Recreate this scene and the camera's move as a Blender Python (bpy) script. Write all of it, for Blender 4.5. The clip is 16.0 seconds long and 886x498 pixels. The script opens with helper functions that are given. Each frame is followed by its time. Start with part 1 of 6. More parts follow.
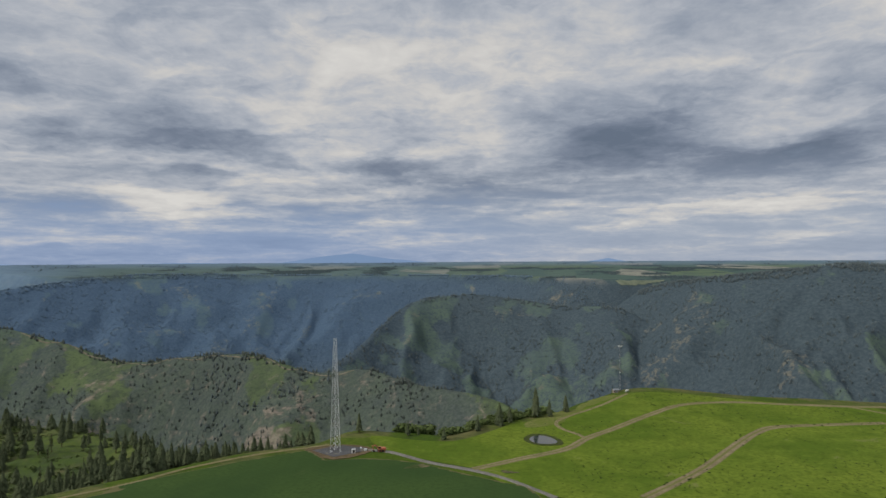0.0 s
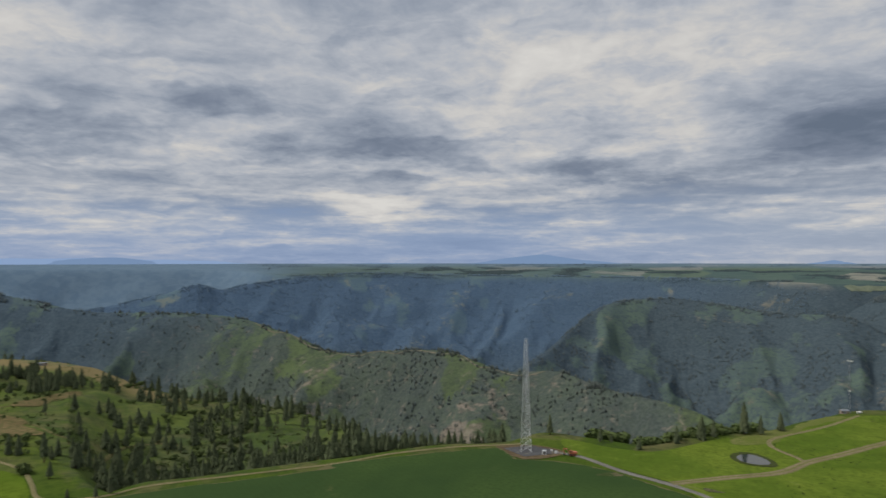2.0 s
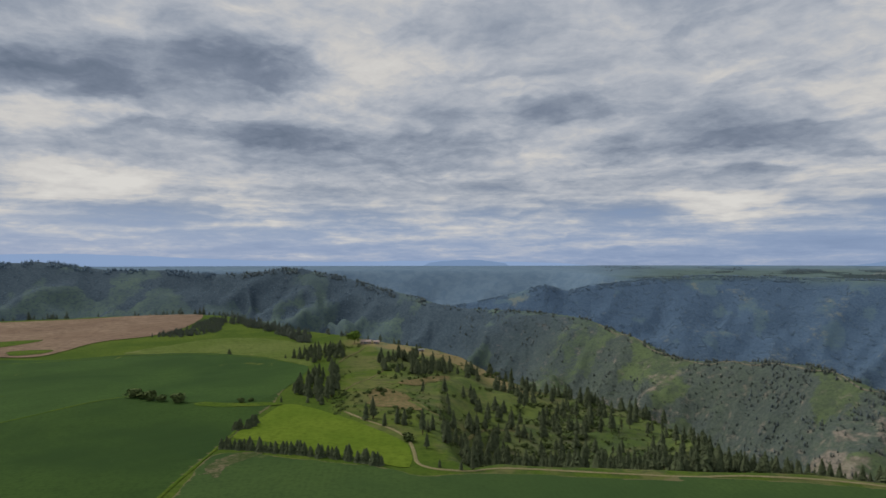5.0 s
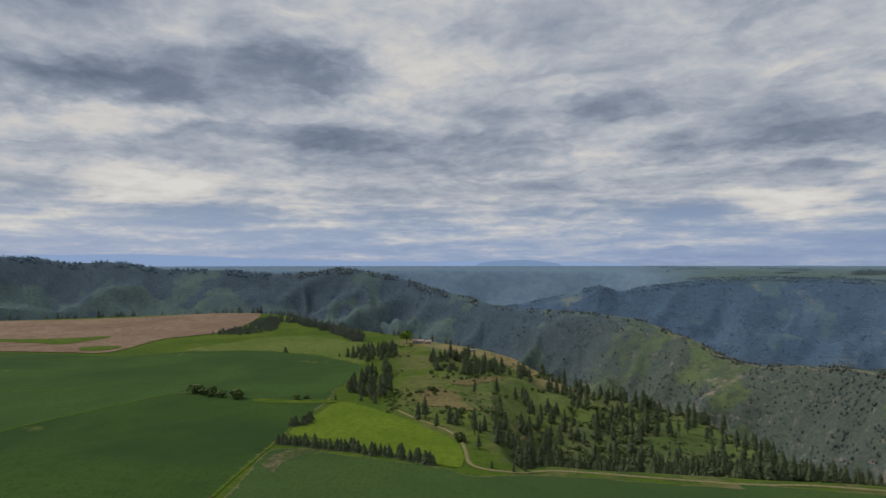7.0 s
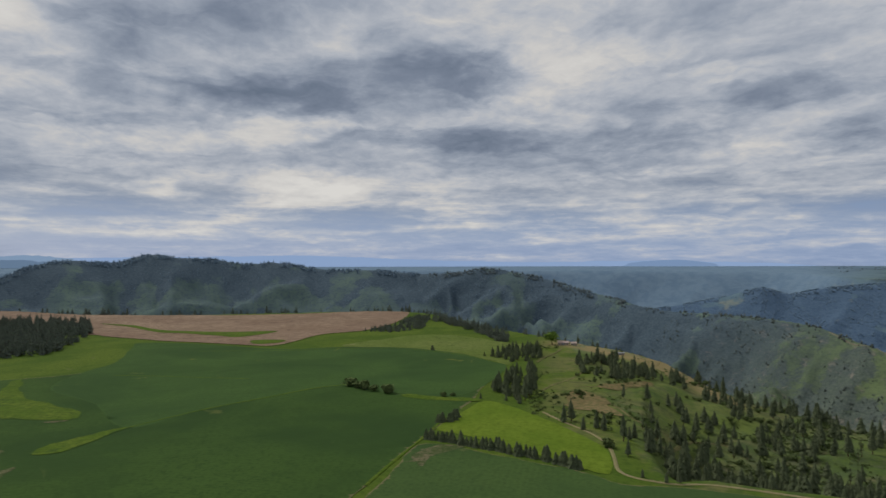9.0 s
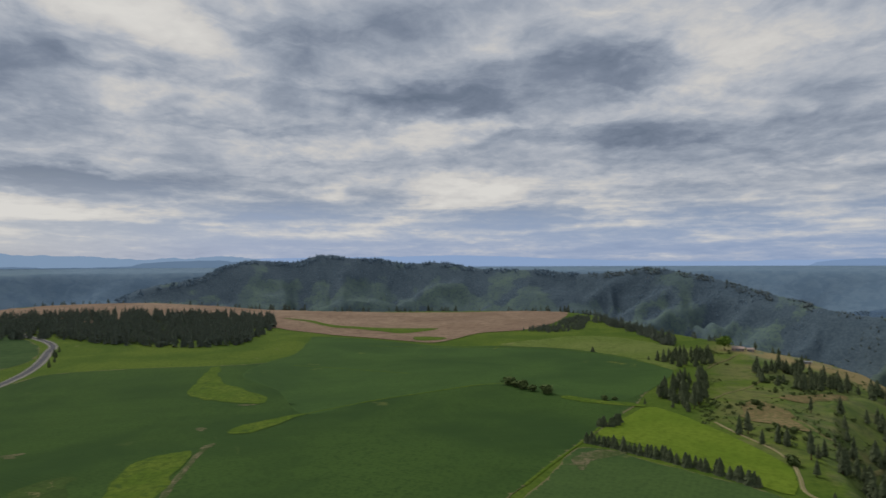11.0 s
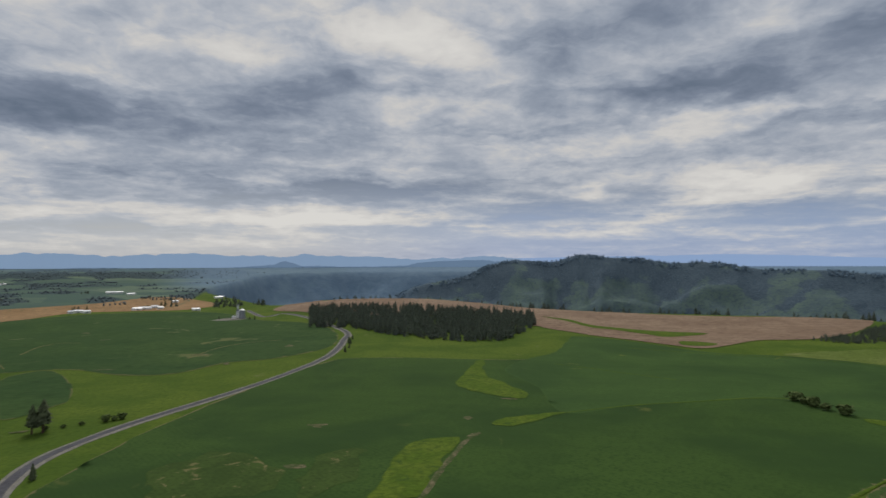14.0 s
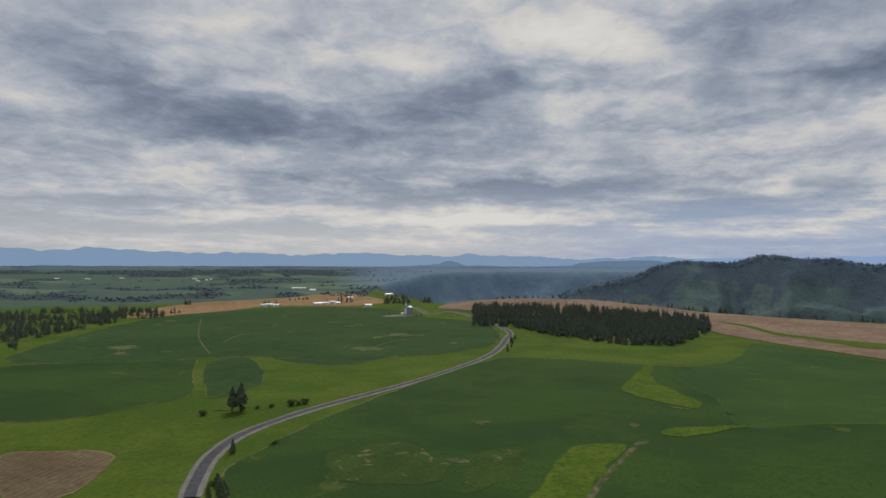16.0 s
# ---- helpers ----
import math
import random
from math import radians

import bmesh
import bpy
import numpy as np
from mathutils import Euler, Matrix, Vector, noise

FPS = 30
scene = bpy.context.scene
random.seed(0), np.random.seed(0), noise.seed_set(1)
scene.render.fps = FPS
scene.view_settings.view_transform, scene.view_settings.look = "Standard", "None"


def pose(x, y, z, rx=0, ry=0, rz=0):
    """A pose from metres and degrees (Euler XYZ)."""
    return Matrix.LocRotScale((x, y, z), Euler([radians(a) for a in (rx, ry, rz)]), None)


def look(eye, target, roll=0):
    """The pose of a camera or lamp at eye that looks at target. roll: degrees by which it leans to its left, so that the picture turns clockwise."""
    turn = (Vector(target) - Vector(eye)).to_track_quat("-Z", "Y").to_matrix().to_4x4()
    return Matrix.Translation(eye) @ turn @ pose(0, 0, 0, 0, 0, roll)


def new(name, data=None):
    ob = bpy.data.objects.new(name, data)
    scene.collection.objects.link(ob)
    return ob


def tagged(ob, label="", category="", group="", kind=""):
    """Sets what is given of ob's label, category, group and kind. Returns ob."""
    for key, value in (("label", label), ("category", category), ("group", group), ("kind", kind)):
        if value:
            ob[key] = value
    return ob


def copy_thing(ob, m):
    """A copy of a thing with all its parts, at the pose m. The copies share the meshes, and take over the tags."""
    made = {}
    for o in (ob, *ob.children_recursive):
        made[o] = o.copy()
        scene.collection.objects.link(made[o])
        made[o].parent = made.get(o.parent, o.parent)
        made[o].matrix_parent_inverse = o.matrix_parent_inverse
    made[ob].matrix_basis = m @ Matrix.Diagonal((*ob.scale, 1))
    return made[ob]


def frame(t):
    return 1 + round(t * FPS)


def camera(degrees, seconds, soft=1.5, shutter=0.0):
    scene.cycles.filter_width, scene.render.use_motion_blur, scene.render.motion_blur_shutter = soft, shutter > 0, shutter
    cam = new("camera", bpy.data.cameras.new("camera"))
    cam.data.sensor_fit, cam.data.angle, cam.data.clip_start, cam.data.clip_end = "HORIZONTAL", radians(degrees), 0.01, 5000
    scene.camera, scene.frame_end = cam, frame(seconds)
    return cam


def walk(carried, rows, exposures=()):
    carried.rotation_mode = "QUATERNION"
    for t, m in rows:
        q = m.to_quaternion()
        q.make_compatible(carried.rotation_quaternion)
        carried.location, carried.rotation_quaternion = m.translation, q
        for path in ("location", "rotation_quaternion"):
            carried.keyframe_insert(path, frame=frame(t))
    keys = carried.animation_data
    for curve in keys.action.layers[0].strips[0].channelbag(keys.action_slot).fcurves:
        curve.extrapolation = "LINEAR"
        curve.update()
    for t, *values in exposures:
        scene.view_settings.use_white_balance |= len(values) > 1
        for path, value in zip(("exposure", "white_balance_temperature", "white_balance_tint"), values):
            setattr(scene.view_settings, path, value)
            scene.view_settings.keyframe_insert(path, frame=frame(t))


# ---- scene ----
cam = camera(69.66, 16.0, soft=1.5, shutter=0.5)
# ================= camera =================
EYE_Z = 102.0          # height of the drone over the tower's foot
PATH = [
    (0.0, pose(0, 0, EYE_Z, 90.92, 0.33, 0.00)),
    (0.5, pose(0, 0, EYE_Z, 90.95, 0.30, 2.57)),
    (1.0, pose(0, 0, EYE_Z, 90.98, 0.17, 7.07)),
    (1.5, pose(0, 0, EYE_Z, 91.01, 0.06, 12.06)),
    (2.0, pose(0, 0, EYE_Z, 91.05, 0.04, 17.03)),
    (2.5, pose(0, 0, EYE_Z, 91.10, 0.08, 21.98)),
    (3.0, pose(0, 0, EYE_Z, 91.13, 0.09, 26.92)),
    (3.5, pose(0, 0, EYE_Z, 91.17, 0.08, 32.24)),
    (4.0, pose(0, 0, EYE_Z, 91.20, 0.08, 37.66)),
    (4.5, pose(0, 0, EYE_Z, 91.24, 0.07, 42.80)),
    (4.7, pose(0, 0, EYE_Z, 91.24, 0.07, 44.80)),
    (5.0, pose(0, 0, EYE_Z, 91.24, 0.07, 47.11)),
    (5.4, pose(0, 0, EYE_Z, 91.25, 0.06, 48.51)),
    (5.75, pose(0, 0, EYE_Z, 91.25, 0.06, 48.80)),
    (6.1, pose(0, 0, EYE_Z, 91.25, 0.05, 48.85)),
    (6.5, pose(0, 0, EYE_Z, 91.26, 0.05, 49.37)),
    (6.8, pose(0, 0, EYE_Z, 91.26, 0.04, 50.60)),
    (7.0, pose(0, 0, EYE_Z, 91.26, 0.04, 51.76)),
    (7.5, pose(0, 0, EYE_Z, 91.26, 0.01, 54.81)),
    (8.0, pose(0, 0, EYE_Z, 91.27, 0.02, 58.01)),
    (8.5, pose(0, 0, EYE_Z, 91.29, 0.09, 61.32)),
    (11.0, pose(0, 0, EYE_Z, 91.31, 0.23, 78.77)),
    (11.5, pose(0, 0, EYE_Z, 91.32, 0.34, 82.62)),
    (12.0, pose(0, 0, EYE_Z, 91.32, 0.37, 86.46)),
    (12.5, pose(0, 0, EYE_Z, 91.33, 0.36, 90.26)),
    (13.0, pose(0, 0, EYE_Z, 91.34, 0.32, 94.08)),
    (13.5, pose(0, 0, EYE_Z, 91.34, 0.26, 97.90)),
    (14.0, pose(0, 0, EYE_Z, 91.34, 0.18, 101.71)),
    (14.5, pose(0, 0, EYE_Z, 91.33, 0.06, 105.47)),
    (15.0, pose(0, 0, EYE_Z, 91.33, -0.07, 109.21)),
    (15.5, pose(0, 0, EYE_Z, 91.32, -0.15, 112.84)),
    (16.0, pose(0, 0, EYE_Z, 91.32, -0.18, 116.23)),
]
walk(cam, PATH)
# large cloud masses: bearing, height, half width, half depth (degrees), tilt, strength
DARK_EAST = [
    (23, 9.8, 7.3, 1.2, 0, 0.8), (6, 8.4, 6.0, 1.0, 0, 1), (-17, 10.7, 9.3, 2.7, 0.35, 0.8),
    (-29, 8.0, 7.8, 1.2, 0, 0.8), (33, 9.7, 2.2, 1.1, 0, 0.5), (-3, 6.5, 6.1, 2.3, 0, 0.45),
    (51, 9.7, 8.7, 1.3, 0, 0.7), (62, 10.9, 5.0, 1.2, 0, 0.7), (39, 12.9, 5.5, 1.1, 0.1, 0.6),
    (65, 17.4, 4.0, 1.5, 0, 0.5), (80, 15.3, 9.6, 1.7, 0, 0.55), (60, 15.5, 5.0, 2.6, 0, 0.4)]
DARK_WEST = [
    (67, 17.0, 7.1, 2.0, 0, 0.6), (73, 11.3, 8.0, 1.1, 0, 0.6), (46, 11.1, 7.5, 0.9, 0, 0.4),
    (81, 14.3, 14.2, 1.3, 0, 0.55), (86, 20.1, 10.5, 1.9, 0, 0.4), (109, 6.4, 5.7, 0.8, 0, 0.6),
    (94, 11.8, 5.7, 0.9, 0, 0.5), (135, 12.6, 7.3, 2.2, 0, 0.75), (117, 14.4, 8.8, 1.7, 0, 0.7),
    (123, 10.9, 9.2, 1.1, 0, 0.6), (112, 6.7, 11.5, 1.2, 0, 0.6), (127, 7.4, 6.6, 1.0, 0, 0.45), (110, 15.5, 6.5, 3.0, 0, 0.4), (142, 15.0, 8.5, 4.0, 0, 0.4)]
PALE_EAST = [
    (19, 7.6, 5.9, 0.7, 0, 0.7), (26, 5.6, 8.2, 0.5, 0, 0.6), (-3, 16.8, 10.1, 3.0, 0.1, 0.55),
    (-27, 4.1, 8.9, 0.8, 0, 0.45), (7, 18.1, 6.0, 2.0, 0, 0.4), (-25, 16.5, 6.3, 1.8, 0.2, 0.3),
    (39, 8.8, 6.0, 1.0, 0, 0.45), (58, 13.4, 5.0, 1.1, 0, 0.35), (54, 17.2, 5.6, 3.0, 0, 0.55),
    (82, 11.0, 5.7, 0.8, 0, 0.5)]
PALE_WEST = [
    (77, 6.2, 9.6, 1.1, 0, 0.5), (102, 18.8, 5.2, 1.9, 0, 0.7), (77, 11.7, 5.6, 0.9, 0, 0.7),
    (77, 7.2, 7.6, 0.8, 0, 0.7), (109, 3.7, 9.8, 0.9, 0, 0.6), (105, 20.0, 5.6, 2.5, 0, 0.8),
    (103, 14.1, 3.6, 1.1, 0, 0.8), (123, 18.5, 7.4, 1.4, 0, 0.6), (117, 3.9, 12.2, 1.0, 0, 0.7),
    (136, 17.5, 4.2, 2.2, 0, 0.4), (137, 5.1, 4.8, 2.2, 0, 0.4)]


# ================= sky and sun =================
def calc(tree, op, a, b=None, c=None, clamp=False):
    n = tree.nodes.new("ShaderNodeMath")
    n.operation, n.use_clamp = op, clamp
    for i, v in enumerate((a, b, c)):
        if v is None:
            continue
        if isinstance(v, (int, float)):
            n.inputs[i].default_value = v
        else:
            tree.links.new(v, n.inputs[i])
    return n.outputs[0]


def blend(tree, fac, a, b):
    n = tree.nodes.new("ShaderNodeMix")
    n.data_type = "RGBA"
    for i, v in ((0, fac), (6, a), (7, b)):
        if isinstance(v, (int, float)):
            n.inputs[i].default_value = v
        elif isinstance(v, tuple):
            n.inputs[i].default_value = (*v, 1)
        else:
            tree.links.new(v, n.inputs[i])
    return n.outputs[2]


def ramp(tree, v, lo, hi):
    n = tree.nodes.new("ShaderNodeMapRange")
    n.interpolation_type = "SMOOTHSTEP"
    tree.links.new(v, n.inputs[0])
    n.inputs[1].default_value, n.inputs[2].default_value = lo, hi
    return n.outputs[0]


def grain(tree, vec, scale, detail=4, rough=0.55, distort=0.0):
    n = tree.nodes.new("ShaderNodeTexNoise")
    tree.links.new(vec, n.inputs["Vector"])
    n.inputs["Scale"].default_value, n.inputs["Detail"].default_value = scale, detail
    n.inputs["Roughness"].default_value, n.inputs["Distortion"].default_value = rough, distort
    return n.outputs[0]


SUN_HEIGHT, SUN_BEARING = 45.0, 112.0
world = bpy.data.worlds.new("overcast_sky")
scene.world = world
world.use_nodes = True
wt = world.node_tree
wt.nodes.clear()
where = wt.nodes.new("ShaderNodeTexCoord").outputs["Generated"]
xyz = wt.nodes.new("ShaderNodeSeparateXYZ")
wt.links.new(where, xyz.inputs[0])
dx, dy, dz = xyz.outputs
up = calc(wt, "MAXIMUM", dz, 0.0)
lift = calc(wt, "ADD", up, 0.20)
deck = wt.nodes.new("ShaderNodeCombineXYZ")
wt.links.new(calc(wt, "DIVIDE", dx, lift), deck.inputs[0])
wt.links.new(calc(wt, "DIVIDE", dy, lift), deck.inputs[1])
deck.inputs[2].default_value = 4.3
bearing = calc(wt, "MULTIPLY", calc(wt, "ARCTAN2", calc(wt, "MULTIPLY", dx, -1.0), dy), 57.29578)
bearing = calc(wt, "ADD", bearing, calc(wt, "MULTIPLY", calc(wt, "LESS_THAN", bearing, -120.0), 360.0))
height = calc(wt, "MULTIPLY", calc(wt, "ARCSINE", dz), 57.29578)
# ragged edges for the cloud masses
wob = grain(wt, deck.outputs[0], 2.2, 4, 0.55)
wob2 = grain(wt, deck.outputs[0], 3.6, 4, 0.55)
bear_w = calc(wt, "ADD", bearing, calc(wt, "MULTIPLY_ADD", wob, 10.0, -5.0))
high_w = calc(wt, "ADD", height, calc(wt, "MULTIPLY", calc(wt, "SUBTRACT", wob2, 0.5), calc(wt, "MULTIPLY_ADD", height, 0.25, 1.6)))


def masses(rows):
    total = None
    for a0, e0, w, h, tilt, amount in rows:
        u = calc(wt, "MULTIPLY", calc(wt, "SUBTRACT", bear_w, float(a0)), 1.0 / w)
        v = calc(wt, "SUBTRACT", high_w, float(e0))
        if tilt:
            v = calc(wt, "MULTIPLY_ADD", u, tilt * w, v)
        v = calc(wt, "MULTIPLY", v, 1.0 / h)
        d = calc(wt, "MULTIPLY_ADD", u, u, calc(wt, "MULTIPLY", v, v))
        g = calc(wt, "MULTIPLY", calc(wt, "EXPONENT", calc(wt, "MULTIPLY", d, -0.9)), float(amount))
        total = g if total is None else calc(wt, "ADD", total, g)
    return total


dark = calc(wt, "ADD", masses(DARK_EAST), masses(DARK_WEST))
pale = calc(wt, "ADD", masses(PALE_EAST), masses(PALE_WEST))
big = grain(wt, deck.outputs[0], 1.35, 4, 0.5, 0.4)
mid = grain(wt, deck.outputs[0], 3.6, 6, 0.58, 0.6)
fine = grain(wt, deck.outputs[0], 11.0, 6, 0.62, 0.4)
# thin level banks low over the horizon
level = wt.nodes.new("ShaderNodeCombineXYZ")
wt.links.new(calc(wt, "MULTIPLY", bear_w, 0.075), level.inputs[0])
wt.links.new(calc(wt, "MULTIPLY", calc(wt, "ADD", height, calc(wt, "MULTIPLY", wob, 0.8)), 0.75), level.inputs[1])
banks = grain(wt, level.outputs[0], 1.0, 5, 0.55, 0.2)
streak = wt.nodes.new("ShaderNodeCombineXYZ")        # level sheets, thinner towards the horizon
wt.links.new(calc(wt, "MULTIPLY", bear_w, 0.062), streak.inputs[0])
sheet = calc(wt, "MULTIPLY", calc(wt, "LOGARITHM", calc(wt, "MAXIMUM", calc(wt, "ADD", high_w, 3.0), 0.5), math.e), 4.2)
wt.links.new(sheet, streak.inputs[1])
streak.inputs[2].default_value = 2.7
wisps = grain(wt, streak.outputs[0], 1.5, 7, 0.60, 0.5)
# grey undersides with ragged edges under a paler, smoother deck
lumps = calc(wt, "MULTIPLY_ADD", mid, 1.5, calc(wt, "MULTIPLY_ADD", fine, 0.75, calc(wt, "MULTIPLY", wisps, 0.9)))
lumps = calc(wt, "ADD", lumps, -1.575)
swell = calc(wt, "MULTIPLY_ADD", big, 1.1, -0.55)
under = ramp(wt, calc(wt, "SUBTRACT", calc(wt, "MULTIPLY_ADD", dark, 0.9, swell), calc(wt, "MULTIPLY_ADD", pale, 0.35, lumps)), -0.55, 1.25)
bright = ramp(wt, calc(wt, "ADD", calc(wt, "MULTIPLY_ADD", pale, 0.9, swell), lumps), -0.15, 1.15)
tone = calc(wt, "MULTIPLY_ADD", big, 0.60, calc(wt, "MULTIPLY_ADD", mid, 0.28, calc(wt, "MULTIPLY_ADD", fine, 0.16, calc(wt, "MULTIPLY", wisps, 0.46))))
tone = calc(wt, "SUBTRACT", calc(wt, "MULTIPLY_ADD", pale, 0.20, calc(wt, "ADD", tone, -0.275)), calc(wt, "MULTIPLY", dark, 0.24))
tone = calc(wt, "ADD", tone, calc(wt, "MULTIPLY", calc(wt, "SUBTRACT", banks, 0.5), calc(wt, "MULTIPLY", ramp(wt, height, 10.0, 3.0), 1.15)))
tone = calc(wt, "MULTIPLY_ADD", tone, 1.3, -0.068)
tone = calc(wt, "ADD", tone, calc(wt, "MULTIPLY", calc(wt, "SUBTRACT", bright, under), 0.13))
shades = wt.nodes.new("ShaderNodeValToRGB")
wt.links.new(tone, shades.inputs[0])
cr = shades.color_ramp
cr.interpolation = "LINEAR"
cr.elements[1].position, cr.elements[1].color = 1.0, (0.68, 0.665, 0.635, 1)
cr.elements[0].position, cr.elements[0].color = 0.0, (0.130, 0.165, 0.225, 1)
for place, colour in ((0.20, (0.195, 0.232, 0.302)), (0.40, (0.303, 0.342, 0.410)), (0.58, (0.434, 0.460, 0.508)), (0.76, (0.580, 0.570, 0.558))):
    e = cr.elements.new(place)
    e.color = (*colour, 1)
cloud = shades.outputs[0]
sky = wt.nodes.new("ShaderNodeTexSky")
sky.sky_type, sky.sun_disc = "NISHITA", False
sky.sun_elevation, sky.sun_rotation = radians(SUN_HEIGHT), radians(-SUN_BEARING)
sky.air_density, sky.dust_density = 1.0, 2.0
clear = wt.nodes.new("ShaderNodeVectorMath")
clear.operation = "SCALE"
wt.links.new(sky.outputs[0], clear.inputs[0])
clear.inputs[3].default_value = 0.075
warm = calc(wt, "MAXIMUM", ramp(wt, bearing, 92.0, 124.0), calc(wt, "MULTIPLY", ramp(wt, bearing, 14.0, -22.0), 0.55))
air = blend(wt, warm, (0.28, 0.40, 0.66), (0.50, 0.53, 0.57))
haze = blend(wt, 0.75, clear.outputs[0], air)
low = ramp(wt, calc(wt, "MULTIPLY_ADD", tone, 6.0, height), 9.5, 3.2)          # the deck thins towards the horizon
view = blend(wt, calc(wt, "MULTIPLY", low, 0.72), cloud, haze)
ground_glow = blend(wt, ramp(wt, dz, 0.0, -0.06), view, (0.10, 0.13, 0.10))
back = wt.nodes.new("ShaderNodeBackground")
wt.links.new(ground_glow, back.inputs[0])
back.inputs[1].default_value = 1.0
wt.links.new(back.outputs[0], wt.nodes.new("ShaderNodeOutputWorld").inputs[0])

sun_data = bpy.data.lights.new("sun", "SUN")
sun_data.energy, sun_data.angle, sun_data.color = 2.4, radians(28), (1.0, 0.955, 0.88)
sun = new("sun", sun_data)
sun.matrix_world = look((0, 0, 0), (math.sin(radians(SUN_BEARING)) * math.cos(radians(SUN_HEIGHT)), -math.cos(radians(SUN_BEARING)) * math.cos(radians(SUN_HEIGHT)),
                                    -math.sin(radians(SUN_HEIGHT))))

# ================= lie of the land =================
# Bearings run in degrees to the left of the +y axis; the drone hovers over the origin.
def lattice(ix, iy, seed):
    n = (ix * 374761393 + iy * 668265263 + seed * 974634541) & 0x7FFFFFFF
    n = ((n ^ (n >> 13)) * 1274126177) & 0x7FFFFFFF
    return ((n ^ (n >> 16)) & 0xFFFF) / 65535.0


def vnoise(x, y, seed=0):
    ix, iy = np.floor(x).astype(np.int64), np.floor(y).astype(np.int64)
    fx, fy = x - ix, y - iy
    fx, fy = fx * fx * fx * (fx * (fx * 6 - 15) + 10), fy * fy * fy * (fy * (fy * 6 - 15) + 10)
    a, b = lattice(ix, iy, seed), lattice(ix + 1, iy, seed)
    c, d = lattice(ix, iy + 1, seed), lattice(ix + 1, iy + 1, seed)
    return (a + (b - a) * fx) * (1 - fy) + (c + (d - c) * fx) * fy


def fbm(x, y, octaves=4, seed=0):
    s, amp, tot = 0, 1.0, 0
    for k in range(octaves):
        s, tot = s + amp * vnoise(x * 2 ** k, y * 2 ** k, seed + 17 * k), tot + amp
        amp *= 0.5
    return s / tot


def smax(a, b, k):
    t = np.clip(0.5 + 0.5 * (a - b) / k, 0, 1)
    return b + (a - b) * t + k * t * (1 - t)


def along(table, a, col):
    """A soft curve through a table of rows (bearing, ...)."""
    xs = np.array([p[0] for p in table], float)
    ys = np.array([p[col] for p in table], float)
    m = np.gradient(ys, xs)
    i = np.clip(np.searchsorted(xs, a) - 1, 0, len(xs) - 2)
    w = xs[i + 1] - xs[i]
    t = np.clip((a - xs[i]) / w, 0, 1)
    return ((2 * t ** 3 - 3 * t ** 2 + 1) * ys[i] + (t ** 3 - 2 * t ** 2 + t) * w * m[i] * 0.8
            + (3 * t ** 2 - 2 * t ** 3) * ys[i + 1] + (t ** 3 - t ** 2) * w * m[i + 1] * 0.8)


def sstep(e0, e1, x):
    t = np.clip((x - e0) / (e1 - e0), 0, 1)
    return t * t * (3 - 2 * t)


# edge of the farmed plateau: bearing, distance, height there
RIM = [(-70, 560, 0), (-36, 545, 0), (-26, 520, 0), (-16, 512, 1), (-12.7, 468, 0), (-9.8, 425, 0), (-5.8, 404, 0),
       (-0.7, 370, 0), (4.3, 378, 0), (8.3, 382, 0), (11.3, 362, 0), (17, 352, 0), (27, 332, 0), (34, 324, 0),
       (41.5, 322, 0), (46.5, 330, 0), (49.2, 420, 0), (51.8, 620, 0), (54.3, 850, 0), (58, 950, 0), (62, 1060, 0), (66.5, 1290, 2),
       (69, 1330, 2), (80, 1360, 0), (86, 1370, 0), (94, 1450, 2), (99, 1520, 10), (104, 1560, 17), (112, 1560, 16),
       (117, 1600, 4), (121, 2200, 0), (126, 4000, 0), (130, 4000, 0), (185, 4000, 0)]
# ridges: bearing, distance of the crest, its slope as seen from the drone (degrees)
SPUR = [(21, 430, -17.5), (24.9, 470, -15.3), (27.4, 520, -14.3), (33.5, 610, -12.5), (41.5, 700, -10.3), (47.3, 790, -7.75), (54, 860, -7.1)]
MIDDLE = [(-12, 950, -17), (-4.8, 1080, -12.5), (2.8, 1200, -11.0), (6.8, 1300, -9.7), (11.3, 1350, -9.8), (16.5, 1450, -8.1),
          (21.9, 1600, -7.95), (26.2, 1700, -8.1), (31.2, 1850, -6.1), (34.8, 2000, -4.85), (40.5, 2200, -4.25),
          (46.4, 2400, -3.9), (51, 2650, -2.65), (57.6, 2950, -0.9), (60.6, 3000, -0.45), (63.5, 3050, -0.8), (66.5, 3100, -0.95)]
CHAIN = [(55, 3300, -3.0), (60.6, 3200, -1.2), (66.5, 3150, -0.95), (70.6, 3150, -0.6), (75, 3200, -0.5), (79.6, 3300, 0.13), (82, 3350, 0.0),
         (84.5, 3400, 0.4), (87, 3400, 0.5), (89.5, 3400, 0.75), (91.9, 3400, 0.15), (95.3, 3400, 0.27), (97.6, 3400, -0.15),
         (99.8, 3350, -1.1), (104, 3250, -1.95), (106, 3200, -2.8), (112, 3200, -6)]
CENTRAL = [(16, 1800, -13), (9.3, 2000, -8.93), (2.3, 2500, -3.7), (-2.3, 2600, -3.2), (-10.8, 2500, -4.2), (-15.6, 2400, -4.4),
           (-20.2, 2300, -6.8), (-26, 2200, -9.5), (-40, 2100, -14)][::-1]
RIGHT = [(-70, 2300, -0.8), (-45, 2300, -0.7), (-34.8, 2300, -0.7), (-32.4, 2300, -0.53), (-28.7, 2300, -1.0), (-22.4, 2400, -1.75),
         (-17.5, 2600, -2.7), (-14, 2600, -5)]
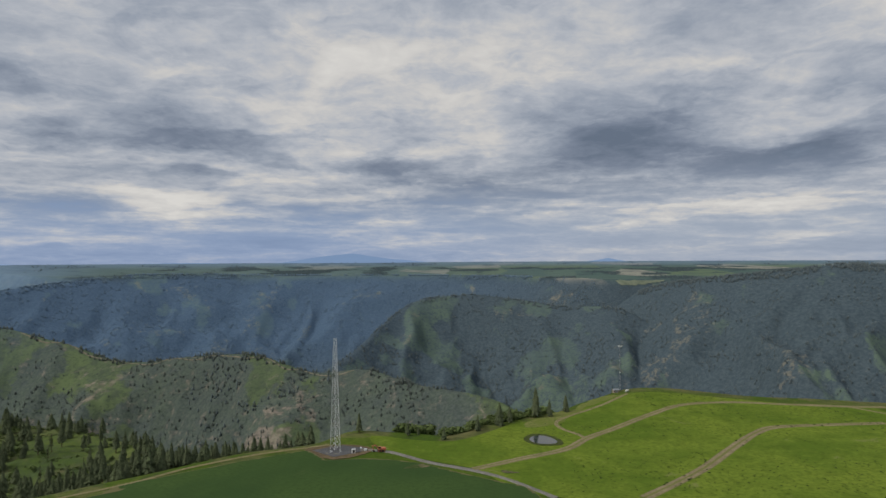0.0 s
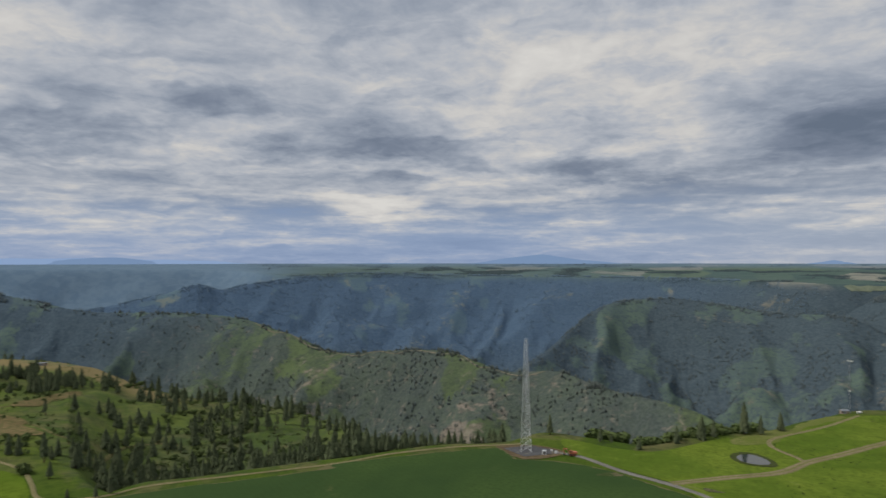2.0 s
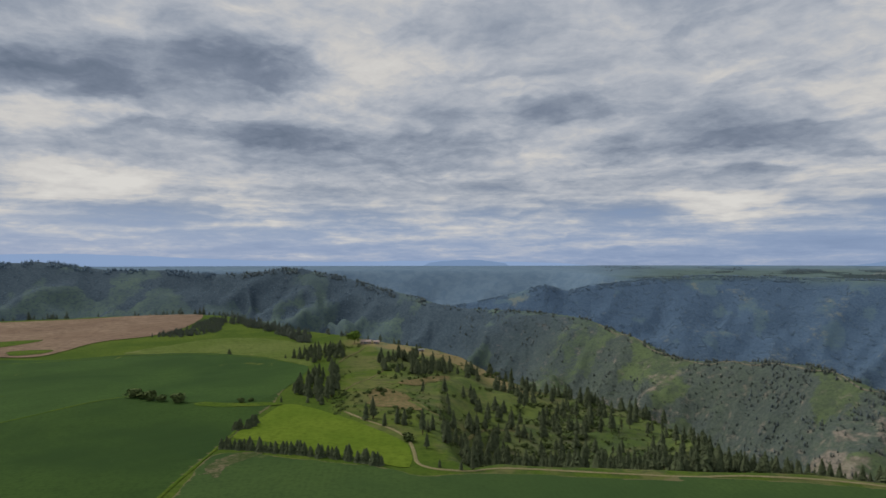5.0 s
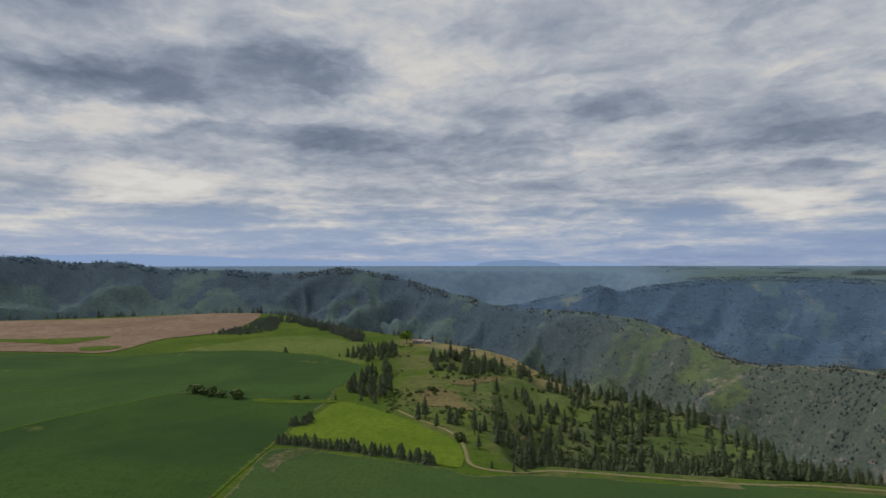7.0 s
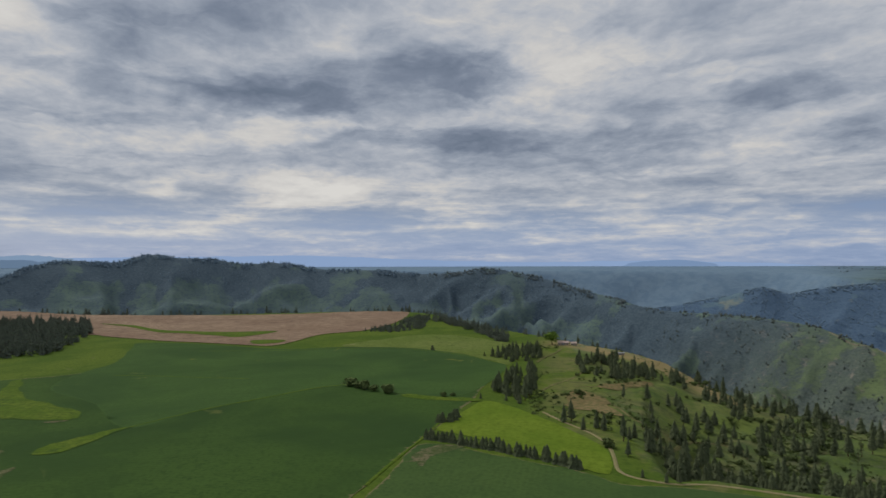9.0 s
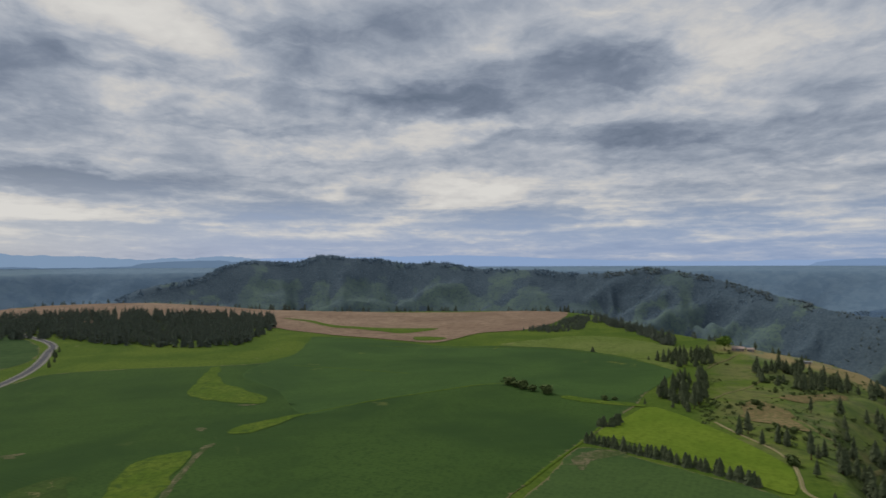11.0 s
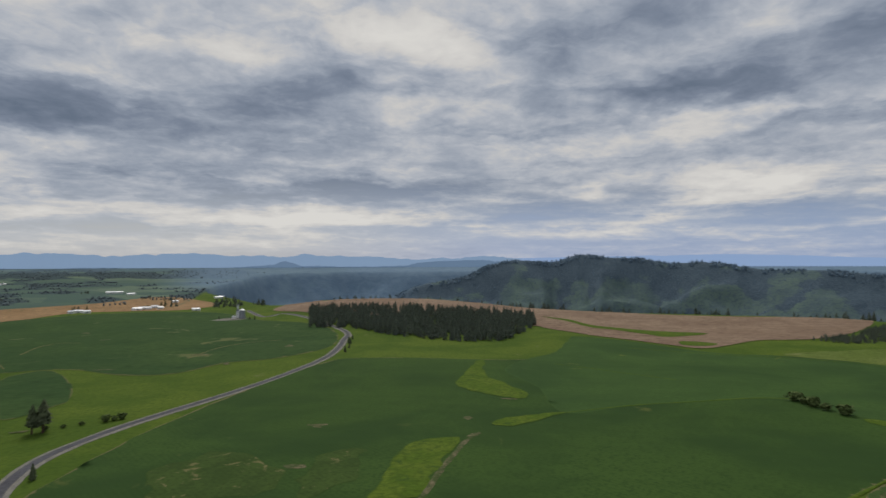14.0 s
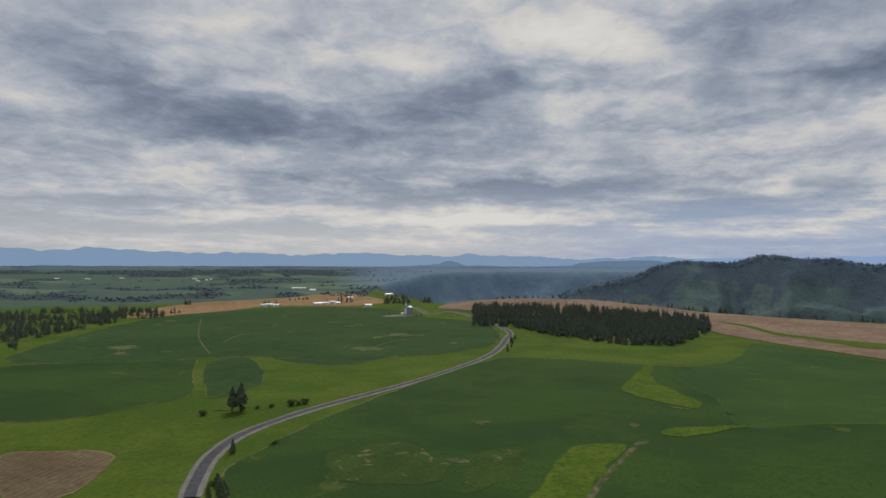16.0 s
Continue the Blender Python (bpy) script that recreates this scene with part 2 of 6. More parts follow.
FARWALL = [(-70, 2900, -1.0), (-24, 2900, -3.2), (-17.5, 3000, -2.75), (-13.3, 2900, -2.2), (-5.9, 3150, -1.75), (8.3, 3550, -1.6), (18.8, 3600, -1.25),
           (25, 3600, -1.15), (31.5, 3500, -1.72), (34.5, 3450, -2.1), (36.1, 3420, -2.45), (38, 3400, -2.02), (40.9, 3400, -2.8), (45.9, 3400, -3.8), (60, 3500, -5)]
# where the far plains begin: bearing, distance
PLAIN = [(-70, 2900), (-20, 3000), (-14, 2850), (-6, 3100), (0, 3300), (8, 3450), (20, 3580), (31, 3640), (36, 4150), (42, 4250), (60, 4300), (100, 4300), (112, 4250), (118, 3900), (121, 3000), (124, 1750), (127, 1700), (131, 1700), (185, 1700)]


def saw(p):
    """0 on the tops, 1 in the gullies."""
    return np.abs(2 * (p - np.floor(p)) - 1)


def spurs(x, y, along_, down, seed, size=1.0):
    """Side spurs of a slope: depth of the ground below their tops (metres) and how near a spur's top it lies (0 to 1)."""
    x, y, along_, down = x / size, y / size, along_ / size, down / size
    w1, w2, w3 = (fbm(x / k + seed, y / k, 3, seed + q) - 0.5 for k, q in ((430, 3), (150, 4), (45, 5)))
    lean = (0.55, -0.5, 0.35, -0.7)[seed % 4]
    p1 = (along_ + lean * down + 300 * w1 + 60 * w2) / 330
    n1 = saw(p1)
    u, v = x + 150 * w1 + 40 * w2, y + 150 * w2 - 60 * w1
    q1 = np.abs(2 * vnoise(u / 210, v / 210, seed + 11) - 1)            # branching spurs
    q2 = np.abs(2 * vnoise(u / 88 + 0.4, v / 88, seed + 12) - 1)
    q3 = np.abs(2 * vnoise(u / 38, v / 38 + 0.2, seed + 13) - 1)
    q1, q2, q3 = np.minimum(1.7 * q1, 1), np.minimum(1.7 * q2, 1), np.minimum(1.7 * q3, 1)
    deep = 52 * n1 ** 1.2 + 62 * q1 ** 1.1 + 26 * q2 * (0.35 + 0.65 * q1) + 9 * q3 + 8 * w3
    return deep * size, 1 - np.clip(0.30 * n1 + 0.38 * q1 + 0.22 * q2 + 0.10 * q3, 0, 1)


def crest(table, x, y, a, r, front, back, size, depth, seed, lo=None, hi=None):
    """A ridge: its height, how far the ground lies below its top, and the spur tops."""
    d = along(table, a, 1)
    top = EYE_Z + d * np.tan(np.radians(along(table, a, 2)))
    lo, hi = table[0][0] if lo is None else lo, table[-1][0] if hi is None else hi
    away = np.maximum(np.maximum(lo - a, a - hi), 0)
    s = np.where(r < d, (d - r) * front, (r - d) * back)
    soft = np.sqrt(s * s + 144) - 12
    drop = np.minimum(soft, 560)
    deep, rib = spurs(x, y, np.radians(a) * float(np.mean([p[1] for p in table])), d - r, seed, size)
    gully = depth * deep * np.clip(drop / (150 * size), 0, 1) ** 0.8
    return top - drop - gully - away * r * 0.02, drop + gully, rib


def plain_height(r):
    el = -1.38 + 1.13 * np.clip((r - 3600) / 1350, 0, 1) ** 0.75
    far = EYE_Z + r * np.tan(np.radians(el))
    near = 15.3 * sstep(1700, 3600, r)
    return np.where(r > 3600, far, near)


def relief(x, y):
    """Height of the ground, its depth below the crest it belongs to, and the spur tops there."""
    x, y = np.asarray(x, float), np.asarray(y, float)
    r = np.hypot(x, y) + 1e-6
    a = np.degrees(np.arctan2(-x, y))
    a = np.where(a < -120, a + 360, a)
    a = np.where(a > 185, 185, a)
    a = np.where(a < -70, -70, a)
    wx, wy = x + 120 * (fbm(x / 400, y / 400, 2, 5) - 0.5), y + 120 * (fbm(x / 400, y / 400, 2, 6) - 0.5)
    rid = 1 - np.abs(2 * vnoise(wx / 330, wy / 330, 11) - 1)
    rid2 = 1 - np.abs(2 * vnoise(wx / 130, wy / 130, 12) - 1)
    rough = 60 * (1 - rid) ** 1.2 + 30 * (1 - rid2) + 8 * (fbm(x / 40, y / 40, 3, 9) - 0.5)
    d, zr = along(RIM, a, 1), along(RIM, a, 2)
    d = d + (8 * (fbm(x / 60, y / 60, 2, 3) - 0.5)) * sstep(60, 200, r)
    out = np.maximum(r - d, 0)
    knoll = sstep(44.5, 47.5, a) * sstep(58, 54.5, a)            # the knoll rolls down gently into the bowl
    past = np.maximum(r - np.maximum(d, along(SPUR, np.clip(a, 21, 54), 1)), 0)
    fall = np.sqrt(((0.42 - 0.38 * knoll) * out) ** 2 + 9) - 3 + 0.42 * knoll * past
    z = zr * sstep(0.55, 1.0, r / d) - fall - 0.35 * rough * np.clip(fall / 60, 0, 1)
    z = z + 2.0 * (fbm(x / 160, y / 160, 2, 21) - 0.5) * sstep(80, 350, r) * sstep(0, -40, r - d - 10)
    z = np.maximum(z, -430 + 0.3 * rough)
    below, rib = fall, rid
    for table, front, back, size, depth, lo in (
            (SPUR, 0.04 * sstep(49, 41, a), 0.5, 0.4, 0.25, None), (MIDDLE, 0.50, 0.6, 0.8, 1.0, None), (CHAIN, 0.40, 0.5, 1.35, 0.74, None),
            (CENTRAL, 0.40, 0.5, 1.1, 0.9, None), (RIGHT, 0.40, 0.3, 1.2, 0.83, -70), (FARWALL, 0.46, 0.05 + 0.3 * sstep(32, 36, a), 1.3, 0.42, -70)):
        ridge, drop, tops = crest(table, x, y, a, r, front, back, size, depth, 200 + int(table[1][1]) % 97, lo)
        ridge = ridge - (80 * sstep(300, 200, r) if table is SPUR else 0)
        owns = ridge > z
        below, rib = np.where(owns, drop, below), np.where(owns, tops, rib)
        z = smax(z, ridge, 26 - 18 * sstep(43, 48, a) if table is SPUR else 6)
    bowl = sstep(16, 24, a) * sstep(54, 42, a) * sstep(350, 430, r) * sstep(900, 780, r)
    z = z + bowl * (20 * (fbm(x / 110, y / 110, 3, 31) - 0.5) + 5 * (fbm(x / 25, y / 25, 2, 32) - 0.5))
    e = along(PLAIN, a, 1)
    inn = np.maximum(e - r, 0)
    deep, tops = spurs(x, y, np.radians(a) * 3400.0, e - r, 331, 1.6)
    plain = plain_height(r) - np.minimum(0.5 * inn, 420) - 0.32 * deep * np.clip(inn / 260, 0, 1)
    owns = plain > z
    below, rib = np.where(owns, 0.5 * inn, below), np.where(owns, tops, rib)
    return smax(z, plain, 6), below, rib


turns = np.concatenate([np.arange(-38, 154, 0.16), np.arange(155, 322, 2.0)])
reach = np.concatenate([[0.5, 40, 90], np.geomspace(140, 4950, 380)])
TA, TR = np.meshgrid(np.radians(turns), reach, indexing="ij")
GX, GY = -np.sin(TA) * TR, np.cos(TA) * TR
GZ, GBELOW, GRIB = relief(GX, GY)


def sampled(grid, x, y):
    """A value of the ground's grid at any place."""
    x, y = np.asarray(x, float), np.asarray(y, float)
    a, r = np.degrees(np.arctan2(-x, y)), np.clip(np.hypot(x, y), 0.5, 4949.0)
    a = np.where(a < turns[0], a + 360, a)
    i, j = np.searchsorted(turns, a, "right") - 1, np.clip(np.searchsorted(reach, r, "right") - 1, 0, len(reach) - 2)
    i2 = (i + 1) % len(turns)
    w = np.where(i2 == 0, turns[0] + 360, turns[i2]) - turns[i]
    u, v = (a - turns[i]) / w, (r - reach[j]) / (reach[j + 1] - reach[j])
    return (grid[i, j] * (1 - u) + grid[i2, j] * u) * (1 - v) + (grid[i, j + 1] * (1 - u) + grid[i2, j + 1] * u) * v


def land(x, y):
    """Height of the ground."""
    return sampled(GZ, x, y)


# ================= fields and roads in plan (metres) =================
CROP = [(-227, -230), (-263, -243), (-337, -257), (-429, -262), (-524, -263), (-610, -256), (-654, -241), (-669, -175), (-671, -108), (-687, -50), (-748, -23), (-872, -9), (-909, 0), (-875, 60), (-779, 151), (-760, 219), (-716, 289), (-647, 327), (-575, 333), (-543, 325), (-469, 261), (-431, 231), (-416, 219), (-338, 145), (-303, 113), (-280, 93), (-204, 20), (-150, -32), (-135, -60), (-160, -160)]
CROP_NEAR = [(-60, -110), (-118, -62), (-140, -30), (-192, 20), (-277, 97), (-304, 119), (-331, 145), (-295, 170), (-251, 194), (-231, 198), (-215, 223), (-197, 239), (-142, 286), (-149, 288), (-100, 326), (-72, 341), (-62, 327), (-42, 329), (-28, 326), (-13, 320), (12, 303), (27, 292), (42, 273), (50, 140), (60, -60)]
LEFT_CROP_A = [(-300, -640), (-369, -665), (-437, -608), (-498, -550), (-430, -470), (-373, -408), (-334, -389), (-242, -434)]
LEFT_CROP_B = [(-472, -498), (-526, -501), (-489, -442), (-427, -383), (-394, -368), (-355, -368), (-378, -400)]
LEFT_CROP_C = [(-393, -697), (-533, -822), (-681, -922), (-865, -1010), (-1119, -983), (-1218, -868), (-1213, -728), (-1063, -552), (-983, -415), (-871, -337), (-741, -297), (-644, -320), (-606, -356), (-537, -368), (-518, -410), (-535, -485), (-502, -533), (-461, -562)]
BARE = [(-200, -359), (-217, -343), (-230, -324), (-229, -307), (-210, -289), (-177, -271), (-165, -295)]
STUBBLE = [(-821, -1088), (-1133, -1264), (-1441, -1224), (-1758, -1253), (-1529, -936), (-1299, -859), (-1179, -1035), (-1007, -1007), (-902, -1021), (-831, -1015)]
PLOUGHED = [(-1273, -638), (-1441, -663), (-1461, -598), (-1414, -585), (-1508, -504), (-1527, -383), (-1499, -199), (-1474, -74), (-1323, 161), (-1281, 393), (-1236, 500), (-1032, 402), (-928, 312), (-905, 235), (-842, 182), (-812, 148), (-833, 119), (-868, 83), (-926, 22), (-1009, -44), (-1044, -73), (-1143, -243), (-1107, -408), (-1180, -531)]
SWALE_A = [(-267, -88), (-298, -92), (-327, -94), (-353, -90), (-367, -80), (-374, -69), (-365, -65), (-340, -66), (-308, -68), (-274, -69)]
SWALE_EDGE = [(-250, -69), (-276, -66), (-308, -65.5), (-340, -63.5), (-362, -62), (-381, -57)]
THIN_A = [(-273, -200), (-301, -198), (-316, -177), (-300, -148), (-267, -137), (-249, -151), (-247, -174)]
THIN_B = [(-301, -135), (-328, -136), (-335, -115), (-275, -107), (-262, -118)]
UPPER_CROP = [(-442, -8), (-473, 37), (-496, 87), (-515, 129), (-505, 160), (-470, 178), (-440, 215), (-469, 261), (-543, 325), (-575, 333), (-647, 327), (-716, 289), (-760, 219), (-779, 151), (-875, 60), (-909, 0), (-872, -9), (-748, -23), (-687, -50), (-610, -66), (-530, -30)]
DRY_BROW = [(60, 408), (48, 391), (54, 384), (69, 393), (83, 411), (107, 445), (129, 469), (116, 469), (78, 425)]
SWALE_B = [(-403, -52), (-427, -39), (-444, -8), (-431, -15), (-400, -40)]
SWALE_C = [(-661, -101), (-664, -92), (-610, -87), (-563, -71), (-515, -42), (-485, -39), (-484, -56), (-508, -84), (-534, -100), (-591, -100)]
SWALE_D = [(-1223, -63), (-1169, -11), (-1071, 27), (-1034, 63), (-1000, 119), (-978, 187), (-924, 124), (-954, 99), (-1003, 57), (-1036, 22), (-1139, -15)]
SWALE_F = [(-876, 134), (-860, 173), (-836, 163), (-836, 131)]
SWALE_E = [(-453, 179), (-461, 189), (-439, 206), (-433, 221), (-415, 230), (-424, 207)]
MEADOW = [(-357, 164), (-389, 199), (-415, 230), (-389, 238), (-352, 238), (-305, 234), (-272, 226), (-243, 203), (-255, 198), (-290, 188), (-338, 173)]
PASTURE = [(-26, 337), (15, 312), (51, 273), (186, 270), (289, 418), (240, 442), (174, 474), (136, 474), (100, 445), (72, 409), (40, 393), (4, 358), (-41, 370)]
GRAVEL = [(-44, 344), (-29, 340), (-7, 322), (15, 309), (30, 296), (48, 273)]
DIRT_A = [(14, 311), (39, 327), (65, 343), (82, 364), (103, 383), (132, 411), (164, 438), (203, 447), (232, 442), (267, 435), (298, 431)]
DIRT_B = [(80, 364), (78, 371), (72, 381), (69, 392), (73, 404), (87, 419), (112, 444), (136, 474)]
DIRT_C = [(85, 272), (106, 291), (128, 312), (156, 344), (180, 370), (198, 383), (227, 387), (269, 390)]
DIRT_D = [(232, 442), (255, 440), (273, 433), (286, 413)]
TRACK = [(-63, 353), (-74, 347), (-86, 342), (-102, 333), (-126, 314), (-145, 292), (-176, 267), (-211, 239), (-221, 222), (-234, 211), (-246, 211), (-262, 222), (-283, 235), (-306, 242), (-336, 244), (-365, 248)]
ASPHALT = [(-201, -221), (-216, -234), (-250, -259), (-292, -277), (-343, -281), (-389, -277), (-458, -269), (-554, -263), (-673, -270), (-806, -303), (-924, -350), (-1161, -551), (-1125, -584), (-1282, -702)]
WOOD = [(-949, -413), (-940, -335), (-861, -236), (-819, -148), (-846, -92), (-961, -73), (-1073, -63), (-1201, -81), (-1227, -260), (-1215, -442), (-1198, -522)]
FAR_HAY = [(604, 2792), (748, 2757), (959, 2802), (926, 2780), (777, 2733), (757, 2748)]
CORNER_BRUSH = [(-920, 302), (-942, 329), (-955, 363), (-1036, 413), (-1108, 474), (-1106, 497), (-992, 441), (-908, 396), (-888, 363), (-883, 328)]
CORNER_LINE = [(-1040, 474), (-974, 476), (-880, 468), (-809, 458), (-725, 435)]
EDGE_A = [(-840, -900), (-673, -726), (-584, -623), (-526, -549)]
EDGE_B = [(-613, -618), (-674, -652), (-711, -655), (-717, -629)]
EDGE_C = [(-627, -415), (-715, -429), (-770, -417), (-800, -388)]
BANK_A = [(-410, 301), (-412, 318), (-391, 317), (-356, 301), (-333, 287), (-342, 280), (-352, 277), (-360, 270), (-375, 277)]
BANK_B = [(-427, 346), (-435, 379), (-450, 424), (-434, 412), (-413, 363), (-410, 336)]
SOIL_CORNER = [(-302, 126), (-323, 141), (-325, 153), (-314, 162), (-309, 150), (-305, 138), (-292, 125)]
UPLAND = [(-770, 226), (-814, 303), (-832, 356), (-796, 406), (-717, 426), (-662, 438), (-621, 411), (-600, 367), (-558, 335), (-601, 333), (-680, 305), (-736, 260)]
FARM_TREES = [(-1574, -1104), (-1376, -950), (-1635, -1220), (-1183, -1048), (-922, -1048), (-1113, -1243), (-1457, -1535), (-1856, -1614)]
HEDGE = [(-340, 150), (-321, 164), (-297, 178), (-279, 188), (-254, 196)]
HEDGE_END = [(-371, 171), (-372, 180), (-381, 192)]
STAND_A = [(-455, 258), (-500, 306), (-527, 349), (-430, 288), (-392, 247), (-405, 243)]
STAND_B = [(-528, 398), (-549, 445), (-496, 456), (-462, 440), (-443, 379), (-471, 362)]
STAND_C = [(-619, 342), (-642, 386), (-641, 432), (-578, 392), (-563, 351)]
SINGLES = [(-336, 250), (-336, 244), (-315, 243), (-315, 253), (-309, 254), (-286, 249), (-289, 256), (-267, 250), (-290, 285), (-288, 278), (-262, 231), (-234, 215), (-224, 220), (-221, 225), (-383, 334), (-363, 342), (-384, 380), (-390, 395), (-424, 232), (-686, 311), (-618, 343)]
RIM_PINES = [(34, 392), (41, 400), (59, 411), (68, 412), (81, 424), (523, 1973), (-50, 377), (-21, 370), (-15, 372), (52, 1056), (0, 362)]
LEFT_PINES = [(-330, -323.5), (-334, -319.5), (-259, -253), (-207, -212), (-703, -262), (-738, -270), (-776, -282), (-823, -296), (-786, -288)]
LEFT_SHRUBS = [(-372, -294), (-368, -297), (-364, -301), (-346, -316), (-316, -335), (-354, -310), (-339, -322), (-210, -219), (-217, -224)]
DITCH_SHRUBS = [(-509, 156), (-501, 160), (-492, 164), (-482, 167), (-472, 174), (-470, 176), (-441, 210), (-441, 217)]
FAR_BELT = [(-413, -743), (-478, -802), (-569, -891), (-715, -968), (-851, -1008), (-941, -1107), (-899, -1218), (-820, -1284), (-742, -1338)]
FARMS = [(-1264, -965), (-1289, -963), (-1334, -969), (-1305, -935), (-1508, -1036), (-1273, -823), (-1156, -1039), (-1177, -1040), (-1169, -1013)]
FAR_FARMS = [(-1894, -1545), (-1907, -1524), (-1831, -1420), (-1750, -1055), (-2172, -2352), (-2412, -2631), (-2307, -2436), (-2382, -2488), (-2057, -2980), (-2188, -2903), (-1954, -3063)]
SILO = [(-1097, -613), (-1106, -627), (-1092, -627), (-1081, -579), (-1079, -588), (-1063, -632)]
TOWER = [(-58, 341), (-48, 337), (-41, 341), (-68, 340), (-54, 353), (-40, 345), (-54, 327), (-32, 340), (-44, 343)]
MAST = [(133, 482), (532, 1973), (138, 486)]
DIRT_SPOTS = [(-378, -60), (-383, -161), (-332, -335), (-380, -161), (-302, -139), (-479, -52), (-418, -69), (-321, 144), (-303, 127), (-828, -715), (-755, -625), (-654, -416), (-744, -353), (-540, -450), (-770, -912), (-599, -352), (-14, 314), (32, 306)]
LINE_A = [(-442, -8), (-473, 37), (-496, 87), (-515, 129), (-518, 159)]
LINE_B = [(-659, -22), (-632, 22), (-585, 87)]
LINE_C = [(-797, 62), (-763, 148), (-741, 227), (-707, 286), (-640, 323), (-568, 334)]
LINE_D = [(-280, 93), (-303, 113), (-338, 145), (-383, 183)]
PATH_A = [(-429, 290), (-449, 317), (-459, 339), (-485, 373), (-523, 400), (-553, 412)]
PATH_B = [(-432, 325), (-419, 340), (-417, 364), (-420, 386), (-436, 414)]
PATH_C = [(-404, 315), (-373, 310), (-343, 299), (-324, 294), (-300, 296)]
PATH_D = [(-304, 302), (-323, 341), (-330, 373), (-316, 383)]
HOUSE_TRACK = [(-553, 368), (-578, 394), (-597, 420), (-626, 452)]
POND = [(48, 362), (52, 368), (58, 368), (63, 360), (62, 353), (54, 352), (49, 356)]

# ================= materials =================
def surface(name, rough=0.9, spec=0.2):
    m = bpy.data.materials.new(name)
    m.use_nodes = True
    t = m.node_tree
    b = t.nodes["Principled BSDF"]
    b.inputs["Roughness"].default_value = rough
    b.inputs["Specular IOR Level"].default_value = spec
    pos = t.nodes.new("ShaderNodeNewGeometry").outputs["Position"]
    return m, t, b, pos


def bumped(t, b, height, strength, dist):
    n = t.nodes.new("ShaderNodeBump")
    n.inputs["Strength"].default_value, n.inputs["Distance"].default_value = strength, dist
    t.links.new(height, n.inputs["Height"])
    t.links.new(n.outputs[0], b.inputs["Normal"])


def flat_at(t, pos, turn=0.0, sx=1.0, sy=1.0):
    n = t.nodes.new("ShaderNodeMapping")
    t.links.new(pos, n.inputs[0])
    n.inputs["Rotation"].default_value = (0, 0, radians(turn))
    n.inputs["Scale"].default_value = (sx, sy, 0.0)
    return n.outputs[0]


def carried(t, name):
    n = t.nodes.new("ShaderNodeAttribute")
    n.attribute_name = name
    return n.outputs["Fac"]


def soil(name, a, b_, c, big, small, row_turn=None, row_gap=1.2, rows=0.25, spots=None, spot_at=0.66, rough=0.92, bump=0.25, margin=None, ruts=None, tufts=1.0):
    """Ground cover: two tints in large drifts, fine grain, drill rows and bare or bright spots."""
    m, t, b, pos = surface(name, rough, 0.02)
    col = blend(t, ramp(t, grain(t, pos, big, 5, 0.6, 0.5), 0.36, 0.64), a, b_)
    g = grain(t, pos, small, 4, 0.65)
    col = blend(t, calc(t, "MULTIPLY", ramp(t, g, 0.42, 0.66), 0.85), col, c)
    tuft = grain(t, pos, big * 7, 6, 0.72, 0.4)
    col = blend(t, calc(t, "MULTIPLY", ramp(t, tuft, 0.50, 0.68), 0.45 * tufts), col, tuple(v * 0.55 for v in c))
    col = blend(t, calc(t, "MULTIPLY", ramp(t, tuft, 0.48, 0.30), 0.40 * tufts), col, tuple(min(1.0, v * 1.35) for v in b_))
    if row_turn is not None:
        w = t.nodes.new("ShaderNodeTexWave")
        t.links.new(flat_at(t, pos, row_turn), w.inputs[0])
        w.inputs["Scale"].default_value = 0.314 / row_gap
        w.inputs["Distortion"].default_value, w.inputs["Detail"].default_value = 2.5, 3
        w.inputs["Detail Scale"].default_value = 0.05
        strip = grain(t, flat_at(t, pos, row_turn, 0.11, 0.006), 1.0, 4, 0.6)
        col = blend(t, calc(t, "MULTIPLY", calc(t, "MULTIPLY", w.outputs[1], ramp(t, strip, 0.35, 0.65)), rows), col, tuple(v * 0.62 for v in c))
    if spots:
        s = grain(t, pos, big * 1.7, 7, 0.68, 0.8)
        col = blend(t, ramp(t, s, spot_at, spot_at + 0.06), col, spots)
    if margin:        # dry, weedy strip where the field ends
        e = calc(t, "MULTIPLY_ADD", grain(t, pos, 0.06, 5, 0.7), 0.9, calc(t, "ADD", carried(t, "brink"), -0.45))
        col = blend(t, calc(t, "MULTIPLY", ramp(t, e, 0.62, 0.86), 0.8), col, margin)
    if ruts:          # grown-over middle and verges between two wheel ruts
        e = calc(t, "ABSOLUTE", calc(t, "SUBTRACT", calc(t, "ABSOLUTE", carried(t, "across")), 0.5))
        e = calc(t, "ADD", e, calc(t, "MULTIPLY_ADD", grain(t, pos, 0.5, 4, 0.7), 0.5, -0.25))
        col = blend(t, calc(t, "MULTIPLY", ramp(t, e, 0.20, 0.38), 0.85), col, ruts)
    t.links.new(col, b.inputs["Base Color"])
    bumped(t, b, g, bump, 0.4)
    return m


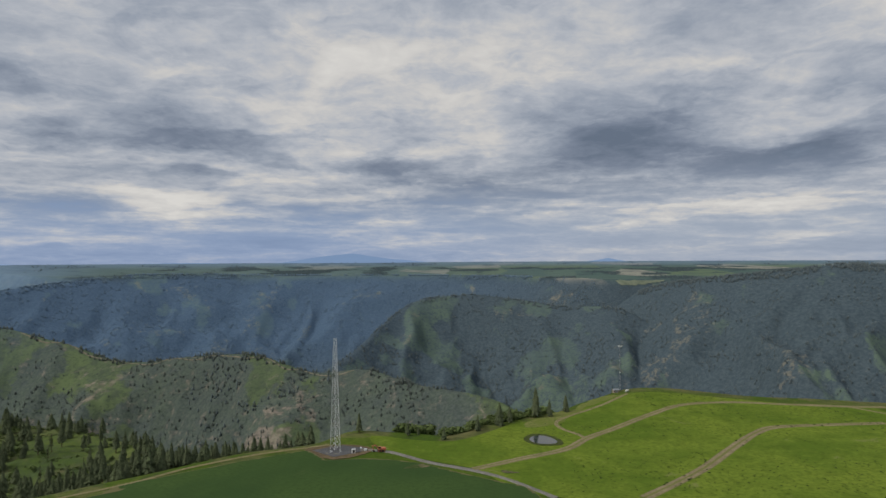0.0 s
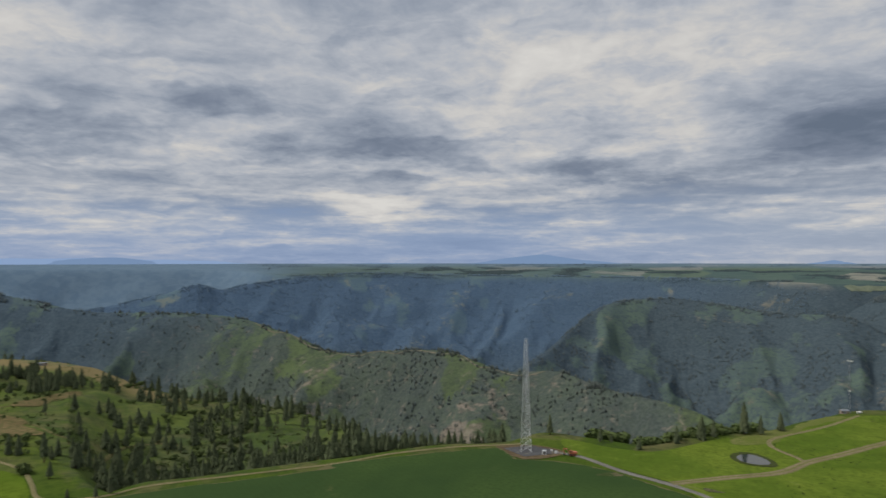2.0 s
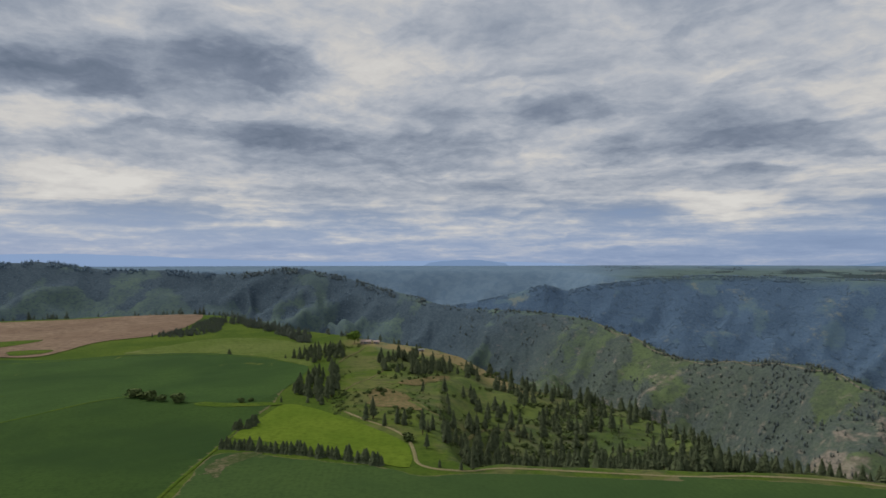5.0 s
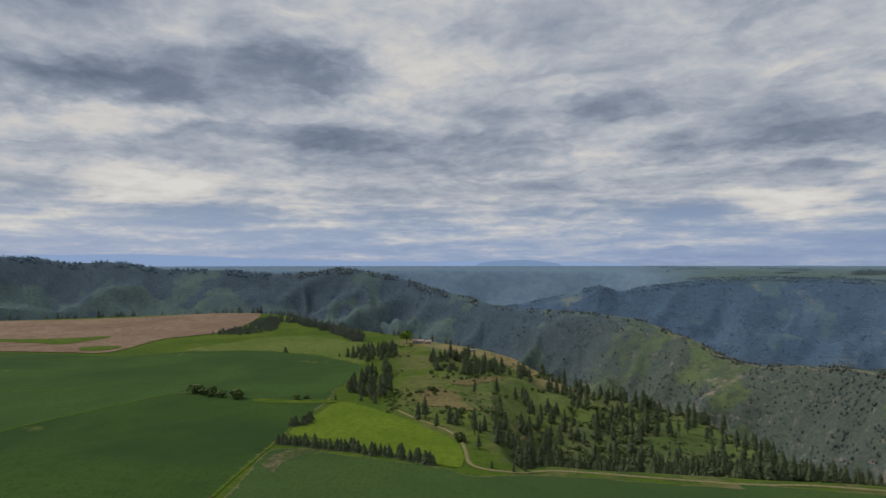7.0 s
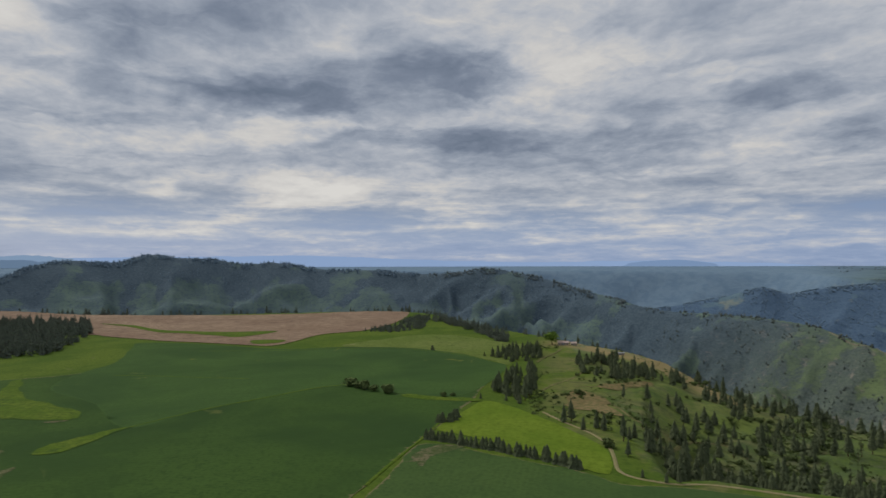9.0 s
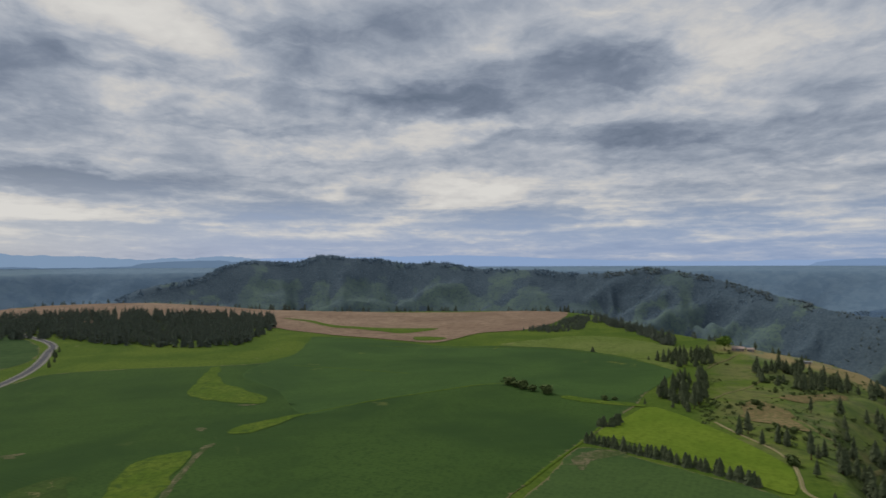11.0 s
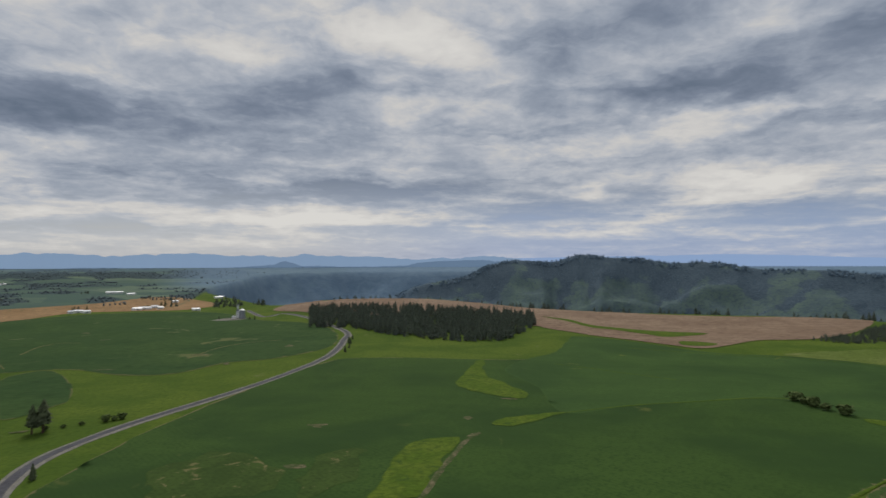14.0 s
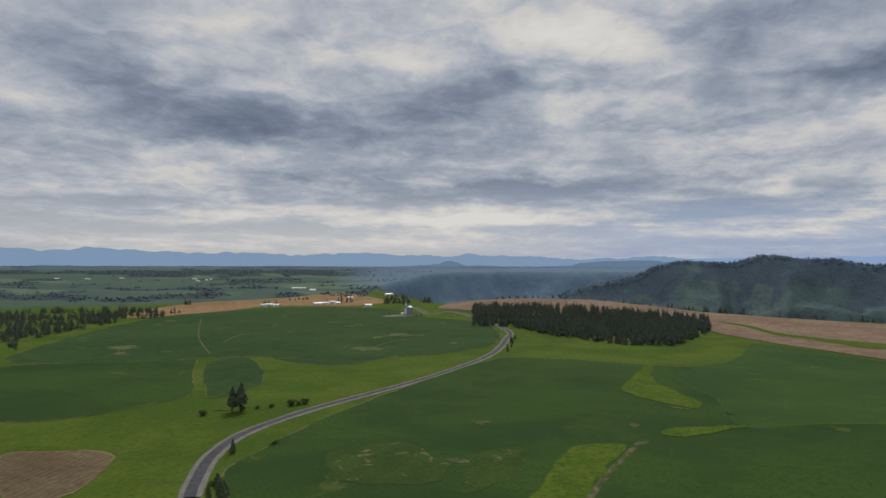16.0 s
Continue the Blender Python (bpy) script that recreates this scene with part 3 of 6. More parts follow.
PASTURE_MAT = soil("bright_pasture", (0.084, 0.134, 0.016), (0.148, 0.196, 0.026), (0.078, 0.116, 0.016), 0.016, 0.42, tufts=0.7, spots=(0.165, 0.18, 0.055), spot_at=0.61)
MEADOW_MAT = soil("hay_meadow", (0.088, 0.138, 0.014), (0.112, 0.160, 0.018), (0.076, 0.116, 0.012), 0.025, 0.35, tufts=0.35, spots=(0.13, 0.15, 0.04), spot_at=0.66)
CROP_MAT = soil("dark_green_crop", (0.027, 0.055, 0.016), (0.044, 0.082, 0.019), (0.029, 0.057, 0.015), 0.0075, 0.45, tufts=0.16, row_turn=38, row_gap=3.0, rows=0.2, spots=(0.072, 0.090, 0.026), spot_at=0.635, margin=(0.15, 0.13, 0.065))
CROP_RIM = soil("rim_crop", (0.036, 0.068, 0.022), (0.054, 0.092, 0.026), (0.037, 0.066, 0.021), 0.0075, 0.45, tufts=0.14, row_turn=-52, row_gap=3.0, rows=0.14, spots=(0.078, 0.098, 0.034), spot_at=0.64, margin=(0.15, 0.13, 0.065))
CROP_FAR = soil("mid_green_crop", (0.030, 0.062, 0.020), (0.046, 0.082, 0.024), (0.028, 0.056, 0.018), 0.008, 0.12, tufts=0.5, row_turn=-30, row_gap=9.0, rows=0.3, spots=(0.10, 0.115, 0.045), spot_at=0.60, margin=(0.115, 0.115, 0.045))
CROP_UPPER = soil("pale_green_crop", (0.031, 0.063, 0.019), (0.050, 0.093, 0.024), (0.034, 0.066, 0.019), 0.0085, 0.45, tufts=0.16, row_turn=64, row_gap=3.0, rows=0.2, spots=(0.095, 0.115, 0.026), spot_at=0.64, margin=(0.044, 0.084, 0.022))
THIN_MAT = soil("thin_patchy_crop", (0.036, 0.062, 0.016), (0.050, 0.082, 0.020), (0.033, 0.056, 0.015), 0.05, 0.4, tufts=0.3, row_turn=38, row_gap=3.0, rows=0.2, spots=(0.125, 0.120, 0.050), spot_at=0.575, margin=(0.031, 0.058, 0.013))
PLOUGH_MAT = soil("ploughed_soil", (0.200, 0.138, 0.094), (0.268, 0.194, 0.134), (0.150, 0.104, 0.074), 0.008, 0.15, row_turn=20, row_gap=10.0, rows=0.75, margin=(0.25, 0.19, 0.11))
ORANGE_MAT = soil("ochre_stubble", (0.25, 0.158, 0.078), (0.31, 0.200, 0.102), (0.18, 0.115, 0.062), 0.006, 0.1, row_turn=-20, row_gap=12.0, rows=0.5)
BARE_MAT = soil("bare_soil", (0.125, 0.092, 0.055), (0.165, 0.125, 0.075), (0.09, 0.068, 0.04), 0.03, 0.5, row_turn=70, row_gap=4.0, rows=0.5, margin=(0.19, 0.15, 0.075))
HAY_MAT = soil("pale_hay", (0.160, 0.185, 0.128), (0.190, 0.212, 0.150), (0.135, 0.162, 0.115), 0.006, 0.08)
SWALE_MAT = soil("grassy_swale", (0.062, 0.104, 0.012), (0.088, 0.124, 0.017), (0.046, 0.078, 0.012), 0.05, 0.3, spots=(0.040, 0.072, 0.014), spot_at=0.58, margin=(0.034, 0.066, 0.015))
DIRT_MAT = soil("dirt_track", (0.205, 0.172, 0.098), (0.260, 0.216, 0.130), (0.15, 0.125, 0.074), 0.06, 0.9, ruts=(0.140, 0.150, 0.044))
PALE_MAT = soil("pale_ridge_dirt", (0.15, 0.14, 0.10), (0.22, 0.195, 0.15), (0.10, 0.105, 0.07), 0.06, 0.9)
PATCH_MAT = soil("pale_bare_soil", (0.052, 0.072, 0.024), (0.155, 0.130, 0.078), (0.040, 0.062, 0.02), 0.10, 0.5, margin=(0.030, 0.060, 0.018))
BANK_SOIL = soil("brown_cut_bank", (0.135, 0.100, 0.048), (0.185, 0.140, 0.070), (0.075, 0.088, 0.028), 0.06, 0.4, margin=(0.075, 0.095, 0.025))
UPLAND_MAT = soil("upland_grass", (0.092, 0.126, 0.026), (0.122, 0.150, 0.042), (0.066, 0.096, 0.020), 0.012, 0.3, spots=(0.15, 0.155, 0.06), spot_at=0.62, margin=(0.060, 0.095, 0.018))
BROW_MAT = soil("straw_grass", (0.125, 0.150, 0.034), (0.165, 0.170, 0.060), (0.105, 0.138, 0.026), 0.05, 0.5, tufts=0.5, margin=(0.092, 0.140, 0.018))
DRY_MAT = soil("dry_grass_bank", (0.125, 0.115, 0.048), (0.165, 0.145, 0.068), (0.062, 0.080, 0.026), 0.06, 0.6)
BANK_MAT = soil("rushy_bank", (0.040, 0.062, 0.014), (0.060, 0.080, 0.020), (0.075, 0.066, 0.040), 0.2, 0.9)
GRAVEL_MAT = soil("grey_gravel", (0.170, 0.162, 0.142), (0.220, 0.210, 0.182), (0.12, 0.116, 0.10), 0.09, 1.6)
PAD_MAT = soil("dark_gravel_pad", (0.090, 0.092, 0.095), (0.125, 0.127, 0.130), (0.07, 0.07, 0.072), 0.09, 1.6, spots=(0.17, 0.155, 0.12), spot_at=0.60)
ASPHALT_MAT = soil("worn_asphalt", (0.070, 0.070, 0.078), (0.092, 0.092, 0.102), (0.055, 0.055, 0.06), 0.05, 1.3, rough=0.8, bump=0.1)

# wild slopes: grass, scree, dark timbered drifts; the mesh carries where the plateau, the plains and the timber lie
m, t, b, pos = surface("wild_land", 0.95, 0.02)
WILD_MAT = m


meadow = blend(t, ramp(t, grain(t, pos, 0.014, 5, 0.6, 0.5), 0.36, 0.64), (0.056, 0.093, 0.014), (0.084, 0.120, 0.018))
meadow = blend(t, calc(t, "MULTIPLY", ramp(t, grain(t, pos, 0.33, 4, 0.65), 0.42, 0.7), 0.6), meadow, (0.030, 0.058, 0.010))
meadow = blend(t, ramp(t, grain(t, pos, 0.03, 6, 0.7, 0.6), 0.64, 0.74), meadow, (0.105, 0.120, 0.040))
meadow = blend(t, calc(t, "MULTIPLY", carried(t, "dry"), ramp(t, grain(t, pos, 0.022, 6, 0.66, 0.7), 0.44, 0.58)), meadow, (0.155, 0.130, 0.066))
meadow = blend(t, calc(t, "MULTIPLY", carried(t, "dry"), ramp(t, grain(t, pos, 0.09, 5, 0.7, 0.3), 0.48, 0.60)), meadow, (0.046, 0.064, 0.024))
thicket = grain(t, pos, 0.16, 5, 0.70, 0.3)
# Drifts of bowl grass, their colour lightened for the sun on this slope.
bowl_lift = ramp(t, grain(t, pos, 0.018, 5, 0.6, 0.5), 0.40, 0.60)
meadow = blend(t, calc(t, "MULTIPLY", carried(t, "brush"), calc(t, "MULTIPLY", bowl_lift, 0.75)), meadow, (0.124, 0.158, 0.034))
meadow = blend(t, calc(t, "MULTIPLY", carried(t, "brush"), calc(t, "MULTIPLY", ramp(t, thicket, 0.46, 0.56), 0.48)), meadow, (0.050, 0.074, 0.024))
meadow = blend(t, calc(t, "MULTIPLY", carried(t, "brush"), calc(t, "MULTIPLY", ramp(t, thicket, 0.40, 0.30), 0.5)), meadow, (0.125, 0.145, 0.050))
# the near ridge: grassy spurs, rock and scree on their tops, burnt timber in the gullies
steppe = blend(t, ramp(t, grain(t, pos, 0.007, 6, 0.62, 0.6), 0.40, 0.62), (0.084, 0.112, 0.062), (0.108, 0.144, 0.066))
steppe = blend(t, calc(t, "MULTIPLY", ramp(t, grain(t, pos, 0.035, 7, 0.70), 0.46, 0.62), 0.7), steppe, (0.062, 0.078, 0.058))
brush = grain(t, pos, 0.13, 5, 0.72, 0.3)
steppe = blend(t, calc(t, "MULTIPLY", ramp(t, brush, 0.50, 0.60), 0.5), steppe, (0.050, 0.068, 0.044))
steppe = blend(t, calc(t, "MULTIPLY", ramp(t, brush, 0.42, 0.32), 0.35), steppe, (0.132, 0.146, 0.088))
stone = blend(t, ramp(t, grain(t, pos, 0.09, 6, 0.75), 0.40, 0.60), (0.135, 0.112, 0.092), (0.255, 0.216, 0.176))
vein = calc(t, "SUBTRACT", 1.0, calc(t, "ABSOLUTE", calc(t, "MULTIPLY_ADD", grain(t, pos, 0.0085, 4, 0.6, 0.5), 2.0, -1.0)))
broken = grain(t, pos, 0.045, 6, 0.75, 0.4)
rocky = calc(t, "ADD", calc(t, "MULTIPLY_ADD", carried(t, "scree"), 0.34, calc(t, "MULTIPLY", vein, 0.8)), calc(t, "MULTIPLY_ADD", broken, 1.1, -0.55))
clumps = calc(t, "MULTIPLY_ADD", grain(t, pos, 0.021, 5, 0.62, 0.3), 0.9, calc(t, "MULTIPLY_ADD", grain(t, pos, 0.085, 4, 0.66), 1.3, -1.1))
ragged = ramp(t, calc(t, "ADD", carried(t, "timber"), clumps), 0.30, 0.66)
# Blue raised in the timber tint to paint in a little haze.
timber = blend(t, ramp(t, grain(t, pos, 0.16, 6, 0.74), 0.38, 0.62), (0.045, 0.057, 0.065), (0.090, 0.106, 0.104))
steppe = blend(t, calc(t, "MULTIPLY", ragged, 0.66), steppe, timber)
steppe = blend(t, calc(t, "MULTIPLY", ramp(t, rocky, 0.78, 1.00), 0.75), steppe, stone)
# fir country across the canyon: painted haze, greyer on nearer hills, bluest farthest off
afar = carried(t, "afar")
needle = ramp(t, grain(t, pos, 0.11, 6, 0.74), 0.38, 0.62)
hazed_timber = blend(t, needle, blend(t, afar, (0.047, 0.066, 0.077), (0.056, 0.092, 0.146)), blend(t, afar, (0.075, 0.098, 0.106), (0.084, 0.130, 0.188)))
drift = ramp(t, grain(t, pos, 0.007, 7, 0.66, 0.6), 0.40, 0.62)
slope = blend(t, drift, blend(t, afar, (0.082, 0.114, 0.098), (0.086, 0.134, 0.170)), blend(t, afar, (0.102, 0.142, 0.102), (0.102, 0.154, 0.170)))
scrub = grain(t, pos, 0.09, 6, 0.74, 0.3)
slope = blend(t, calc(t, "MULTIPLY", ramp(t, scrub, 0.46, 0.58), 0.72), slope, hazed_timber)
slope = blend(t, ragged, slope, hazed_timber)
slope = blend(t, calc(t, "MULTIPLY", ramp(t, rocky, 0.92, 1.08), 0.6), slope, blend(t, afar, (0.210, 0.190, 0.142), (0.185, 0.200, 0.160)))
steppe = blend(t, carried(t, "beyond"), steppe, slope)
vor = t.nodes.new("ShaderNodeTexVoronoi")
t.links.new(flat_at(t, pos, 12, 1.0, 0.6), vor.inputs["Vector"])
vor.inputs["Scale"].default_value = 0.0034
pick = t.nodes.new("ShaderNodeSeparateXYZ")
t.links.new(vor.outputs["Color"], pick.inputs[0])
quilt = blend(t, pick.outputs[0], (0.068, 0.108, 0.094), (0.096, 0.138, 0.104))
quilt = blend(t, ramp(t, carried(t, "tilled"), 0.6, 0.0), quilt, blend(t, pick.outputs[0], (0.052, 0.088, 0.062), (0.074, 0.112, 0.070)))
quilt = blend(t, calc(t, "MULTIPLY", ramp(t, pick.outputs[1], 0.72, 0.74), ramp(t, carried(t, "tilled"), 0.2, 0.8)), quilt, (0.25, 0.245, 0.20))
quilt = blend(t, ramp(t, pick.outputs[2], 0.80, 0.82), quilt, (0.110, 0.150, 0.090))
# Distance haze painted into the plains' field colours.
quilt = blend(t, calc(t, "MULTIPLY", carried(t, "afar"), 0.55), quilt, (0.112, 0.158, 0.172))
quilt = blend(t, calc(t, "MULTIPLY", ramp(t, grain(t, pos, 0.012, 7, 0.7, 0.5), 0.46, 0.60), 0.55), quilt, (0.060, 0.092, 0.088))
quilt = blend(t, carried(t, "belts"), quilt, (0.042, 0.062, 0.066))
col = blend(t, carried(t, "plateau"), steppe, meadow)
col = blend(t, calc(t, "MULTIPLY", carried(t, "brow"), ramp(t, grain(t, pos, 0.035, 6, 0.68, 0.5), 0.36, 0.52)), col, (0.205, 0.165, 0.078))
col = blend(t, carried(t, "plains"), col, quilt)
# Haze painted as a misty blue over the remote ground's own colour.
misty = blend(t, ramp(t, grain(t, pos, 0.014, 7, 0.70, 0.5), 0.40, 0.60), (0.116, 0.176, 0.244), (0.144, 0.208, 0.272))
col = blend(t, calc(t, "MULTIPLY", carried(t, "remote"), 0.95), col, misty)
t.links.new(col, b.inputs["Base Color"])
crags = calc(t, "MULTIPLY", grain(t, pos, 0.026, 5, 0.60, 0.4), calc(t, "SUBTRACT", 1.0, calc(t, "MAXIMUM", carried(t, "plateau"), carried(t, "plains"))))
bumped(t, b, calc(t, "MULTIPLY_ADD", grain(t, pos, 0.12, 6, 0.7), calc(t, "MULTIPLY_ADD", ragged, 0.06, 0.07), crags), 0.22, 16.0)


def paint(name, colour, rough=0.6, metal=0.0, vary=0.25, scale=3.0, spec=0.4):
    m, t, b, pos = surface(name, rough, spec)
    g = grain(t, pos, scale, 4, 0.6)
    dull = tuple(c * (1 - vary) for c in colour)
    t.links.new(blend(t, ramp(t, g, 0.35, 0.65), dull, colour), b.inputs["Base Color"])
    b.inputs["Metallic"].default_value = metal
    return m


def leafage(name, dark_, light_, tint):
    m, t, b, pos = surface(name, 0.9, 0.05)
    info = t.nodes.new("ShaderNodeObjectInfo")
    isl = t.nodes.new("ShaderNodeNewGeometry")
    mix = blend(t, isl.outputs["Random Per Island"], dark_, light_)
    mix = blend(t, calc(t, "MULTIPLY", info.outputs["Random"], 0.55), mix, tint)
    t.links.new(mix, b.inputs["Base Color"])
    return m


NEEDLES = leafage("pine_needles", (0.060, 0.076, 0.042), (0.098, 0.120, 0.060), (0.094, 0.106, 0.058))
# Distance haze is painted into these needle colours, bluest on the farthest trees.
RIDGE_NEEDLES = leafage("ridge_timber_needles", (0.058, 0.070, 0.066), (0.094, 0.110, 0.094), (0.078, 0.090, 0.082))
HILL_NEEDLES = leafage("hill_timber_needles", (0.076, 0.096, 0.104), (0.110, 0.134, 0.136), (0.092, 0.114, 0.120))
FAR_NEEDLES = leafage("haze_blue_needles", (0.100, 0.148, 0.200), (0.130, 0.184, 0.232), (0.114, 0.164, 0.214))
# Lighter, greyer copy of the pine needles with haze painted in.
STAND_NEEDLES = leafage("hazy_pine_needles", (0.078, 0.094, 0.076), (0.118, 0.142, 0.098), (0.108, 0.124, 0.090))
LEAVES = leafage("shrub_leaves", (0.066, 0.096, 0.034), (0.130, 0.170, 0.058), (0.104, 0.128, 0.048))
BRIGHT_LEAVES = leafage("broad_leaves", (0.08, 0.145, 0.022), (0.165, 0.240, 0.044), (0.12, 0.19, 0.03))
SAGE = leafage("sage_leaves", (0.040, 0.062, 0.018), (0.070, 0.098, 0.030), (0.06, 0.08, 0.026))
BARK = paint("pine_bark", (0.11, 0.075, 0.05), 0.95, vary=0.5, scale=1.5, spec=0.1)
STEEL = paint("galvanised_steel", (0.76, 0.77, 0.78), 0.5, 0.1, 0.12, 0.6)
WHITE = paint("white_paint", (0.80, 0.79, 0.76), 0.6, vary=0.12)
ROOF_WHITE = paint("pale_metal_roof", (0.70, 0.71, 0.72), 0.5, 0.1, 0.12, 0.5)
TAN = paint("tan_siding", (0.36, 0.29, 0.24), 0.8, vary=0.15)
PINK_ROOF = paint("faded_shingles", (0.38, 0.29, 0.25), 0.85, vary=0.2)
GREY_ROOF = paint("grey_roof", (0.22, 0.24, 0.26), 0.7, vary=0.2)
ORANGE = paint("machine_orange", (0.52, 0.16, 0.085), 0.5, vary=0.25)
MAST_GREY = paint("mast_grey_steel", (0.30, 0.31, 0.33), 0.6, 0.1, 0.2)
RUBBER = paint("black_rubber", (0.03, 0.03, 0.03), 0.9, vary=0.3)
GLASSY = paint("dark_window", (0.03, 0.035, 0.04), 0.15, vary=0.2, spec=0.6)
CONCRETE = paint("concrete", (0.42, 0.41, 0.39), 0.85, vary=0.2)
m, t, b, pos = surface("pond_water", 0.06, 0.5)
WATER = m
b.inputs["Base Color"].default_value = (0.035, 0.045, 0.045, 1)
bumped(t, b, grain(t, pos, 1.6, 3, 0.6), 0.08, 0.05)

# ================= ground =================
def mesh_of(name, verts, faces, material, smooth=False):
    me = bpy.data.meshes.new(name)
    me.from_pydata([tuple(v) for v in verts], [], faces)
    me.materials.append(material)
    if smooth:
        me.shade_smooth()
    me.update()
    return me


def grid_mesh(name, X, Y, Z, material, close=False):
    """A smooth sheet over a grid of points."""
    n, k = X.shape
    co = np.stack([X, Y, Z], -1).reshape(-1, 3).astype(np.float32)
    i = np.arange(n * k).reshape(n, k)
    j = np.roll(i, -1, 0) if close else i[1:]
    i0 = i if close else i[:-1]
    q = np.stack([i0[:, :-1], i0[:, 1:], j[:, 1:], j[:, :-1]], -1).reshape(-1, 4)
    me = bpy.data.meshes.new(name)
    me.vertices.add(len(co))
    me.vertices.foreach_set("co", co.ravel())
    me.loops.add(q.size)
    me.loops.foreach_set("vertex_index", q.ravel().astype(np.int32))
    me.polygons.add(len(q))
    me.polygons.foreach_set("loop_start", np.arange(0, q.size, 4, dtype=np.int32))
    me.polygons.foreach_set("use_smooth", np.ones(len(q), bool))
    me.materials.append(material)
    me.update(calc_edges=True)
    return me


def bear(x, y):
    a = np.degrees(np.arctan2(-x, y))
    return np.where(a < -120, a + 360, a)


def beyond_at(x, y):
    """The far side of the canyon and the mountains, as against the near ridge; hazed colours start here."""
    a, r = bear(x, y), np.hypot(x, y)
    past = sstep(-30, 60, r - along(MIDDLE, np.clip(a, -12, 66), 1) - 60) * sstep(62, 52, a)
    return np.maximum(past, sstep(1650, 2350, r))


def timber_at(x, y):
    """How thick the timber stands, 0 to 1, on the wild slopes."""
    a, r = bear(x, y), np.hypot(x, y)
    below, rib = sampled(GBELOW, x, y), sampled(GRIB, x, y)
    f = 0.32 * fbm(x / 300, y / 300, 4, 41) + 0.68 * fbm(x / 95, y / 95, 4, 42)
    u, v = -np.cos(np.radians(a)) * 30, -np.sin(np.radians(a)) * 30
    aspect = (land(x + u, y + v) - land(x - u, y - v)) / 60.0      # shaded flanks hold more trees
    beyond = beyond_at(x, y)
    far = beyond * sstep(56, 40, a)
    hills = sstep(48, 56, a) * sstep(1900, 2300, r)
    high = sstep(150, 70, below) * hills                           # timbered crests over grassy spurs
    low = sstep(110, 190, below) * hills * rib
    meadow = sstep(-14, -9, a) * sstep(-3, -8, a) * sstep(80, 130, below) * (r < 2650)   # the open face of the central hill
    middle = (r < along(MIDDLE, np.clip(a, -12, 66), 1) + 60) * (a < 62)
    wall = far * sstep(2650, 2900, r)
    rimside = wall * sstep(75, 30, below) * sstep(0.5, 0.8, rib)          # open tips below the far rim
    right = far * sstep(-12, -20, a)
    g = (f + 0.24 * (0.62 - rib) - 0.22 * np.clip(aspect, -0.6, 0.6) + 0.05 * far + 0.12 * wall - 0.34 * rimside - (0.055 + 0.05 * sstep(44, 52, a)) * middle
         + 0.12 * right + 0.14 * high - 0.24 * low - 0.05 * hills - 0.10 * meadow)
    return sstep(0.38, 0.64, g)


def belts_at(x, y):
    """Long woods and shelter belts on the plains."""
    a, r = bear(x, y), np.hypot(x, y)
    band = 0.22 * sstep(112, 120, a) * np.exp(-((r - 4150) / 330) ** 2)
    return sstep(0.535, 0.565, 0.5 * fbm(a * 0.3, r / 260, 4, 82) + 0.5 * fbm(x / 190, y / 190, 4, 81) + band)


def scree_at(x, y):
    """Rocky spur tops, and bare slopes below the far rim."""
    a, r = bear(x, y), np.hypot(x, y)
    below, rib = sampled(GBELOW, x, y), sampled(GRIB, x, y)
    tops = sstep(0.46, 0.70, rib) * sstep(15, 50, below) * sstep(0.44, 0.56, fbm(x / 130, y / 130, 3, 47))
    near = sstep(36, 24, a) * sstep(800, 1000, r) * (1 - beyond_at(x, y)) * (0.5 + 0.5 * sstep(60, 130, below))
    tips = sstep(2650, 2850, r) * sstep(46, 38, a) * sstep(100, 50, below) * sstep(6, 24, below) * sstep(0.56, 0.78, rib) * sstep(0.52, 0.60, fbm(x / 110, y / 110, 3, 49))
    return 1.3 * tips + tops * (near + 0.55 * beyond_at(x, y) * sstep(44, 36, a))


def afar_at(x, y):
    """How much blue distance haze is painted in, most on the farthest wall."""
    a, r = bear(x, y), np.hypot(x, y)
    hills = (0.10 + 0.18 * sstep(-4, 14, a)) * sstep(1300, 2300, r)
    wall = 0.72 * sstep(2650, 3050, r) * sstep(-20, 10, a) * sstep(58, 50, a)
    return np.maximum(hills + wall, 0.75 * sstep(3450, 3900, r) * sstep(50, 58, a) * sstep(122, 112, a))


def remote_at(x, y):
    """Where blue haze is painted, at the canyon's back and along the horizon."""
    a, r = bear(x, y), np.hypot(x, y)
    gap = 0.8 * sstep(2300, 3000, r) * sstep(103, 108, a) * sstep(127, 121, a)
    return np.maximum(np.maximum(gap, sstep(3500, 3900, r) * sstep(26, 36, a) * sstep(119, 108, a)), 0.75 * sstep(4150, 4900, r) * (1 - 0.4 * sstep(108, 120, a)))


def brow_at(x, y):
    """Dry shoulder of the knoll."""
    a, r = bear(x, y), np.hypot(x, y)
    return sstep(38, 42, a) * sstep(57, 53, a) * sstep(70, 25, np.abs(r - along(SPUR, np.clip(a, 21, 54), 1) + 20))


def brush_at(x, y):
    """Brushy ground in the bowl below the knoll."""
    a, r = bear(x, y), np.hypot(x, y)
    return sstep(14, 20, a) * sstep(56, 48, a) * sstep(345, 380, r) * sstep(900, 820, r) * (1 - 0.85 * brow_at(x, y))


def tilled_at(x, y):
    return sstep(30, 5, bear(x, y))


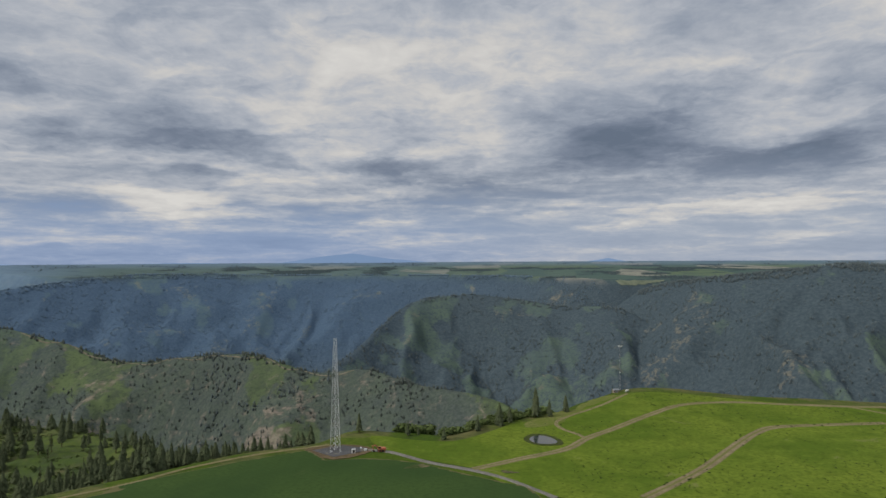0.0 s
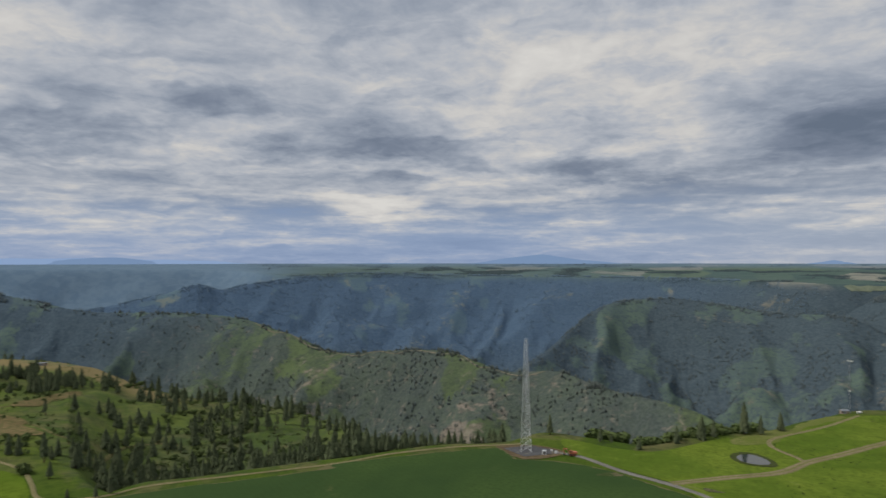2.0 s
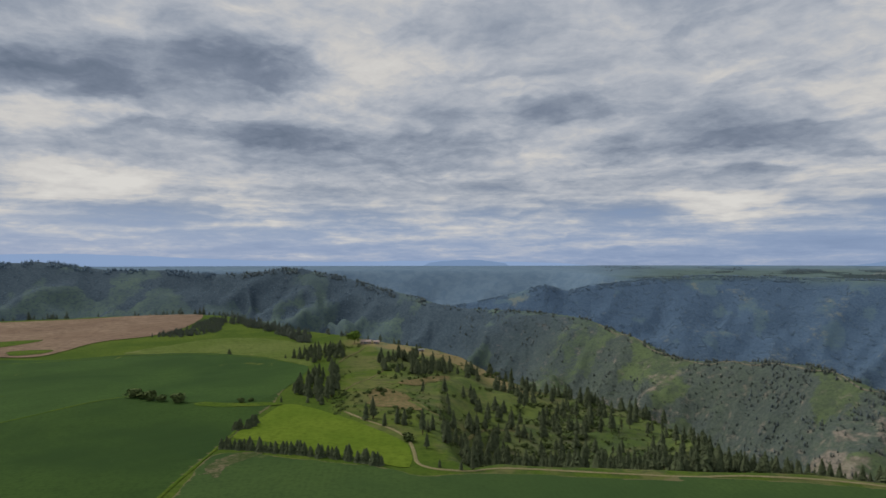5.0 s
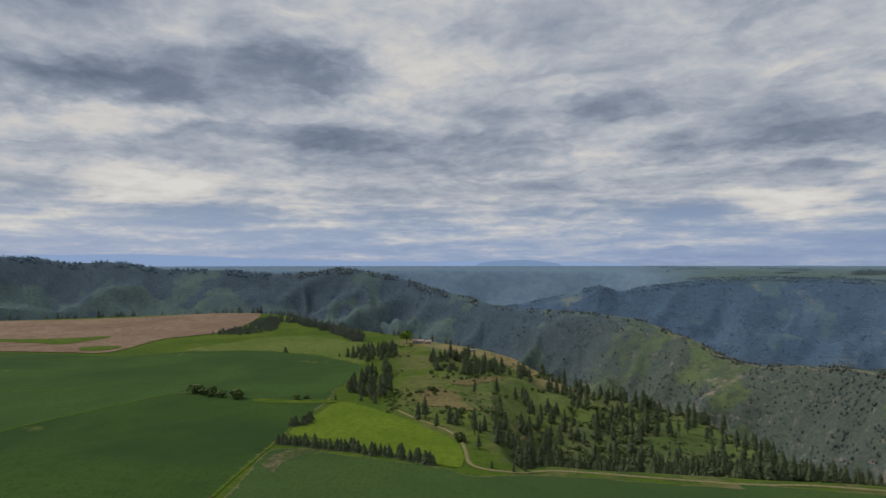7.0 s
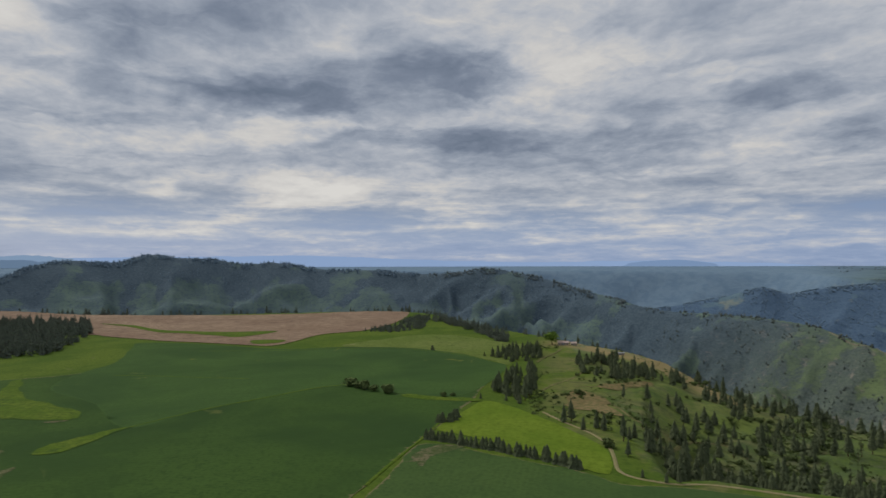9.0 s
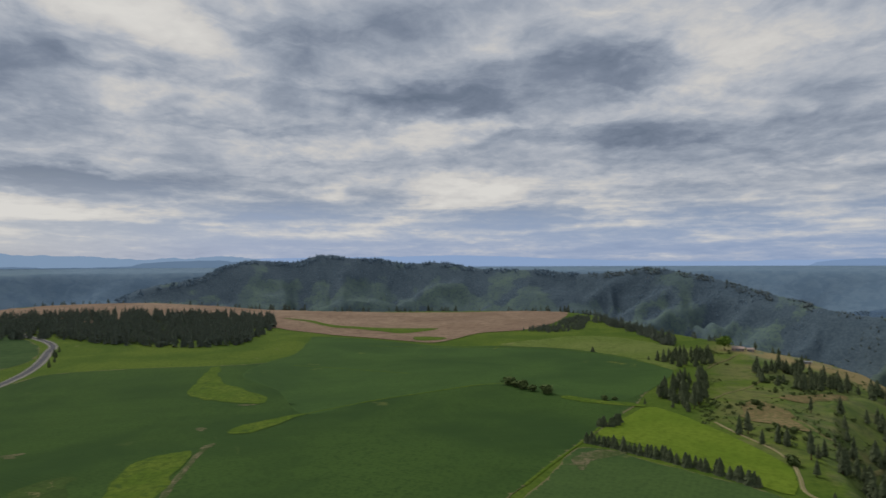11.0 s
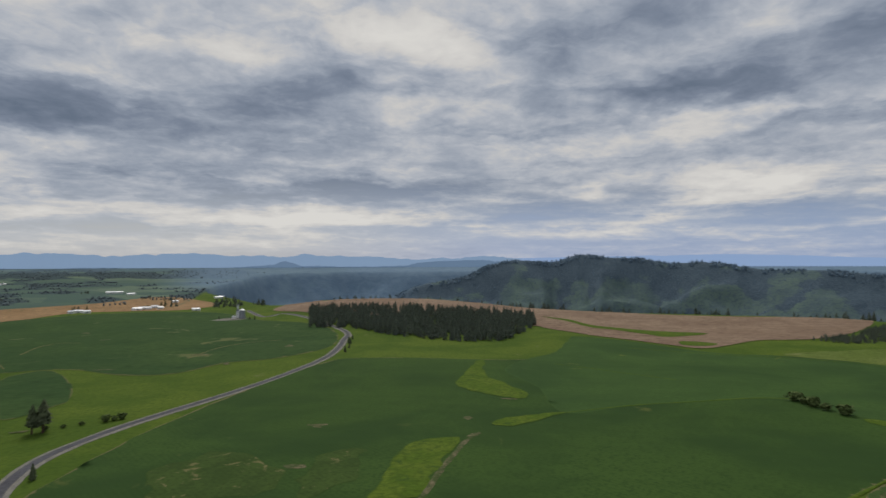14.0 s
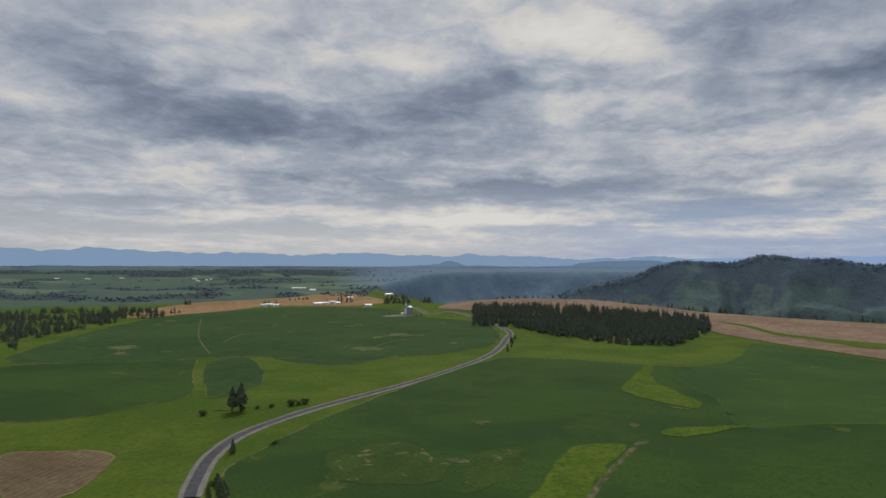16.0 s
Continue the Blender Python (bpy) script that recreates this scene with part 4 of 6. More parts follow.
def dry_at(x, y):
    """Sun-dried banks on the knoll, the spur's crest and the rim."""
    a, r = bear(x, y), np.hypot(x, y)
    knoll = sstep(42, 47, a) * sstep(58, 53, a) * sstep(330, 420, r) * sstep(950, 850, r)
    rim = sstep(-25, 0, r - along(RIM, np.clip(a, -70, 185), 1)) * sstep(60, 50, a)
    brow = brow_at(x, y)
    return np.maximum(np.maximum(0.6 * knoll, 0.65 * rim), brow)


def plains_at(x, y):
    a, r = np.clip(bear(x, y), -70, 185), np.hypot(x, y)
    return sstep(-60, 40, r - along(PLAIN, a, 1) - 40 * (fbm(x / 90, y / 90, 3, 8) - 0.3))


def plateau_at(x, y):
    a, r = np.clip(bear(x, y), -70, 185), np.hypot(x, y)
    d = along(RIM, a, 1)
    bowl = sstep(14, 24, a) * sstep(60, 52, a) * sstep(60, -40, r - 760)          # grassy bowl below the track
    bowl = bowl * sstep(-60, -25, land(x, y))
    return np.maximum(sstep(70, -5, r - d), 0.85 * bowl)


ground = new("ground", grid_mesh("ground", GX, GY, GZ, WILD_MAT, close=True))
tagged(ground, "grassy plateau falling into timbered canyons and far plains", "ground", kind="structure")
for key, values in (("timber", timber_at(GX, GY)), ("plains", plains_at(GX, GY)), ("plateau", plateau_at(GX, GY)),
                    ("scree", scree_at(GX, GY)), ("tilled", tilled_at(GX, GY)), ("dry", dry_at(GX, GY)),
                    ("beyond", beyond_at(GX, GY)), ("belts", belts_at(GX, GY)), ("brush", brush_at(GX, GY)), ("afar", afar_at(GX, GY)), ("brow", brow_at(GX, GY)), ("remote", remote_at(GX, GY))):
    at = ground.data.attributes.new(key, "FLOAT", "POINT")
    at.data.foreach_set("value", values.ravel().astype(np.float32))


def soft_line(pts, step=4.0, close=False):
    """A smooth line through points of the plan."""
    p = np.array(pts, float)
    n = len(p)
    ext = np.vstack([p[-1], p, p[:2]]) if close else np.vstack([2 * p[0] - p[1], p, 2 * p[-1] - p[-2]])
    out = []
    for i in range(n if close else n - 1):
        a, b_, c, d = ext[i:i + 4]
        k = max(2, int(np.hypot(*(c - b_)) / step))
        for s in np.arange(k) / k:
            out.append(0.5 * (2 * b_ + (c - a) * s + (2 * a - 5 * b_ + 4 * c - d) * s * s + (3 * b_ - a - 3 * c + d) * s ** 3))
    if not close:
        out.append(p[-1])
    return np.array(out)


def inside(x, y, poly):
    res = np.zeros(np.shape(x), bool)
    j = len(poly) - 1
    for i in range(len(poly)):
        (xi, yi), (xj, yj) = poly[i], poly[j]
        cut = ((yi > y) != (yj > y)) & (x < (xj - xi) * (y - yi) / (yj - yi + 1e-12) + xi)
        res ^= cut
        j = i
    return res


def field(name, outline, material, label, category, step=8.0, raise_=0.25, wobble=2.0, soft=True):
    """A field that lies on the ground, its edge following the outline."""
    poly = soft_line(outline, 6.0, close=True) if soft else np.array(outline, float)
    poly = poly + wobble * (np.stack([vnoise(poly[:, 0] / 12, poly[:, 1] / 12, 3), vnoise(poly[:, 0] / 12, poly[:, 1] / 12, 4)], 1) - 0.5)
    lo, hi = poly.min(0) - step, poly.max(0) + step
    xs, ys = np.arange(lo[0], hi[0], step), np.arange(lo[1], hi[1], step)
    X, Y = np.meshgrid(xs, ys, indexing="ij")
    IN = inside(X, Y, poly)
    cell = IN[:-1, :-1] | IN[1:, :-1] | IN[:-1, 1:] | IN[1:, 1:]
    use = np.zeros(IN.shape, bool)
    for sx in (slice(None, -1), slice(1, None)):
        for sy in (slice(None, -1), slice(1, None)):
            use[sx, sy] |= cell
    edge = use & ~IN
    px, py = X[edge], Y[edge]
    best, qx, qy = np.full(px.shape, 1e18), px.copy(), py.copy()
    for i in range(len(poly)):
        a, b_ = poly[i - 1], poly[i]
        d = b_ - a
        s = np.clip(((px - a[0]) * d[0] + (py - a[1]) * d[1]) / (d @ d + 1e-9), 0, 1)
        cx, cy = a[0] + s * d[0], a[1] + s * d[1]
        dd = (cx - px) ** 2 + (cy - py) ** 2
        near = dd < best
        best, qx, qy = np.where(near, dd, best), np.where(near, cx, qx), np.where(near, cy, qy)
    X[edge], Y[edge] = qx, qy
    Z = land(X, Y) + raise_
    index = -np.ones(IN.shape, int)
    index[use] = np.arange(use.sum())
    verts = np.stack([X[use], Y[use], Z[use]], 1)
    ci, cj = np.nonzero(cell)
    faces = np.stack([index[ci, cj], index[ci + 1, cj], index[ci + 1, cj + 1], index[ci, cj + 1]], 1).tolist()
    ob = new(name, mesh_of(name, verts.tolist(), faces, material, True))
    at = ob.data.attributes.new("brink", "FLOAT", "POINT")
    at.data.foreach_set("value", edge[use].astype(np.float32))
    return tagged(ob, label, category, kind="structure")


def road(name, line, width, material, label, category, raise_=0.4, wobble=0.5, step=3.0, crown=0.0):
    p = soft_line(line, step)
    d = np.gradient(p, axis=0)
    d /= np.hypot(d[:, 0], d[:, 1])[:, None] + 1e-9
    side = np.stack([d[:, 1], -d[:, 0]], 1)
    cols = np.linspace(-0.5, 0.5, 7)
    W = width * (1 + wobble * 0.3 * (vnoise(p[:, 0] / 9, p[:, 1] / 9, 7) - 0.5))
    X = p[:, None, 0] + side[:, None, 0] * cols[None] * W[:, None]
    Y = p[:, None, 1] + side[:, None, 1] * cols[None] * W[:, None]
    Z = land(X, Y) + raise_ + crown * (1 - 4 * cols[None] ** 2) - 0.3 * (np.abs(cols[None]) > 0.49)
    ob = new(name, grid_mesh(name, X, Y, Z, material))
    at = ob.data.attributes.new("across", "FLOAT", "POINT")
    at.data.foreach_set("value", np.broadcast_to(cols * 2, X.shape).ravel().astype(np.float32))
    return tagged(ob, label, category, kind="structure")


field("crop_field", CROP, CROP_MAT, "large dark green young grain field with faint drill rows", "field")
field("crop_field", CROP_NEAR, CROP_RIM, "dark green crop field beside the rim track", "field", step=5, raise_=0.35)
field("crop_field", UPPER_CROP, CROP_UPPER, "lighter green upper crop field beyond the grass line", "field", raise_=0.32)
field("crop_field", LEFT_CROP_A, CROP_MAT, "dark green crop field beyond the paved road", "field")
field("crop_field", LEFT_CROP_B, CROP_FAR, "small rounded green crop plot with pale edges", "field")
field("crop_field", LEFT_CROP_C, CROP_FAR, "wide green crop field with bare ochre patches", "field", step=14)
field("bare_field", BARE, BARE_MAT, "bare brown tilled field corner", "field")
field("stubble_field", STUBBLE, ORANGE_MAT, "ochre stubble field in front of the farms", "field", step=16)
field("ploughed_field", PLOUGHED, PLOUGH_MAT, "wide reddish brown ploughed field along the crest", "field", step=7, raise_=0.7)
for line in (SWALE_A, SWALE_B, SWALE_C):
    field("grass_swale", line, SWALE_MAT, "bright green grass strip in the crop", "grass strip", step=4, raise_=0.45, wobble=7)
for line in (SWALE_D, SWALE_F):
    field("grass_swale", line, SWALE_MAT, "green grass strip in the ploughed field", "grass strip", step=5, raise_=1.0)
field("grass_swale", SWALE_E, SWALE_MAT, "bright green grass strip beside the ditch", "grass strip", step=4, raise_=0.45)
for line in (THIN_A, THIN_B):
    field("thin_crop", line, THIN_MAT, "thin young crop with straw-coloured bare flecks", "soil", step=4, raise_=0.36, wobble=16)
field("hay_field", FAR_HAY, HAY_MAT, "pale green hay field on the far canyon edge", "field", step=16, raise_=2.0, wobble=8)
field("upland_meadow", UPLAND, UPLAND_MAT, "pale green upland hay meadow beside the crop", "meadow", step=8, raise_=0.3, wobble=6)
for line in (BANK_A, BANK_B):
    field("bare_bank", line, BANK_SOIL, "bare brown cut bank on the grassy knoll", "bank", step=3, raise_=0.4, wobble=7)
field("bare_corner", SOIL_CORNER, PATCH_MAT, "thin pale soil at the crop field corner", "soil", step=3, raise_=0.42, wobble=7)
field("meadow", MEADOW, MEADOW_MAT, "vivid green hay meadow bordered by a hedge row", "meadow", step=6)
field("pasture", PASTURE, PASTURE_MAT, "vivid green hillside pasture dotted with sagebrush", "pasture", step=6, raise_=0.2)

field("dry_brow", DRY_BROW, BROW_MAT, "straw-coloured dry grass along the pasture's brow", "grass strip", step=3, raise_=0.32, wobble=8)
road("gravel_road", GRAVEL, 3.5, GRAVEL_MAT, "grey gravel road leading to the tower pad", "road")
road("dirt_track", DIRT_A, 5.8, DIRT_MAT, "pale two-rut dirt track over the pasture", "track", raise_=0.46)
road("dirt_track", DIRT_B, 3.0, DIRT_MAT, "narrow dirt track branching to the radio mast", "track")
road("dirt_track", DIRT_C, 6.4, DIRT_MAT, "pale two-rut dirt track across the hillside", "track")
road("dirt_track", DIRT_D, 2.6, DIRT_MAT, "faint dirt track along the hilltop", "track", raise_=0.42)
road("rim_track", TRACK, 2.2, DIRT_MAT, "narrow gravel farm track along the canyon rim", "track")
road("house_track", HOUSE_TRACK, 2.6, DRY_MAT, "dry grassy drive up to the farmhouse", "track", raise_=0.6)
ridge_line = [(-math.sin(radians(a)) * d, math.cos(radians(a)) * d) for a in np.arange(8, 35, 1.5)
              for d in [float(along(MIDDLE, np.array([a]), 1)[0]) - 12 + 9 * math.sin(a * 1.7)]]
road("ridge_road", ridge_line, 3.4, PALE_MAT, "pale dirt road along the ridge crest", "track", raise_=1.0)
road("road_shoulder", ASPHALT, 10.6, GRAVEL_MAT, "pale gravel shoulder of the paved road", "road", raise_=0.4)
road("road", ASPHALT, 6.6, ASPHALT_MAT, "worn grey asphalt country road", "road", raise_=0.5, wobble=0.0, crown=0.1)
for line, wide in ((LINE_A, 1.8), (LINE_B, 1.6), (LINE_C, 1.8), (LINE_D, 2.0)):
    road("grass_line", line, wide, SWALE_MAT, "narrow bright grass line between crops", "grass strip", raise_=0.45, wobble=2.0)
road("swale_edge", SWALE_EDGE, 3.4, PATCH_MAT, "bare trodden soil beside the grass strip", "soil", raise_=0.5, wobble=2.0)
for line in (EDGE_A, EDGE_B, EDGE_C):
    road("grass_line", line, 1.7, DRY_MAT, "thin dry strip along the crop edge", "grass strip", raise_=0.45, wobble=2.5)
for line in (PATH_A, PATH_B, PATH_C, PATH_D):
    road("hill_track", line, 2.3, DRY_MAT, "faint dry track benched into the knoll", "track", raise_=0.35, wobble=1.5)
g = random.Random(4)
for i, (x, y) in enumerate(DIRT_SPOTS):
    r = math.hypot(x, y)
    lx, ly = (6.5, 3.0) if r < 500 else (12, 5)
    u = (y / r, -x / r) if i % 3 else (x / r, y / r)
    ring = [(x + u[0] * lx * g.uniform(.5, 1.2) * math.cos(q * .785) - u[1] * ly * g.uniform(.5, 1.2) * math.sin(q * .785),
             y + u[1] * lx * g.uniform(.5, 1.2) * math.cos(q * .785) + u[0] * ly * g.uniform(.5, 1.2) * math.sin(q * .785)) for q in range(8)]
    field("bare_patch", ring, PATCH_MAT, "pale bare soil patch in the crop", "soil", step=1.6, raise_=0.36, wobble=6.0)
field("pond_bank", [((x - 55.5) * 1.45 + 55.5, (y - 360) * 1.4 + 360.5) for x, y in POND], BANK_MAT, "dark rushy bank round the stock pond", "bank", step=1.5, raise_=0.38, wobble=1.5)
field("pond", POND, WATER, "small round stock pond with grey water", "pond", step=1.5, raise_=0.5, wobble=0.5)

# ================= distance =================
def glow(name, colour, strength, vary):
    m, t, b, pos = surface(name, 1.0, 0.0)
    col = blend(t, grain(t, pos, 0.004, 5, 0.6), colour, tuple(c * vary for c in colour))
    # Haze blue is put into emission: the ranges glow by themselves.
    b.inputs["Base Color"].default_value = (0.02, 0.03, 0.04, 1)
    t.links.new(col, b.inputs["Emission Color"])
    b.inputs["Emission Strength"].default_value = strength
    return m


def far_range(name, table, dist, material, label, jag, seed):
    """A range beyond the plains, glowing in haze blue: bearing and height in degrees of its skyline."""
    a = np.arange(table[0][0], table[-1][0], 0.12)
    el = along(table, a, 1) + jag * (fbm(a / 1.5, a * 0 + seed, 4, seed) - 0.5)
    top = EYE_Z + dist * np.tan(np.radians(el))
    rows = np.linspace(0, 1, 5)
    R = dist - 60 * (1 - rows)
    X, Y = -np.sin(np.radians(a))[:, None] * R, np.cos(np.radians(a))[:, None] * R
    Z = 40 + (top[:, None] - 40) * rows[None]
    return tagged(new(name, grid_mesh(name, X, Y, Z, material)), label, "mountains", kind="structure")


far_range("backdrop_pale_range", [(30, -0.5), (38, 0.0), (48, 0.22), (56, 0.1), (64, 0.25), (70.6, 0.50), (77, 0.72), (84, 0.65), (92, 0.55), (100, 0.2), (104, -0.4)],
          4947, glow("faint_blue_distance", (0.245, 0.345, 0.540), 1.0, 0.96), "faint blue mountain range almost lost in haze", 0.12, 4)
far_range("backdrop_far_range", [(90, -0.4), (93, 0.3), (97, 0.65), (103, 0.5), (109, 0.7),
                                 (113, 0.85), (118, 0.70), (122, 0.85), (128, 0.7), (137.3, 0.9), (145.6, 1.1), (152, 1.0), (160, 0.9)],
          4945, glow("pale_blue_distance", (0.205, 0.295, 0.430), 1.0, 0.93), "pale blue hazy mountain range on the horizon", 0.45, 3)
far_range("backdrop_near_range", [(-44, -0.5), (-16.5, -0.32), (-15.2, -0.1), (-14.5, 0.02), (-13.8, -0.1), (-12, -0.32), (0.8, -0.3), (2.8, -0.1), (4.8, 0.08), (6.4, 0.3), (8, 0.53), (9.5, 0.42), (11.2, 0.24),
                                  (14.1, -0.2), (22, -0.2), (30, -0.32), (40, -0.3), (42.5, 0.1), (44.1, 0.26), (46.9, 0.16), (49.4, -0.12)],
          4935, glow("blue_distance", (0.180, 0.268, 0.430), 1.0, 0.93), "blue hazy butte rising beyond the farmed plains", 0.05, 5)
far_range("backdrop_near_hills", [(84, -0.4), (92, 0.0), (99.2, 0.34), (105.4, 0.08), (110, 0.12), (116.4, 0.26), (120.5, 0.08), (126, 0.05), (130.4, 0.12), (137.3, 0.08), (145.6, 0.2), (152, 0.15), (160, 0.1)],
          4930, glow("deep_blue_haze", (0.125, 0.190, 0.285), 1.0, 0.88), "blue hills beyond the plains, glowing with painted haze", 0.11, 8)


# ================= plants =================
def part(name, me, parent, label=""):
    ob = new(name, me)
    ob.parent = parent
    return tagged(ob, label)


def raw_mesh(name, verts, faces, material):
    return mesh_of(name, verts, faces, material)


def trunk_mesh(h, r0, r1, rng, sides=6):
    v, f = [], []
    levels = 4
    bend = [(rng.uniform(-1, 1) * 0.012 * h, rng.uniform(-1, 1) * 0.012 * h) for _ in range(levels)]
    for k in range(levels):
        u = k / (levels - 1)
        r = r0 + (r1 - r0) * u
        for s in range(sides):
            an = 2 * math.pi * s / sides
            v.append((math.cos(an) * r + bend[k][0] * u, math.sin(an) * r + bend[k][1] * u, -0.6 + (h + 0.6) * u))
    for k in range(levels - 1):
        for s in range(sides):
            f.append((k * sides + s, k * sides + (s + 1) % sides, (k + 1) * sides + (s + 1) % sides, (k + 1) * sides + s))
    return raw_mesh("trunk", v, f, BARK)


def conifer_crown(h, spread, bare, rng, gaps=0.12, boughs=150, material=None):
    """Drooping boughs all round the stem; every bough is a ragged, folded spray of needles."""
    v, f = [], []
    bulge = [rng.uniform(0.8, 1.15) for _ in range(9)]
    for k in range(boughs):
        u = min(max((k + rng.uniform(-1.5, 1.5)) / boughs, 0), 1) ** 0.85
        an = k * 2.4 + rng.uniform(-0.5, 0.5)
        if rng.random() < gaps:
            continue
        lobe = bulge[int(u * 4) + (4 if math.sin(an) > 0 else 0)]
        L = (spread * (1 - u ** 1.35) ** 0.9 * (0.7 + 0.3 * min(1, u * 6)) * lobe + 0.25) * rng.uniform(0.7, 1.12)
        wide = L * rng.uniform(0.22, 0.36) + 0.20
        droop = L * rng.uniform(0.2, 0.85)
        c, s_ = math.cos(an), math.sin(an)
        zz = h * (bare + (0.985 - bare) * u)
        base = len(v)
        pts = [(0.05 * L, 0, 0.10 * L), (0.6 * L, wide, -0.35 * droop - 0.1), (0.55 * L, 0, 0.14 * L + 0.22), (0.6 * L, -wide, -0.4 * droop - 0.1),
               (L, 0.15 * wide, -droop), (0.5 * L, 0, -0.5 * droop - 0.55)]
        for px, py, pz in pts:
            v.append((px * c - py * s_, px * s_ + py * c, zz + pz))
        f += [(base, base + 1, base + 2), (base, base + 2, base + 3), (base + 2, base + 1, base + 4), (base + 2, base + 4, base + 3), (base + 5, base + 4, base + 1), (base + 5, base + 3, base + 4)]
    b0 = len(v)
    v += [(0.25, 0, h * 0.93), (-0.15, 0.2, h * 0.93), (-0.15, -0.2, h * 0.93), (0, 0, h * 1.0)]
    f += [(b0, b0 + 1, b0 + 3), (b0 + 1, b0 + 2, b0 + 3), (b0 + 2, b0, b0 + 3)]
    return raw_mesh("crown", v, f, material or NEEDLES)


def leaf_clumps(name, rx, rz, count, size, rng, material, lobes=6, zc=None):
    """A crown of many small leaf sprays over a few uneven lobes."""
    v, f = [], []
    zc = rz if zc is None else zc
    centres = [(rng.uniform(-0.5, 0.5) * rx, rng.uniform(-0.5, 0.5) * rx, zc + rng.uniform(-0.35, 0.4) * rz, rng.uniform(0.45, 0.7)) for _ in range(lobes)]
    for _ in range(count):
        cx, cy, cz, k = rng.choice(centres)
        d = Vector((rng.gauss(0, 1), rng.gauss(0, 1), rng.gauss(0, 1) * 0.9 + 0.15)).normalized()
        r = rng.uniform(0.75, 1.08)
        p = Vector((cx + d.x * rx * k * r, cy + d.y * rx * k * r, max(0.02, cz + d.z * rz * k * r)))
        n = (d + Vector((rng.uniform(-.6, .6), rng.uniform(-.6, .6), rng.uniform(-.3, .8)))).normalized()
        a = n.orthogonal().normalized()
        a.rotate(Matrix.Rotation(rng.uniform(0, 6.28), 3, n))
        b_ = n.cross(a)
        s = size * rng.uniform(0.6, 1.3)
        i = len(v)
        v += [tuple(p + a * s), tuple(p + b_ * s * 0.7 + n * s * 0.25), tuple(p - a * s), tuple(p - b_ * s * 0.7 + n * s * 0.2)]
        f += [(i, i + 1, i + 2), (i, i + 2, i + 3)]
    return raw_mesh(name, v, f, material)


rng = random.Random(7)
KINDS = {}


def make_kind(key, name, label, category, group, build):
    KINDS[key] = dict(name=name, label=label, category=category, group=group, build=build, made=None)


def plant(key, x, y, size=1.0, turn=None, label="", sink=0.15, z=None, wide=1.0):
    """Plant one: the first of a kind is built, the others are copies of it."""
    k = KINDS[key]
    ground_z = float(land(x, y)) if z is None else z
    m = Matrix.LocRotScale((x, y, ground_z - sink), Euler((rng.uniform(-.03, .03), rng.uniform(-.03, .03), rng.uniform(0, 6.28) if turn is None else turn)),
                           Vector((size * wide * rng.uniform(0.92, 1.08), size * wide * rng.uniform(0.92, 1.08), size)))
    if k["made"] is None:
        ob = new(k["name"])
        k["build"](ob)
        tagged(ob, k["label"], k["category"], k["group"])
        ob.matrix_basis = m
        k["made"] = ob
    else:
        ob = copy_thing(k["made"], m)
    return tagged(ob, label)


def conifer(seed, h, spread, bare, gaps=0.12, boughs=150):
    def build(ob):
        g = random.Random(seed)
        part("trunk", trunk_mesh(h * 0.94, 0.022 * h + 0.05, 0.03, g), ob)
        part("crown", conifer_crown(h, spread, bare, g, gaps, boughs), ob)
    return build


for i, (h, sp, bare, gaps, many) in enumerate([(15, 3.4, 0.08, 0.12, 210), (16, 3.0, 0.16, 0.2, 190), (14, 3.6, 0.06, 0.12, 210), (17, 3.1, 0.24, 0.24, 180), (13, 3.2, 0.04, 0.1, 200)]):
    make_kind("pine%d" % i, "pine_tree", "dark green pine tree with a bare brown lower trunk" if bare > 0.15 else "dense dark green fir tree on the grassy slope", "tree", "conifers of the plateau and its slopes", conifer(40 + i, h, sp, bare, gaps, many))
make_kind("hedge", "hedge_tree", "low bushy dark green hedge conifer beside the meadow", "tree", "hedge row along the meadow", conifer(90, 6.5, 2.9, -0.04, 0.04, 120))
make_kind("snag", "dead_pine_tree", "burnt, nearly bare grey-brown pine tree", "tree", "burnt pines", conifer(77, 13, 1.2, 0.3, 0.5, 46))


def bush_kind(key, name, label, category, group, rx, rz, count, size, material, seed, stem=True):
    def build(ob):
        g = random.Random(seed)
        part("stem", trunk_mesh(rz * 0.8, 0.10, 0.04, g, 5), ob)
        part("foliage", leaf_clumps("foliage", rx, rz, count, size, g, material), ob)
    make_kind(key, name, label, category, group, build)


bush_kind("shrub0", "shrub", "rounded dark green broadleaf shrub", "shrub", "shrubs along ditches and rim", 2.4, 1.5, 170, 0.55, LEAVES, 1)
bush_kind("shrub1", "shrub", "rounded dark green broadleaf shrub", "shrub", "shrubs along ditches and rim", 1.8, 1.3, 150, 0.5, LEAVES, 2)
bush_kind("sage0", "sagebrush", "low grey-green sagebrush in the pasture", "shrub", "sagebrush in the pasture", 0.62, 0.36, 46, 0.24, SAGE, 3)
bush_kind("sage1", "sagebrush", "low grey-green sagebrush in the pasture", "shrub", "sagebrush in the pasture", 0.5, 0.3, 36, 0.2, SAGE, 4)


def broadleaf(ob):
    g = random.Random(9)
    part("trunk", trunk_mesh(6, 0.35, 0.15, g), ob)
    part("crown", leaf_clumps("crown", 5.6, 4.6, 520, 0.85, g, BRIGHT_LEAVES, 9, 6.6), ob)


make_kind("broadleaf", "broadleaf_tree", "round bright green shade tree beside the farmhouse", "tree", "", broadleaf)


def any_pine():
    return "pine%d" % rng.choice((0, 0, 1, 1, 2, 3, 4))


